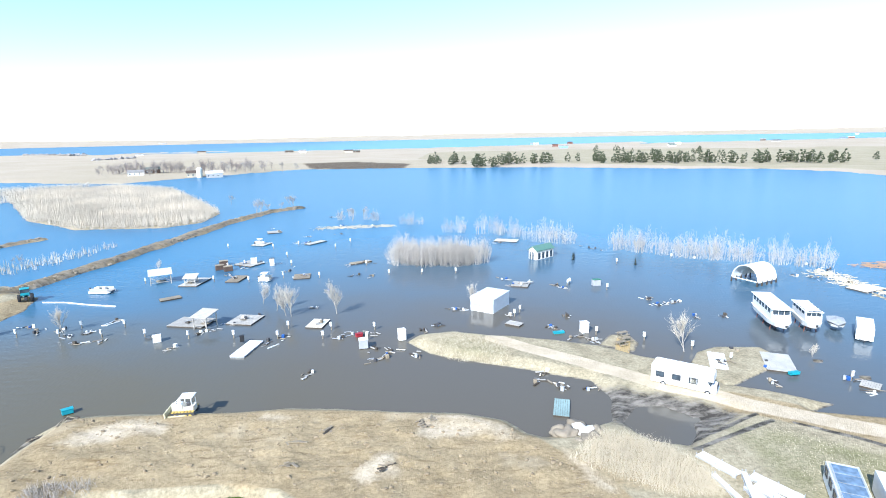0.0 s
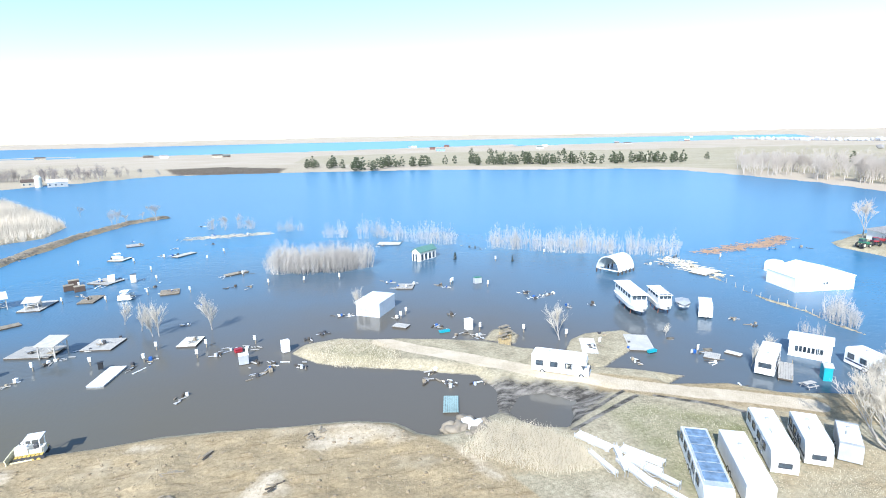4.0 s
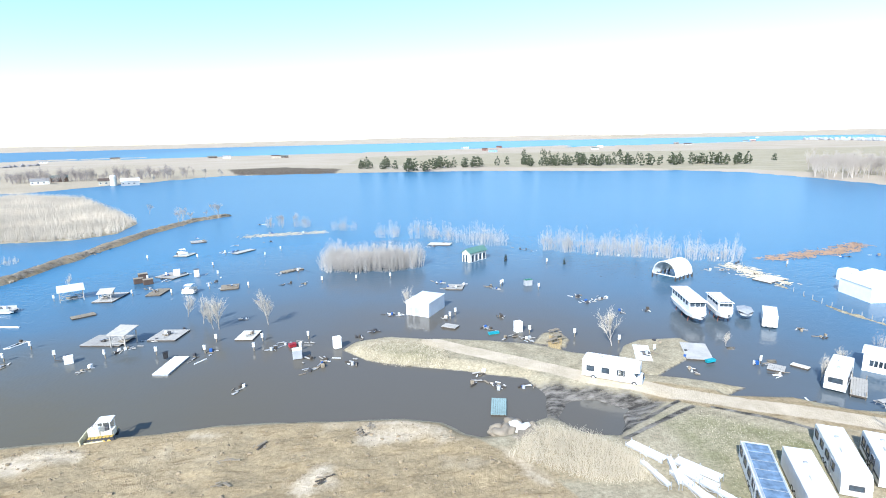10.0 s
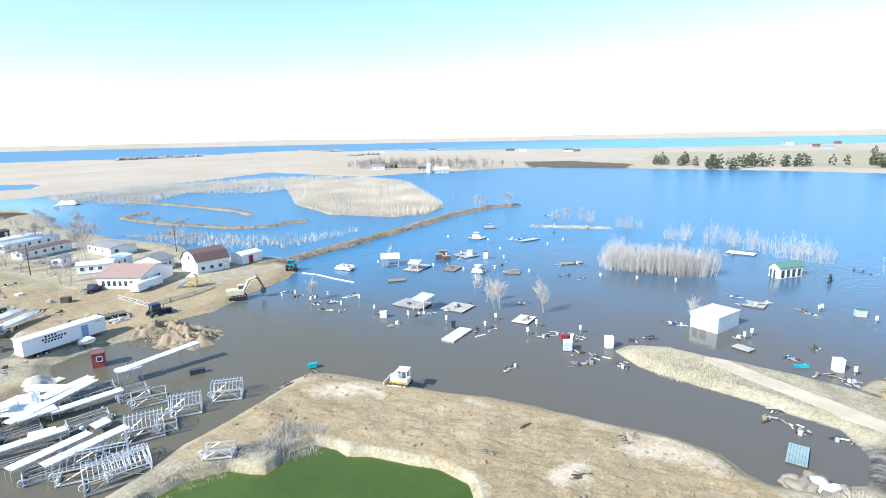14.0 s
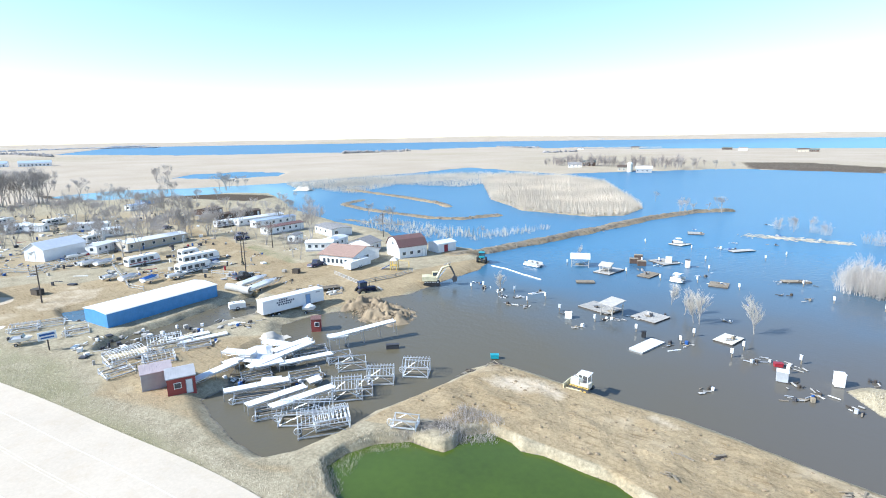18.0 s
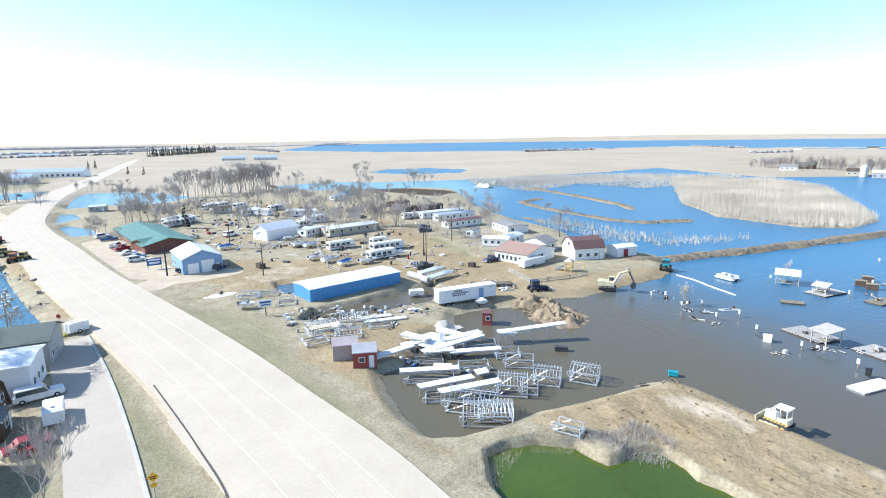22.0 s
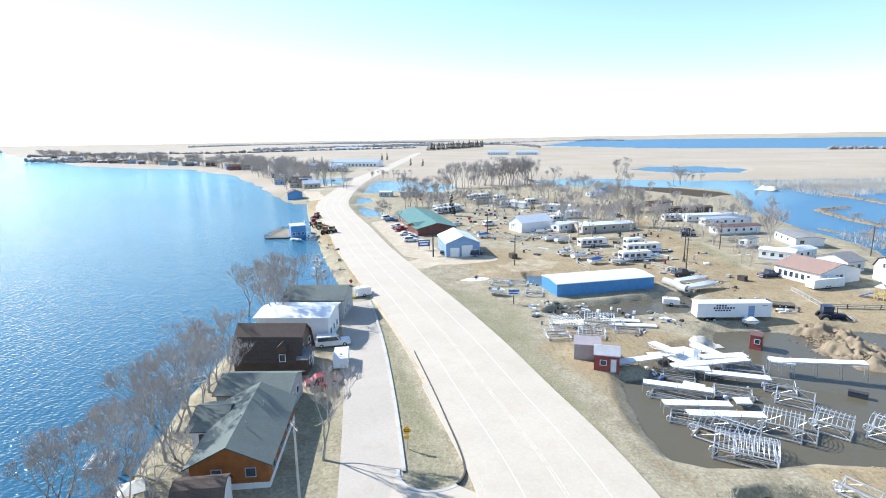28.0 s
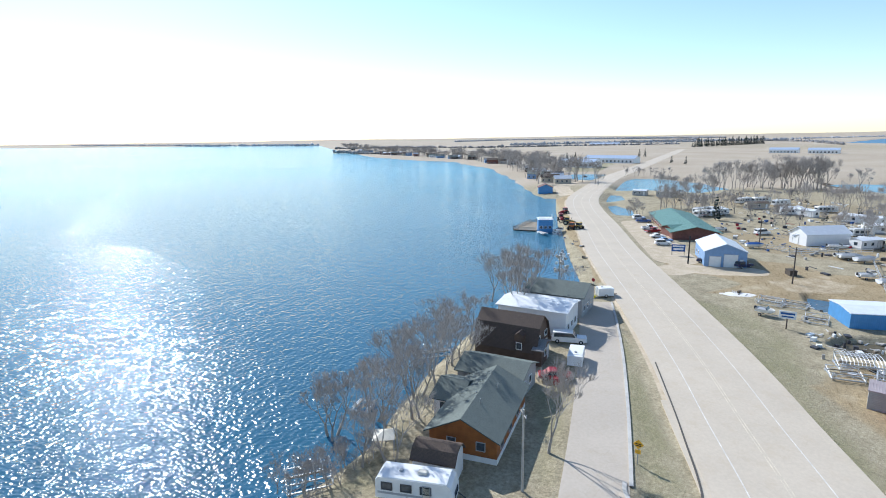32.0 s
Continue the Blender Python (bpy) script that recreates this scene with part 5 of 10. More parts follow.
def pontoon_boat(p0, p1, z, label, canopy=True, fence=WHITE, wide=2.5, on_lift=0.0):
    turn, w = along(p0, p1)
    e = thing("pontoon_boat", p0[0], p0[1], z + on_lift, turn, label, "pontoon boat", "pontoon boats")
    for y in (0.35, wide - 0.35):
        part("pontoon", MB().tube([(0.1, y, 0.3), (w - 0.8, y, 0.3), (w - 0.1, y, 0.5)], 0.3, 8, 0.22), ALU, e)
    part("deck", MB().box((w / 2, wide / 2, 0.64), (w - 0.2, wide, 0.1), bev=0.03), GREY_WOOD, e)
    for y in (0.05, wide - 0.05):
        part("side_fence", MB().box((w * 0.5, y, 1.0), (w * 0.8, 0.05, 0.6)), fence, e)
    for y in (0.5, wide - 0.5):
        part("seat", MB().box((w * 0.2, y, 0.95), (1.2, 0.6, 0.5), bev=0.1), CREAM, e)
    part("console", MB().box((w * 0.55, wide * 0.7, 1.0), (0.6, 0.6, 0.7), bev=0.06), WHITE, e)
    part("outboard_motor", MB().box((-0.2, wide / 2, 0.9), (0.4, 0.4, 0.6), bev=0.1).box((-0.2, wide / 2, 0.3), (0.15, 0.12, 0.8)), DARK, e)
    if canopy:
        for x in (w * 0.25, w * 0.7):
            for y in (0.1, wide - 0.1):
                part("canopy_pole", MB().tube([(x, y, 0.7), (x, y, 2.1)], 0.025, 5), ALU, e)
        part("canopy", MB().prism([(0.05, 2.05), (wide / 2, 2.25), (wide - 0.05, 2.05), (wide / 2, 2.18)], w * 0.2, w * 0.75, "x"), WHITE, e)
    return e


def houseboat(p0, p1, z, wide, label, h=2.6):
    """A tour boat: white hull with a raked bow at p1, a long cabin with windows all round, a roof and rails, on stands."""
    turn, L = along(p0, p1)
    e = thing("houseboat", p0[0], p0[1], z, turn, label, "houseboat", "stranded houseboats")
    hull = MB()
    secs = []
    for u, k, zb in ((0, 0.85, 0.55), (0.15, 1, 0.4), (0.7, 1, 0.4), (0.88, 0.72, 0.6), (1.0, 0.12, 1.1)):
        x, hw = u * L, wide / 2 * k
        secs.append([(x, wide / 2 - hw, 1.7), (x, wide / 2 - hw * 0.85, zb + 0.35), (x, wide / 2, zb), (x, wide / 2 + hw * 0.85, zb + 0.35), (x, wide / 2 + hw, 1.7)])
    vs = [p for s in secs for p in s]
    fs = [(i * 5 + k, i * 5 + k + 1, i * 5 + k + 6, i * 5 + k + 5) for i in range(4) for k in range(4)]
    fs += [(i * 5 + 4, i * 5, i * 5 + 5, i * 5 + 9) for i in range(4)] + [(0, 1, 2, 3, 4)]
    hull.add(vs, fs)
    hb = part("hull", hull, WHITE, e)
    part("keel_paint", MB().box((L * 0.42, wide / 2, 0.5), (L * 0.75, wide * 0.5, 0.25), bev=0.1), BRICK_RED, hb)
    c0, c1, cw = L * 0.06, L * 0.78, wide * 0.84
    cab = part("cabin", MB().prism([(c0, 1.68), (c1 + 0.5, 1.68), (c1, 1.7 + h), (c0, 1.7 + h)], (wide - cw) / 2, (wide + cw) / 2, "y"), WHITE, e)
    n = int((c1 - c0) / 1.5)
    for i in range(n):
        x = c0 + 0.5 + i * (c1 - c0 - 0.6) / n
        for s in (-1, 1):
            part("window", MB().box((x + 0.5, wide / 2 + s * (cw / 2 + 0.005), 3.2), (1.0, 0.04, 0.85)), GLASS, cab)
    for y in (-0.3, 0.0, 0.3):
        part("windscreen", MB().box((c1 + 0.22, wide / 2 + y * cw, 3.2), (0.12, cw * 0.26, 0.9)), GLASS, cab)
    part("roof", MB().box((L * 0.42, wide / 2, 1.76 + h), (L * 0.84, wide * 0.96, 0.12), bev=0.05), WHITE, e)
    rail = MB()
    for s in (-1, 1):
        rail.tube([(c1 + 0.4, wide / 2 + s * wide * 0.42, 2.5), (L * 0.9, wide / 2 + s * wide * 0.3, 2.5), (L * 0.98, wide / 2, 2.55)], 0.03, 5)
        for u in (0.82, 0.9):
            rail.tube([(u * L, wide / 2 + s * wide * 0.33, 1.7), (u * L, wide / 2 + s * wide * 0.33, 2.5)], 0.025, 5)
    part("bow_rail", rail, ALU, e)
    for u in (0.2, 0.45, 0.7):
        for s in (-1, 1):
            part("stand", MB().tube([(u * L, wide / 2 + s * wide * 0.36, -1.2), (u * L, wide / 2 + s * wide * 0.26, 0.8)], 0.09, 5), BRICK_RED, e)
    return e


def motor_boat(p0, p1, z, label, cover=None, wide=2.2, trailer=True):
    turn, L = along(p0, p1)
    e = thing("motor_boat", p0[0], p0[1], z, turn, label, "boat", "parked boats")
    secs = []
    for u, k, zb in ((0, 0.9, 0.35), (0.5, 1, 0.3), (0.8, 0.75, 0.4), (1.0, 0.06, 0.9)):
        x, hw = u * L, wide / 2 * k
        secs += [(x, wide / 2 - hw, 1.15), (x, wide / 2 - hw * 0.8, zb + 0.25), (x, wide / 2, zb), (x, wide / 2 + hw * 0.8, zb + 0.25), (x, wide / 2 + hw, 1.15)]
    fs = [(i * 5 + k, i * 5 + k + 1, i * 5 + k + 6, i * 5 + k + 5) for i in range(3) for k in range(4)] + [(0, 1, 2, 3, 4)]
    part("hull", MB().add([(x, y, zz + 0.2) for x, y, zz in secs], fs), WHITE, e)
    if cover:
        part("cover", MB().add([(0, 0.1, 1.37), (0, wide - 0.1, 1.37), (L * 0.55, wide, 1.4), (L, wide / 2, 1.42), (L * 0.55, 0, 1.4), (L * 0.1, wide / 2, 1.75), (L * 0.6, wide / 2, 1.95)],
                               [(0, 1, 5), (1, 2, 6, 5), (2, 3, 6), (3, 4, 6), (4, 0, 5, 6)]), cover, e)
    else:
        part("cockpit", MB().box((L * 0.35, wide / 2, 1.2), (L * 0.55, wide * 0.7, 0.2), bev=0.05), GREY, e)
        part("windscreen", MB().prism([(L * 0.56, 1.35), (L * 0.66, 1.35), (L * 0.58, 1.75), (L * 0.56, 1.75)], wide * 0.15, wide * 0.85, "y"), GLASS, e)
        part("outboard_motor", MB().box((-0.2, wide / 2, 1.3), (0.4, 0.45, 0.65), bev=0.1), DARK, e)
    if trailer:
        part("trailer_frame", MB().tube([(0.3, 0.5, 0.42), (L * 0.7, 0.6, 0.42), (L + 0.9, wide / 2, 0.45)], 0.05, 5).tube([(0.3, wide - 0.5, 0.42), (L * 0.7, wide - 0.6, 0.42), (L + 0.9, wide / 2, 0.45)], 0.05, 5), GALV, e)
        wheels(e, [(L * 0.3, 0.1), (L * 0.3, wide - 0.1)], 0.3, 0.2)
    return e


def boat_lift(p0, p1, depth, z, label="bare aluminium boat lift frame with a hooped canopy", h=2.9, hoops=10, canopy=True, flat=False, cover=None):
    """A cantilever boat lift: four legs, beams, cross braces, a winch wheel and the ribs of its canopy."""
    turn, w = along(p0, p1)
    d = depth
    e = thing("boat_lift", p0[0], p0[1], z, turn, label, "boat lift", "boat lifts in the yard")
    for x in (0.1, w - 0.1):
        for y in (0.1, d - 0.1):
            part("leg", MB().tube([(x, y, -0.3), (x, y, h * (0.68 if canopy else 0.6))], 0.065, 5), ALU, e)
    for y in (0.1, d - 0.1):
        part("side_beam", MB().box((w / 2, y, 0.3), (w, 0.12, 0.14)), ALU, e)
        part("upper_beam", MB().box((w / 2, y, h * 0.6), (w, 0.08, 0.1)), ALU, e)
        part("brace", MB().tube([(0.1, y, 0.3), (w * 0.5, y, h * 0.6), (w - 0.1, y, 0.3)], 0.04, 4), ALU, e)
    for x in (0.1, w - 0.1):
        part("cross_beam", MB().box((x, d / 2, 0.32), (0.12, d, 0.14)), ALU, e)
        part("end_brace", MB().tube([(x, 0.1, 0.35), (x, d - 0.1, h * 0.58)], 0.035, 4), ALU, e)
    for y in (d * 0.3, d * 0.7):
        part("bunk", MB().box((w / 2, y, 0.75), (w * 0.8, 0.18, 0.12)), WOOD, e)
    wh = MB()
    ring = [(0.1 + 0.45 * math.cos(a), -0.06, h * 0.5 + 0.45 * math.sin(a)) for a in np.linspace(0, math.tau, 13)]
    wh.tube(ring, 0.035, 4)
    for a in (0, math.pi / 3, 2 * math.pi / 3):
        wh.tube([(0.1 + 0.45 * math.cos(a), -0.06, h * 0.5 + 0.45 * math.sin(a)), (0.1 - 0.45 * math.cos(a), -0.06, h * 0.5 - 0.45 * math.sin(a))], 0.02, 4)
    part("winch_wheel", wh, ALU, e)
    if canopy:
        zz, up = h * 0.68, h * 0.32
        for i in range(hoops):
            x = 0.1 + i * (w - 0.2) / (hoops - 1)
            if flat:
                pts = [(x, -0.3, zz), (x, d * 0.25, zz + up * 0.8), (x, d * 0.75, zz + up * 0.8), (x, d + 0.3, zz)]
            else:
                pts = [(x, d / 2 - (d / 2 + 0.25) * math.cos(a), zz + up * math.sin(a)) for a in np.linspace(0, math.pi, 7)]
            part("canopy_rib", MB().tube(pts, 0.032, 4), ALU, e)
        for y, k in ((-0.25, 0), (d + 0.25, 0), (d / 2, 1)):
            part("canopy_rail", MB().tube([(0, y, zz + up * k * (0.8 if flat else 1)), (w, y, zz + up * k * (0.8 if flat else 1))], 0.035, 4), ALU, e)
    return e


def dock_section(p0, p1, wide, z, label="white aluminium dock section lying on the ground", lean=0.0, top=WHITE):
    """A dock section: a framed panel with slats on top; lean tips it up, in metres at p1."""
    turn, L = along(p0, p1)
    e = thing("dock_section", p0[0], p0[1], z, turn, label, "dock section", "dock sections in the yard")
    e.matrix_basis = e.matrix_basis @ Matrix.Rotation(-math.atan2(lean, L), 4, "Y")
    part("decking", planks(MB(), L, wide, 0.22, 0.45, 0.05), top, e)
    part("frame", MB().box((L / 2, 0.04, 0.12), (L, 0.08, 0.22)).box((L / 2, wide - 0.04, 0.12), (L, 0.08, 0.22)), ALU, e)
    n = max(2, int(L / 3))
    tr = MB()
    for i in range(n):
        x = L * i / n
        tr.tube([(x, 0.05, 0), (x + L / n / 2, 0.05, -0.28), (x + L / n, 0.05, 0)], 0.03, 4).tube([(x, wide - 0.05, 0), (x + L / n / 2, wide - 0.05, -0.28), (x + L / n, wide - 0.05, 0)], 0.03, 4)
    part("truss", tr, ALU, e)
    if z > 0.75:
        for i in range(n + 1):
            for y in (0.1, wide - 0.1):
                part("leg", MB().tube([(L * i / n, y, -z - 0.4), (L * i / n, y, 0.5)], 0.045, 5), GALV, e)
    return e


# ---- boat yard ----
building("storage_shed", (-111.01, 26.64), (-115.76, 49.57), 8.2, 3.3, 0.4, BLUE_METAL, LIGHT_ROOF, "long blue metal storage shed with a white roof in shallow water", rise=0.35, over=0.15, category="shed", trim=STEEL_BLUE, windows=())
building("garage", (-152.01, 4.01), (-153.41, 13.80), 15.0, 4.0, G1, STEEL_BLUE, LIGHT_ROOF, "steel-blue metal garage with two pale overhead doors", rise=2.0, ridge="y", over=0.3, category="garage",
         doors=[("f", 1.2, 3.9, 0, 2.7), ("f", 4.6, 7.8, 0, 3.3), ("f", 8.3, 9.1, 0, 2.1)], windows=[("l", 9.0, 10.0, 1.2, 2.2), ("l", 12.0, 13.0, 1.2, 2.2)])
building("restaurant", (-231.72, -14.54), (-187.22, -4.93), 14.0, 2.7, G1, BRICK_RED, GREEN_ROOF, "low brick restaurant with a green metal roof and white front", rise=1.7, ridge="x", over=1.0, category="restaurant",
         windows=win_row("f", 3, 7, 3.4, 1.6, 0.9, 2.1), doors=[("f", 1.0, 2.0, 0, 2.1)])
building("restaurant_wing", (-189.63, -4.37), (-195.03, 4.97), 9.0, 2.6, G1, BRICK_RED, GREEN_ROOF, "brick rear wing of the restaurant under a green roof", rise=1.2, ridge="x", over=0.5, category="restaurant")
sg = thing("banner_sign", -163.0, -2.5, G1, 1.7, "blue and white banner board beside the garage", "sign")
part("board", MB().box((0, 0, 2.2), (3.6, 0.12, 2.0), bev=0.03), BLUE_PAINT, sg)
part("lettering_bar", MB().box((0, -0.07, 2.7), (3.0, 0.02, 0.4)).box((0, -0.07, 1.9), (2.6, 0.02, 0.5)), WHITE, sg)
for sx in (-1.6, 1.6):
    part("post", MB().tube([(sx, 0, -0.2), (sx, 0, 1.4)], 0.07, 6), DARK, sg)


def pole(x, y, z, h, label, r=0.16, mat=POLE_WOOD, arm=True, name="utility_pole"):
    e = thing(name, x, y, z, 0.6, label, name.replace("_", " "), "utility poles")
    part("shaft", MB().tube([(0, 0, -0.5), (0, 0, h)], r, 8, r * 0.7), mat, e)
    if arm:
        part("cross_arm", MB().box((0, 0, h - 0.5), (1.8, 0.09, 0.11), bev=0.02), mat, e)
        for s in (-0.8, 0, 0.8):
            part("insulator", MB().tube([(s, 0, h - 0.43), (s, 0, h - 0.18)], 0.05, 6, 0.03), GREY, e)
    return e


pole(*(-153.10, 0.26), G1, 7.6, "black steel sign pole beside the blue garage", 0.22, BLACK, False, "sign_pole")

# two sheds side by side, and the little red hut in the water
building("red_shed", (-73.80, 23.50), (-72.72, 26.89), 4.0, 2.4, G1, RED_BOARD, ribbed("grey_ribbed_roof", (0.42, 0.42, 0.43), 0.3, 0.5, axis=0), "small red board shed with a ribbed grey roof", rise=0.7, over=0.12, category="shed", windows=[("f", 0.9, 1.7, 1.0, 1.7)], doors=[("f", 2.4, 3.1, 0.05, 1.95)])
building("grey_shed", (-77.99, 21.65), (-76.98, 25.42), 3.8, 2.4, G1, GREY_SIDING, ribbed("pinkish_ribbed_roof", (0.45, 0.38, 0.38), 0.3, 0.5, axis=0), "small pale grey shed with a ribbed pink-grey roof", rise=0.7, over=0.12, category="shed")
building("red_hut", (-82.89, 52.16), (-81.84, 53.52), 2.2, 2.3, 0.0, RED_BOARD, SHINGLE_MAROON, "small dark red hut with white corner trim standing in water", rise=0.25, over=0.1, category="hut", windows=[("f", 0.7, 1.4, 1.1, 1.8)], doors=[("l", 0.5, 1.6, 0.2, 2.0)])

# white box trailer
tp0, tp1 = (-94.22, 48.84), (-93.64, 62.45)
tt, tw = along(tp0, tp1)
tr = thing("semi_trailer", tp0[0], tp0[1], 0.5, tt, "long white box trailer with blue lettering parked in the wet yard", "semi trailer")
part("box", MB().box((tw / 2, 1.25, 2.45), (tw, 2.5, 2.7), bev=0.04), WHITE_METAL, tr)
part("under_frame", MB().box((tw / 2, 1.25, 1.0), (tw - 0.4, 1.2, 0.22)), DARK, tr)
wheels(tr, [(2.0, 0.25), (2.0, 2.25), (3.3, 0.25), (3.3, 2.25)], 0.5, 0.45)
for ly in (0.5, 2.0):
    part("landing_leg", MB().tube([(tw - 2.6, ly, 0.0), (tw - 2.6, ly, 1.0)], 0.08, 6), DARK, tr)
place_panel(tr, "door", "f", tw * 0.69, tw * 0.69 + 0.95, 1.25, 3.2, tw, 2.5, STEEL_BLUE)
for bx, bz, bl in ((0.33, 3.35, 2.2), (0.36, 2.9, 4.0), (0.36, 2.45, 3.4)):
    for k in range(int(bl / 0.5)):
        part("lettering_bar", MB().box((tw * bx - bl / 2 + k * 0.5 + 0.2, -0.012, bz), (0.34, 0.02, 0.3)), NAVY, tr)
part("lettering_bar", MB().box((tw * 0.9, -0.012, 3.3), (1.0, 0.02, 0.22)), GREY, tr)

# lifts and dock sections
LIFTS = [
    (((-57.05, 30.08), (-52.46, 34.78)), 3.4, 2.9, 11, True, False), (((-52.55, 30.19), (-49.26, 35.63)), 3.6, 2.7, 14, True, False),
    (((-57.67, 44.81), (-54.92, 47.57)), 2.8, 2.7, 9, True, False), (((-55.93, 50.05), (-52.75, 52.44)), 3.0, 2.9, 9, True, True),
    (((-44.94, 38.08), (-42.19, 39.71)), 2.0, 2.0, 0, False, False), (((-64.50, 44.70), (-61.87, 48.29)), 3.0, 2.5, 0, False, False),
    (((-56.00, 41.53), (-54.51, 43.37)), 3.2, 2.2, 0, False, False), (((-73.80, 42.86), (-71.56, 48.13)), 3.0, 1.6, 0, False, False),
    (((-66.67, 37.86), (-64.72, 42.23)), 2.6, 1.5, 0, False, False), (((-66.83, 29.02), (-63.24, 34.94)), 2.6, 1.4, 0, False, False),
    (((-89.03, 21.11), (-89.25, 26.36)), 4.5, 2.4, 12, True, False), (((-92.09, 27.15), (-90.58, 32.32)), 4.5, 2.2, 12, True, True),
    (((-111.60, 19.94), (-110.82, 23.66)), 3.5, 2.0, 0, False, False), (((-121.21, 13.36), (-119.73, 17.58)), 3.0, 1.7, 5, True, True),
    (((-120.96, 17.23), (-119.47, 21.55)), 3.0, 1.5, 0, False, False), (((-60.34, 28.90), (-56.80, 35.74)), 2.6, 1.4, 0, False, False), (((-57.22, 38.35), (-54.66, 41.72)), 3.4, 3.0, 10, True, False),
    (((-76.18, 38.98), (-74.25, 41.46)), 2.6, 1.5, 0, False, False), (((-72.23, 33.19), (-70.58, 37.29)), 2.6, 1.3, 0, False, False), (((-67.83, 45.38), (-66.15, 49.05)), 2.6, 2.2, 0, False, False), (((-52.33, 32.56), (-50.58, 36.47)), 3.0, 2.4, 9, True, True),
    (((-85.92, 19.44), (-86.18, 23.56)), 3.5, 1.6, 0, False, False), (((-86.64, 24.65), (-85.57, 29.18)), 3.5, 1.5, 8, True, True), (((-88.63, 31.66), (-87.28, 35.64)), 2.5, 0.9, 0, False, False),
]
for (q0, q1), dp, lh, nh, can, fl in LIFTS:
    boat_lift(q0, q1, dp, max(-0.1, gz(*q0) - 0.05), h=lh, hoops=max(nh, 2), canopy=can, flat=fl,
              label="bare aluminium boat lift with a hooped canopy frame" if can else "open aluminium boat lift frame with a winch wheel")
DOCKS = [
    (((-73.98, 26.65), (-74.86, 34.26)), 1.6, 0.5, 0.5), (((-77.44, 33.50), (-77.76, 37.65)), 1.8, 0.9, 0.0), (((-81.37, 34.40), (-76.33, 36.87)), 1.7, 0.8, 0.1), (((-72.93, 35.72), (-71.63, 39.91)), 2.4, 1.2, 0.0),
    (((-75.15, 40.46), (-75.50, 47.68)), 1.7, 1.6, 0.0), (((-82.04, 41.62), (-75.80, 43.80)), 1.7, 1.2, 0.1), (((-73.14, 35.11), (-74.14, 47.21)), 1.6, 1.2, 0.4), (((-71.46, 38.92), (-68.71, 46.97)), 1.5, 1.0, 0.0),
    (((-68.59, 28.81), (-65.26, 36.96)), 1.5, 1.1, 0.0), (((-62.59, 29.23), (-61.69, 37.64)), 1.5, 1.0, 0.0), (((-59.14, 30.71), (-58.02, 39.76)), 1.5, 1.4, 0.0),
    (((-69.15, 34.57), (-67.59, 36.92)), 1.4, 0.5, 0.0), (((-63.34, 39.02), (-62.88, 40.89)), 1.8, 0.5, 0.2), (((-73.02, 49.20), (-68.86, 60.66)), 1.5, 1.9, 1.0),
    (((-72.86, 49.28), (-71.63, 52.20)), 2.2, 1.9, 0.0), (((-91.79, 31.70), (-90.38, 39.88)), 1.4, 0.2, 0.0), (((-94.27, 30.93), (-93.19, 37.91)), 1.4, 0.2, 0.0),
    
    (((28.12, 45.72), (29.10, 40.69)), 0.9, 0.25, 0.0), (((28.83, 42.88), (31.44, 36.81)), 0.5, 0.3, 0.0), (((29.29, 46.98), (31.91, 43.27)), 1.2, 0.4, 0.0), (((28.96, 45.87), (31.13, 42.50)), 1.0, 0.1, 0.0), (((26.08, 51.19), (28.29, 47.43)), 1.3, 0.1, 0.0), (((25.97, 47.60), (26.70, 43.42)), 0.5, 0.3, 0.0), (((29.82, 43.26), (31.46, 39.99)), 0.6, 0.5, 0.0), (((28.91, 47.60), (27.68, 43.31)), 0.5, 0.55, 0.0),
]
for (q0, q1), wd, up, lean in DOCKS:
    dock_section(q0, q1, wd, max(0, gz(*q0)) + up, lean=lean, label="white dock section stacked on lift frames" if up > 0.6 else "white dock section lying in a heap")

# white tarp laid over stored docks
tq = (-81.48, 37.37), (-82.00, 40.78), (-80.08, 42.58), (-75.53, 40.28), (-74.92, 37.20), (-77.42, 35.97)
tarp = thing("white_tarp", sum(p[0] for p in tq) / 6, sum(p[1] for p in tq) / 6, 0.85, 0, "crumpled white tarp spread over stored docks", "tarp")
cxy = tarp.matrix_basis.translation
rg = random.Random(5)
ring1 = [(p[0] - cxy.x, p[1] - cxy.y, rg.uniform(0.0, 0.25)) for p in tq]
ring2 = [(x * 0.6, y * 0.6, 0.55 + rg.uniform(-0.1, 0.15)) for x, y, _ in ring1]
part("sheet", MB().add(ring1 + ring2 + [(0, 0, 0.7)], [(i, (i + 1) % 6, 6 + (i + 1) % 6, 6 + i) for i in range(6)] + [(6 + i, 6 + (i + 1) % 6, 12) for i in range(6)]), WHITE, tarp)


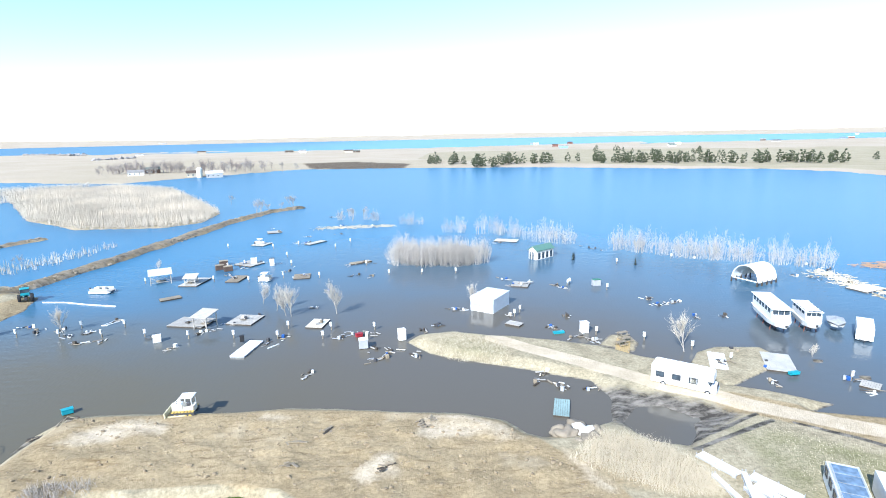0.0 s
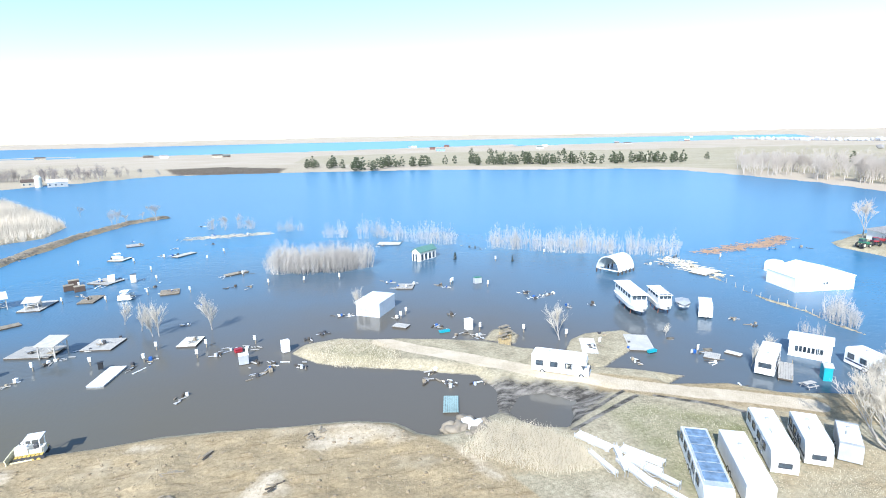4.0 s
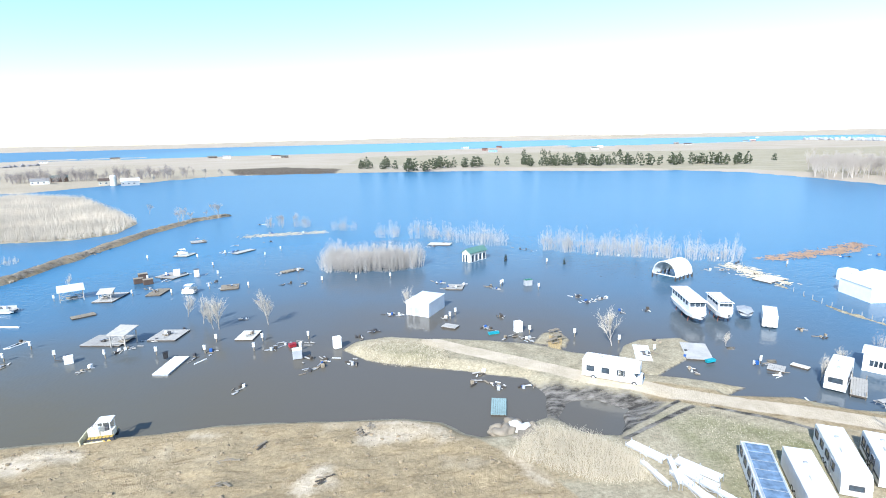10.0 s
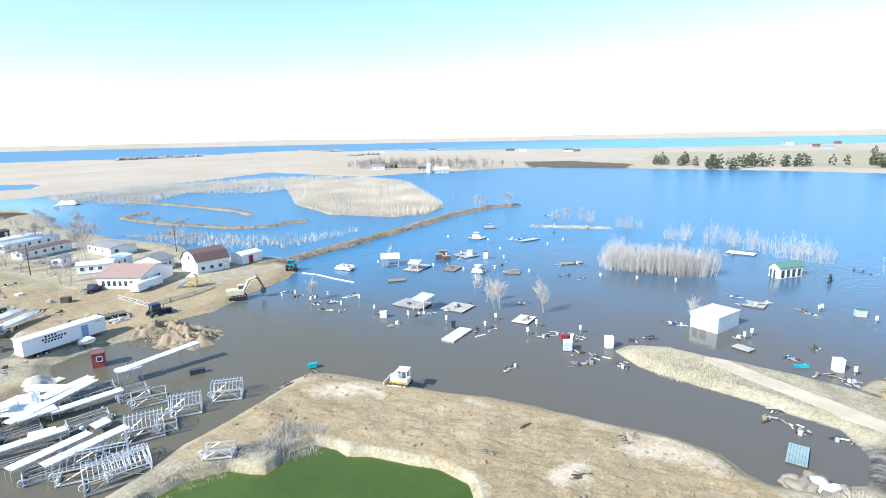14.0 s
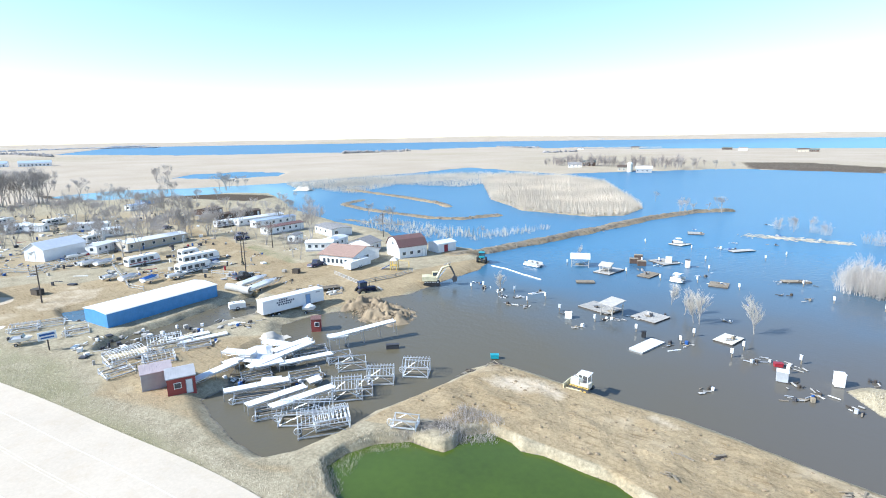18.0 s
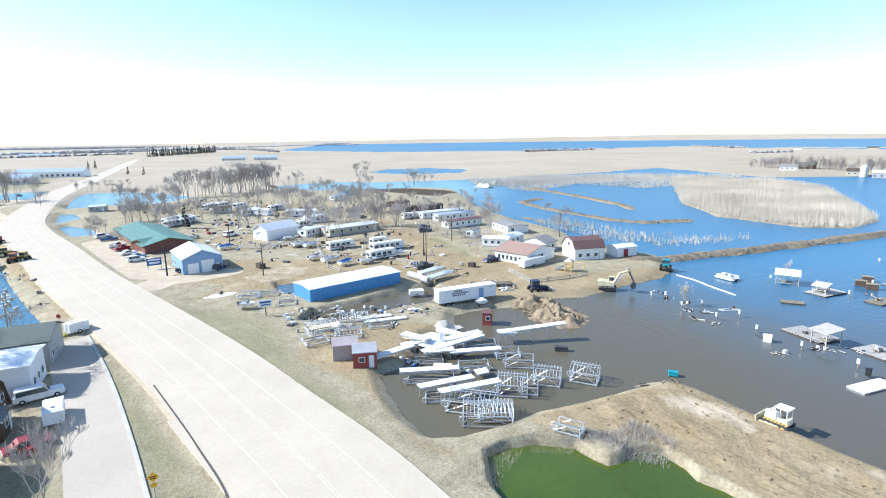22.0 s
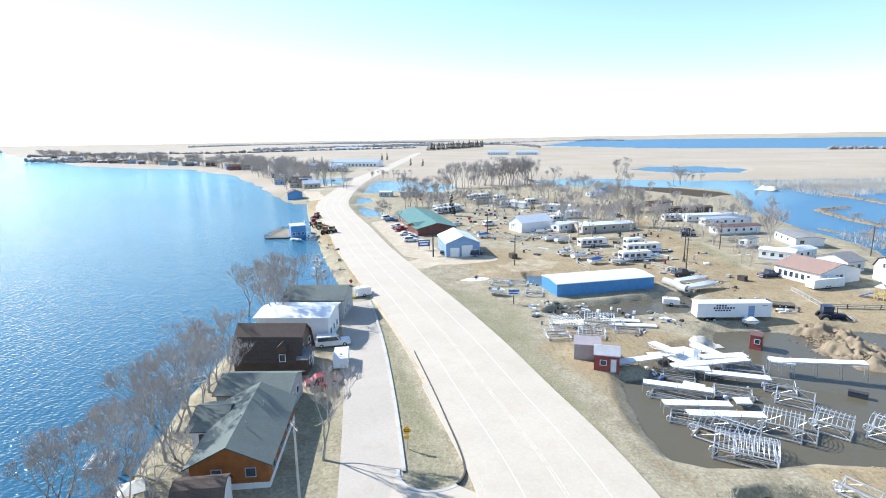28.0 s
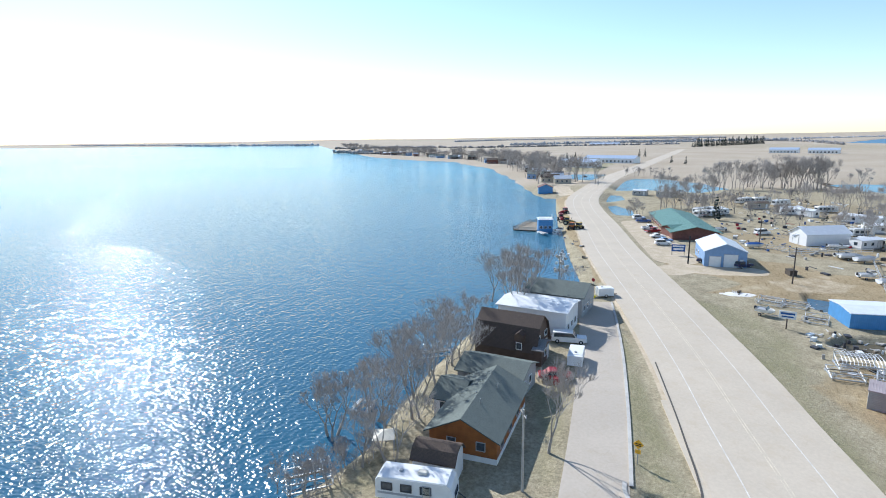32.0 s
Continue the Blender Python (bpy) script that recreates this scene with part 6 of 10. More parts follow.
def mound(line, half, h, mat, name, label, seed, lumps=0.5, z=0.0, fine=0.6):
    """A heap along a line: a noisy ridge that runs out at its rim."""
    cx, cy = sum(p[0] for p in line) / len(line), sum(p[1] for p in line) / len(line)
    xs = np.arange(min(p[0] for p in line) - half, max(p[0] for p in line) + half + fine, fine)
    ys = np.arange(min(p[1] for p in line) - half, max(p[1] for p in line) + half + fine, fine)
    X, Y = np.meshgrid(xs, ys, indexing="ij")
    d = line_distance(X, Y, line) if len(line) > 1 else np.hypot(X - cx, Y - cy)
    d = d + 0.3 * half * waves(X, Y, half * 0.9, seed)
    Z = h * step(d, half, half * 0.1) * (1 + lumps * waves(X, Y, 1.7, seed + 1, 4)) - 0.15
    n, m2 = X.shape
    keep = Z > -0.12
    mb, idx = MB(), {}
    for i in range(n - 1):
        for j in range(m2 - 1):
            q = [(i, j), (i + 1, j), (i + 1, j + 1), (i, j + 1)]
            if any(keep[k] for k in q):
                for k in q:
                    if k not in idx:
                        idx[k] = len(mb.v)
                        mb.v.append((X[k] - cx, Y[k] - cy, Z[k]))
                mb.f.append(tuple(idx[k] for k in q))
    ob = new(name, mb.mesh(name, mat, True))
    ob.location = (cx, cy, z)
    return tagged(ob, label, name.replace("_", " "))


mound([(-88.4, 67.9), (-82.0, 68.0), (-77.0, 67.2)], 5.8, 1.25, EARTH, "earth_berm", "long lumpy heap of dug pale earth in the flood", 31, 1.2, fine=0.25)
mound([(-85.14, 44.12), (-85.06, 45.44)], 2.8, 1.5, SAND, "sand_cone", "pale cone of sand beside the flooded yard", 33, 0.1, 0.25, 0.3)
mound([(-127.05, 7.14), (-127.74, 12.04)], 2.6, 0.12, SNOWY, "gravel_patch", "thin white gravel patch on the yard", 35, 0.3, 1.02, 0.4)
mound([(-157.71, 27.62), (-159.76, 32.29)], 2.0, 0.12, SNOWY, "gravel_patch", "thin white gravel patch on the yard", 36, 0.3, 1.02, 0.4)
mound([(-330.4, 206.6), (-327.8, 209.7)], 4.5, 2.6, SAND, "sand_cone", "tall pale sand pile by the marsh", 37, 0.15, 0.4, 1.2)

# machines
tractor(-94.19, 73.70, 0.0, 1.25, NAVY, "dark blue tractor with a log grapple at the water's edge", True, 1.15)
tractor(*(-94.07, 115.87), 0.1, 2.2, TEAL, "turquoise tractor standing in shallow water", False, 1.1)


def excavator(x, y, z, turn):
    e = thing("excavator", x, y, z, turn, "faded yellow excavator with its boom lowered at the water", "excavator")
    for s in (-1, 1):
        tk = part("track", MB().prism([(-2.0, 0.35), (-1.7, 0), (1.7, 0), (2.0, 0.35), (1.7, 0.85), (-1.7, 0.85)], s * 1.15 - 0.3, s * 1.15 + 0.3, "y"), TYRE, e)
        for i in range(6):
            part("track_shoe", MB().box((-1.5 + i * 0.6, s * 1.15, 0.88), (0.4, 0.64, 0.06)), GALV, tk)
    part("turntable", MB().tube([(0, 0, 0.8), (0, 0, 1.15)], 0.8, 12), DARK, e)
    part("house", MB().prism([(-2.3, 1.15), (1.4, 1.15), (1.4, 1.9), (-1.0, 2.3), (-2.3, 2.2)], -1.3, 1.3, "y"), PALE_YELLOW, e)
    cab = part("cab", MB().box((0.9, 0.75, 2.25), (1.5, 1.0, 1.7), bev=0.1), PALE_YELLOW, e)
    part("window", MB().box((0.95, 0.75, 2.5), (1.54, 0.8, 0.8)).box((0.9, 0.75, 2.5), (1.2, 1.04, 0.8)), GLASS, cab)
    bm2 = part("boom", MB().tube([(1.2, -0.3, 1.6), (2.6, -0.3, 4.2), (4.6, -0.3, 4.9)], 0.32, 4, 0.24), PALE_YELLOW, e)
    part("stick", MB().tube([(4.3, -0.3, 5.1), (5.6, -0.3, 2.4)], 0.24, 4, 0.18), DARK, bm2)
    part("bucket", MB().prism([(5.4, 2.4), (6.2, 1.9), (6.0, 0.9), (5.2, 0.8), (4.9, 1.5)], -0.85, 0.25, "y"), DARK, bm2)
    part("ram", MB().tube([(1.5, -0.3, 1.5), (3.4, -0.3, 3.9)], 0.09, 6).tube([(2.8, -0.3, 4.8), (4.6, -0.3, 5.5)], 0.08, 6), CHROME, bm2)
    return e


excavator(*(-88.57, 89.89), 0.15, 0.75)


def bulldozer(x, y, z, turn):
    e = thing("bulldozer", x, y, z, turn, "pale weathered bulldozer with a roll cage on the dirt bank", "bulldozer")
    for s in (-1, 1):
        tk = part("track", MB().prism([(-1.5, 0.4), (-1.25, 0.02), (1.2, 0.02), (1.5, 0.35), (1.3, 0.72), (-1.3, 0.78)], s * 0.85 - 0.22, s * 0.85 + 0.22, "y"), DARK, e)
        for i in range(7):
            part("track_shoe", MB().box((-1.2 + i * 0.4, s * 0.85, 0.8), (0.28, 0.48, 0.06)), YELLOW, tk)
        for i in range(4):
            part("roller", MB().wheel((-0.9 + i * 0.6, s * 1.08, 0.3), 0.2, 0.06), YELLOW, tk)
    part("body", MB().prism([(-1.3, 0.6), (1.4, 0.6), (1.4, 1.35), (0.2, 1.5), (-0.3, 1.2), (-1.3, 1.35)], -0.55, 0.55, "y"), CREAM, e)
    part("hood", MB().box((0.85, 0, 1.45), (1.2, 0.85, 0.35), bev=0.1), WHITE, e)
    part("seat", MB().box((-0.55, 0, 1.4), (0.5, 0.6, 0.6), bev=0.1), DARK, e)
    cage = part("roll_cage", MB().tube([(-1.1, -0.7, 0.9), (-1.1, -0.7, 2.5)], 0.06, 5).tube([(-1.1, 0.7, 0.9), (-1.1, 0.7, 2.5)], 0.06, 5).tube([(0.2, -0.7, 1.0), (0.2, -0.7, 2.5)], 0.06, 5).tube([(0.2, 0.7, 1.0), (0.2, 0.7, 2.5)], 0.06, 5).tube([(0.2, -0.7, 2.4), (1.35, -0.6, 1.5)], 0.05, 5).tube([(0.2, 0.7, 2.4), (1.35, 0.6, 1.5)], 0.05, 5), WHITE, e)
    part("canopy", MB().box((-0.45, 0, 2.55), (1.7, 1.6, 0.1), bev=0.03), WHITE, cage)
    part("blade", MB().prism([(1.95, 0.05), (2.1, 0.05), (2.0, 0.5), (2.12, 0.95), (1.98, 0.95), (1.88, 0.5)], -1.5, 1.5, "y"), PALE_YELLOW, e)
    part("push_arm", MB().tube([(-0.3, -1.15, 0.4), (1.95, -1.15, 0.35)], 0.08, 5).tube([(-0.3, 1.15, 0.4), (1.95, 1.15, 0.35)], 0.08, 5), PALE_YELLOW, e)
    part("exhaust", MB().tube([(0.9, 0.2, 1.6), (0.9, 0.2, 2.2)], 0.05, 6), DARK, e)
    return e


bd = (-33.39, 62.81)
bulldozer(*bd, gz(*bd), math.pi + 0.1)

# boats, trailers, pipes and posts about the yard
motor_boat((-92.48, 56.27), (-90.58, 57.97), 0.3, "white speed boat with a cover on a trailer in the yard", WHITE)
motor_boat((-113.03, 12.23), (-111.85, 15.17), 1.0, "white motor boat on a trailer on the grass", None)
pontoon_boat((-97.50, 66.56), (-96.62, 69.83), 0.0, "aluminium pontoon boat beached at the flood's edge", False, ALU)
rv("box_trailer", (-106.32, 47.75), (-105.33, 50.86), 0.1, "small white camper trailer standing in a puddle", h=1.5, wide=1.9, windows=False)
motor_boat((-116.73, 56.02), (-119.95, 64.83), 1.0, "white pontoon boat stored on a trailer", WHITE)
motor_boat((-111.34, 55.42), (-115.12, 64.91), 1.0, "white covered boat stored on a trailer", WHITE)
motor_boat((-138.45, 47.73), (-139.28, 53.34), 1.0, "small white boat on a trailer", None)
motor_boat((-168.76, 40.44), (-172.06, 45.86), 1.0, "dark aluminium boat on a trailer", GREY)
for i, (cx0, cy0) in enumerate([(-119.34, 53.51), (-116.87, 54.14), (-114.07, 54.43)]):
    e = thing("culvert_pipe", cx0, cy0, 1.0, 0.4, "short concrete culvert pipe lying on its side", "culvert pipe", "culvert pipes")
    rim = [(0.0, 0.85 * math.cos(a), 0.85 + 0.85 * math.sin(a)) for a in np.linspace(0, math.tau, 17)[:-1]]
    inn = [(0.0, 0.65 * math.cos(a), 0.85 + 0.65 * math.sin(a)) for a in np.linspace(0, math.tau, 17)[:-1]]
    sh = lambda pts: [(2.4, y, z) for _, y, z in pts]
    vs = rim + inn + sh(rim) + sh(inn)
    fs = []
    for k in range(16):
        k2 = (k + 1) % 16
        fs += [(k, k2, 16 + k2, 16 + k), (k, 32 + k, 32 + k2, k2), (16 + k, 16 + k2, 48 + k2, 48 + k), (32 + k, 48 + k, 48 + k2, 32 + k2)]
    part("shell", MB().add(vs, fs), CONCRETE, e)
car("pickup", (-125.11, 58.76), (-126.34, 63.92), 1.0, plain("charcoal_paint", (0.05, 0.055, 0.06), 0.3), "charcoal pickup truck parked on the dirt yard")
car("suv", (-130.04, 88.82), (-131.34, 94.80), 1.0, plain("silver_paint", (0.45, 0.46, 0.48), 0.3, 0.4), "silver estate car parked by the white house")
car("pickup", (-121.98, 78.11), (-123.64, 83.96), 1.0, NAVY, "dark blue pickup parked by the white house")
car("suv", (-176.99, 84.39), (-176.74, 88.73), 1.0, NAVY, "dark blue car parked in the trailer park")
bx = (-120.86, 72.70)
crate(*bx, 1.0, (1.8, 1.3, 1.2), 0.5, DARK_WOOD, "dark burn bin on the dirt yard", "bin")
bx = (-149.58, 22.99)
crate(*bx, 1.0, (2.6, 1.6, 1.3), 0.3, DARK_WOOD, "dark steel bin on the dirt yard", "bin")
# timber trailer
lt = (-101.51, 69.63)
e = thing("timber_pile", lt[0], lt[1], 1.0, 1.2, "low trailer loaded with old timbers and tyres", "timber")
for i in range(7):
    part("timber", MB().box((0, -1.0 + i * 0.33, 0.55 + 0.05 * (i % 3)), (4.2 - 0.2 * (i % 3), 0.26, 0.2)), WOOD, e)
part("bed", MB().box((0, 0, 0.38), (4.6, 2.2, 0.12)), DARK_WOOD, e)
wheels(e, [(-0.6, -1.15), (-0.6, 1.15), (0.4, -1.15), (0.4, 1.15)], 0.34, 0.22)


def rail_fence(pts, z, label, h=1.1, gap=2.4, mat=WOOD, rails=3):
    L = [Vector(p) for p in pts]
    e = thing("rail_fence", L[0].x, L[0].y, z, 0, label, "fence")
    for a, b in zip(L, L[1:]):
        n = max(1, int((b - a).length / gap))
        for i in range(n + 1):
            p = a + (b - a) * (i / n) - L[0]
            part("post", MB().box((p.x, p.y, h / 2 - 0.1), (0.12, 0.12, h + 0.2)), mat, e)
        ang = math.atan2((b - a).y, (b - a).x)
        mid = (a + b) / 2 - L[0]
        for k in range(rails):
            part("rail", MB().box((mid.x, mid.y, h * (k + 0.6) / rails), ((b - a).length, 0.05, 0.14), ang), mat, e)
    return e


rail_fence([(-112.56, 78.74), (-99.73, 76.60), (-99.03, 80.94), (-98.09, 86.84), (-98.60, 93.02), (-114.89, 80.50)][:5], 0.9, "weathered wooden rail fence round the play ground", mat=GREY_WOOD)
# play ground
pl = (-103.87, 91.57)
e = thing("play_set", pl[0], pl[1], 1.0, 0.5, "play set with a blue slide and yellow climbing tower", "play set")
for x in (-0.8, 0.8):
    for y in (-0.8, 0.8):
        part("post", MB().box((x, y, 1.4), (0.14, 0.14, 2.9)), YELLOW, e)
part("platform", MB().box((0, 0, 1.4), (1.8, 1.8, 0.12), bev=0.03), YELLOW, e)
part("roof", MB().add([(-1.1, -1.1, 2.8), (1.1, -1.1, 2.8), (1.1, 1.1, 2.8), (-1.1, 1.1, 2.8), (0, 0, 3.6)], [(0, 1, 4), (1, 2, 4), (2, 3, 4), (3, 0, 4), (3, 2, 1, 0)]), CREAM, e)
for y in (-0.5, 0.6):
    part("slide", MB().prism([(-0.9, 1.45), (-3.6, 0.1), (-3.6, 0.2), (-0.9, 1.6)], y - 0.3, y + 0.3, "y"), BLUE_PAINT, e)
part("swing_frame", MB().tube([(0.9, 0, 2.6), (4.0, 0, 2.6)], 0.07, 6).tube([(4.0, -1, 0), (4.0, 0, 2.6)], 0.06, 6).tube([(4.0, 1, 0), (4.0, 0, 2.6)], 0.06, 6), YELLOW, e)

# ---- homes of the trailer park ----
building("house", (-114.43, 86.22), (-118.80, 98.98), 11.0, 2.9, G1, WHITE_SIDING, SHINGLE_TAN, "white gabled house with a faded red-tan shingle roof", rise=1.7, ridge="y", over=0.4, category="house", windows=win_row("l", 0.6, 7, 1.4, 0.8, 0.8, 2.0) + [("f", 5, 6.2, 1.4, 2.2), ("f", 6.5, 7.7, 1.4, 2.2)])
rv("box_trailer", (-111.90, 83.40), (-113.56, 91.50), 1.0, "white enclosed cargo trailer parked beside the house", h=2.3, wide=2.2)
building("barn", (-112.48, 101.22), (-110.00, 109.79), 8.5, 3.4, G1, WHITE_SIDING, SHINGLE_MAROON, "white barn with a maroon gambrel roof", rise=2.6, over=0.3, category="barn", gambrel=True, windows=[("l", 3.5, 4.6, 3.6, 4.6)] + win_row("f", 1, 3, 2.4, 1.0, 1.0, 1.9), doors=[("f", 7.4, 8.4, 0, 2.1)])
building("house", (-125.55, 101.22), (-127.37, 106.91), 8, 2.8, G1, WHITE_SIDING, SHINGLE_GREY, "white house with a grey roof behind the barn", rise=1.4, over=0.4, category="house", windows=win_row("f", 1, 2, 2.5, 1.0, 1.0, 2.0))
building("shop", (-109.56, 114.35), (-108.61, 121.10), 5, 2.6, G1, WHITE_METAL, LIGHT_ROOF, "low white shop with a red door near the causeway", rise=0.6, over=0.2, category="shop", doors=[("f", 2.2, 3.6, 0, 2.2)], trim=RED_PAINT)
building("park_shop", (-195.89, 28.51), (-189.50, 32.06), 14.0, 3.6, G1, WHITE_METAL, LIGHT_ROOF, "white metal shop with a pale gabled roof in the park", rise=1.9, ridge="y", over=0.4, category="shop", doors=[("f", 1.5, 4.0, 0, 2.8)])
building("shop_lean_to", (-190.63, 32.45), (-201.74, 45.34), 4.5, 2.4, G1, GREY_SIDING, BLUE_ROOF, "grey lean-to with a blue-grey metal roof beside the shop", rise=0.8, over=0.4, category="shop", windows=win_row("f", 1, 3, 3.0, 1.2, 1.0, 2.0))
HOMES = [
    (((-186.12, 53.13), (-191.07, 73.08)), 6.5, TAN_SIDING, LIGHT_ROOF, "long tan cabin with a pale metal roof and porch posts", 5),
    (((-247.0, 105.0), (-251.9, 114.4)), 7.0, BROWN_SIDING, SHINGLE_BROWN, "brown cabin with a dark roof", 2),
    (((-228.5, 102.3), (-229.5, 121.9)), 4.6, BROWN_SIDING, SHINGLE_BROWN, "brown mobile home with a dark brown roof", 5),
    (((-206.59, 99.87), (-208.48, 121.15)), 4.4, WHITE_SIDING, LIGHT_ROOF, "long white mobile home with a pale roof", 6),
    (((-196.70, 102.28), (-198.59, 120.98)), 4.4, WHITE_SIDING, BLUE_ROOF, "white mobile home with a blue-grey metal roof", 5),
    (((-178.20, 97.02), (-180.89, 113.49)), 4.4, WHITE_SIDING, SHINGLE_MAROON, "white mobile home with a maroon roof edge", 5),
    (((-170.44, 111.64), (-156.75, 109.38)), 8.0, WHITE_SIDING, SHINGLE_GREY, "white house with a low grey roof by the marsh", 3),
    (((-142.94, 89.80), (-136.97, 95.63)), 4.6, WHITE_SIDING, WHITE, "white mobile home with a white roof", 3),
    (((-138.27, 95.89), (-142.26, 105.50)), 4.6, WHITE_SIDING, WHITE, "white mobile home with a white roof", 3),
    (((-248.1, 51.1), (-240.82, 62.44)), 4.4, WHITE_SIDING, LIGHT_ROOF, "white mobile home with a rounded pale roof", 3),
    (((-265.0, 34.8), (-255.1, 44.3)), 3.4, WHITE_SIDING, LIGHT_ROOF, "white mobile home among bare trees", 3),
    (((-320.7, 101.5), (-325.6, 113.4)), 5, STEEL_BLUE, GREEN_ROOF, "small blue cabin with a green roof at the marsh", 2),
    (((-297.8, 88.7), (-302.3, 97.7)), 4, WHITE_SIDING, BLUE_ROOF, "small white cabin with a blue roof", 2),
    (((-319.5, -30.7), (-318.7, -23.4)), 6, GREY_SIDING, LIGHT_ROOF, "pale blue house among ponds", 2),
    (((-317.4, -18.1), (-314.2, -9.9)), 7, GREY_SIDING, SHINGLE_GREY, "grey house behind bare trees", 2),
    (((-156.42, 94.83), (-159.43, 99.40)), 3, WHITE_SIDING, SHINGLE_GREY, "small white garden shed", 1),
    (((-189.25, 45.44), (-193.41, 51.41)), 4, WHITE_SIDING, LIGHT_ROOF, "white cabin with a pale roof", 2),
    (((-221.38, 53.78), (-222.06, 62.68)), 5, WHITE_SIDING, LIGHT_ROOF, "white cabin with a pale roof", 2),
    (((-259.8, 33.6), (-264.1, 42.5)), 4, WHITE_SIDING, LIGHT_ROOF, "white mobile home near the tall trees", 3),
    (((-275.9, 23.1), (-279.6, 31.7)), 4, TAN_SIDING, SHINGLE_BROWN, "tan cabin with a brown roof among trees", 2),
]
for (q0, q1), dp, wl_, rf, lb, n in HOMES:
    mobile_home(q0, q1, G1, wl_, rf, lb, dp, n=n)
CAMPERS = [
    (((-142.10, 51.74), (-143.39, 60.68)), NAVY), (((-152.63, 56.77), (-154.01, 67.70)), GREY), (((-161.45, 59.94), (-161.97, 63.66)), None), (((-161.91, 45.86), (-163.72, 54.71)), RED_PAINT),
    (((-210.36, 92.54), (-210.86, 100.97)), NAVY), (((-245.96, 7.55), (-254.9, 14.6)), NAVY), (((-212.56, 48.41), (-214.81, 54.66)), GREY), (((-242.17, 2.93), (-248.37, 7.97)), RED_PAINT),
    (((-294.9, 20.9), (-303.6, 26.7)), None), (((-291.5, 35.5), (-297.3, 42.1)), GREY), (((-255.0, 8.5), (-258.6, 13.6)), NAVY), (((-195.81, 45.88), (-194.99, 54.74)), RED_PAINT),
    (((-250.5, 2.4), (-259.8, 9.4)), NAVY), (((-301.4, 27.8), (-306.1, 35.3)), None), (((-272.3, 48.7), (-276.0, 56.7)), GREY),
]
for (q0, q1), st in CAMPERS:
    L = along(q0, q1)[1]
    if L < 4.5:
        q1 = (q0[0] + (q1[0] - q0[0]) / L * 5.5, q0[1] + (q1[1] - q0[1]) / L * 5.5)
    rv("travel_trailer", q0, q1, G1, "white travel trailer parked in the trailer park", st)
CARS = [("pickup", ((-155.09, 3.77), (-154.87, 6.26)), NAVY, "dark pickup parked before the garage"), ("suv", ((-152.02, 12.36), (-151.85, 14.31)), NAVY, "dark blue car parked before the garage doors"),
        ("suv", ((-175.53, -9.15), (-177.07, -4.70)), WHITE, "white estate car parked at the restaurant"), ("car", ((-181.53, -8.47), (-183.26, -4.64)), STEEL_BLUE, "silver-blue car parked at the restaurant"),
        ("car", ((-188.30, -11.15), (-190.15, -7.21)), WHITE, "white car parked at the restaurant"), ("pickup", ((-196.65, -12.85), (-199.97, -9.23)), RED_PAINT, "red pickup parked at the restaurant"), ("pickup", ((-203.15, -14.95), (-205.31, -10.76)), WHITE, "white pickup parked at the restaurant"),
        ("pickup", ((-220.32, -18.45), (-221.36, -14.32)), BLUE_PAINT, "blue car parked beyond the restaurant"), ("suv", ((-226.82, -20.87), (-229.50, -16.26)), WHITE, "white car parked beyond the restaurant"),
        ("car", ((-433.3, -78.2), (-439.7, -76.8)), BLACK, "dark car driving on the far road"), ("car", ((-223.08, 77.55), (-225.90, 81.67)), NAVY, "dark car in the trailer park"), ("car", ((-183.62, 87.66), (-185.35, 93.11)), NAVY, "dark blue car in the trailer park"),
        ("van", ((-205.78, 21.15), (-208.15, 24.50)), WHITE, "white truck parked at the shop"), ("suv", ((-192.56, 36.70), (-194.56, 40.83)), CREAM, "pale camper van parked at the shop")]
for kind, (q0, q1), pt, lb in CARS:
    if kind == "suv" and pt is NAVY:
        q1 = (q0[0] - 3, q0[1] + 3)
    car(kind, q0, q1, gz(*q0) if lb.find("road") < 0 else 1.53, pt, lb)
for q in (((-142.00, 68.69)), (-131.09, 64.14), (-182.98, 19.20), (-157.20, 86.63), (-140.63, 22.09), (-143.51, 121.79)):
    q = q if isinstance(q[0], float) else q[0]
    pole(*q, gz(*q), 8.5, "dark wooden utility pole with a cross arm")
sn = (-106.73, 16.66)
e = thing("yard_sign", sn[0], sn[1], 1.0, 1.5, "white and blue yard sign on a wooden post", "sign")
part("post", MB().box((0, 0, 1.3), (0.2, 0.2, 3.0)), POLE_WOOD, e)
bd2 = part("board", MB().box((0, -0.15, 2.6), (2.6, 0.12, 1.4), bev=0.03), WHITE, e)
part("lettering_bar", MB().box((0, -0.22, 2.85), (2.1, 0.02, 0.35)).box((0, -0.22, 2.3), (1.8, 0.02, 0.25)), BLUE_PAINT, bd2)
for i, (jx, jy) in enumerate([(-93.79, 43.40), (-92.19, 44.27), (-93.58, 46.48), (-152.84, 45.85), (-145.31, 46.83), (-149.41, 41.60), (-160.03, 56.64), (-103.31, 28.00), (-101.23, 31.96), (-182.77, 74.35), (-202.38, 87.58), (-119.80, 66.75), (-100.77, 64.59), (-125.82, 22.83), (-123.09, 24.37), (-150.30, 77.73), (-138.62, 69.74), (-113.81, 86.19), (-191.71, 17.19), (-178.72, 20.48), (-214.69, 10.70), (-205.02, 15.14), (-200.04, 25.26), (-209.08, 28.62)]):
    junk(jx, jy, max(gz(jx, jy), 0.02), 100 + i, "scrap boards, frames and bins lying about the yard", n=6, spread=2.4, name="yard_scrap")
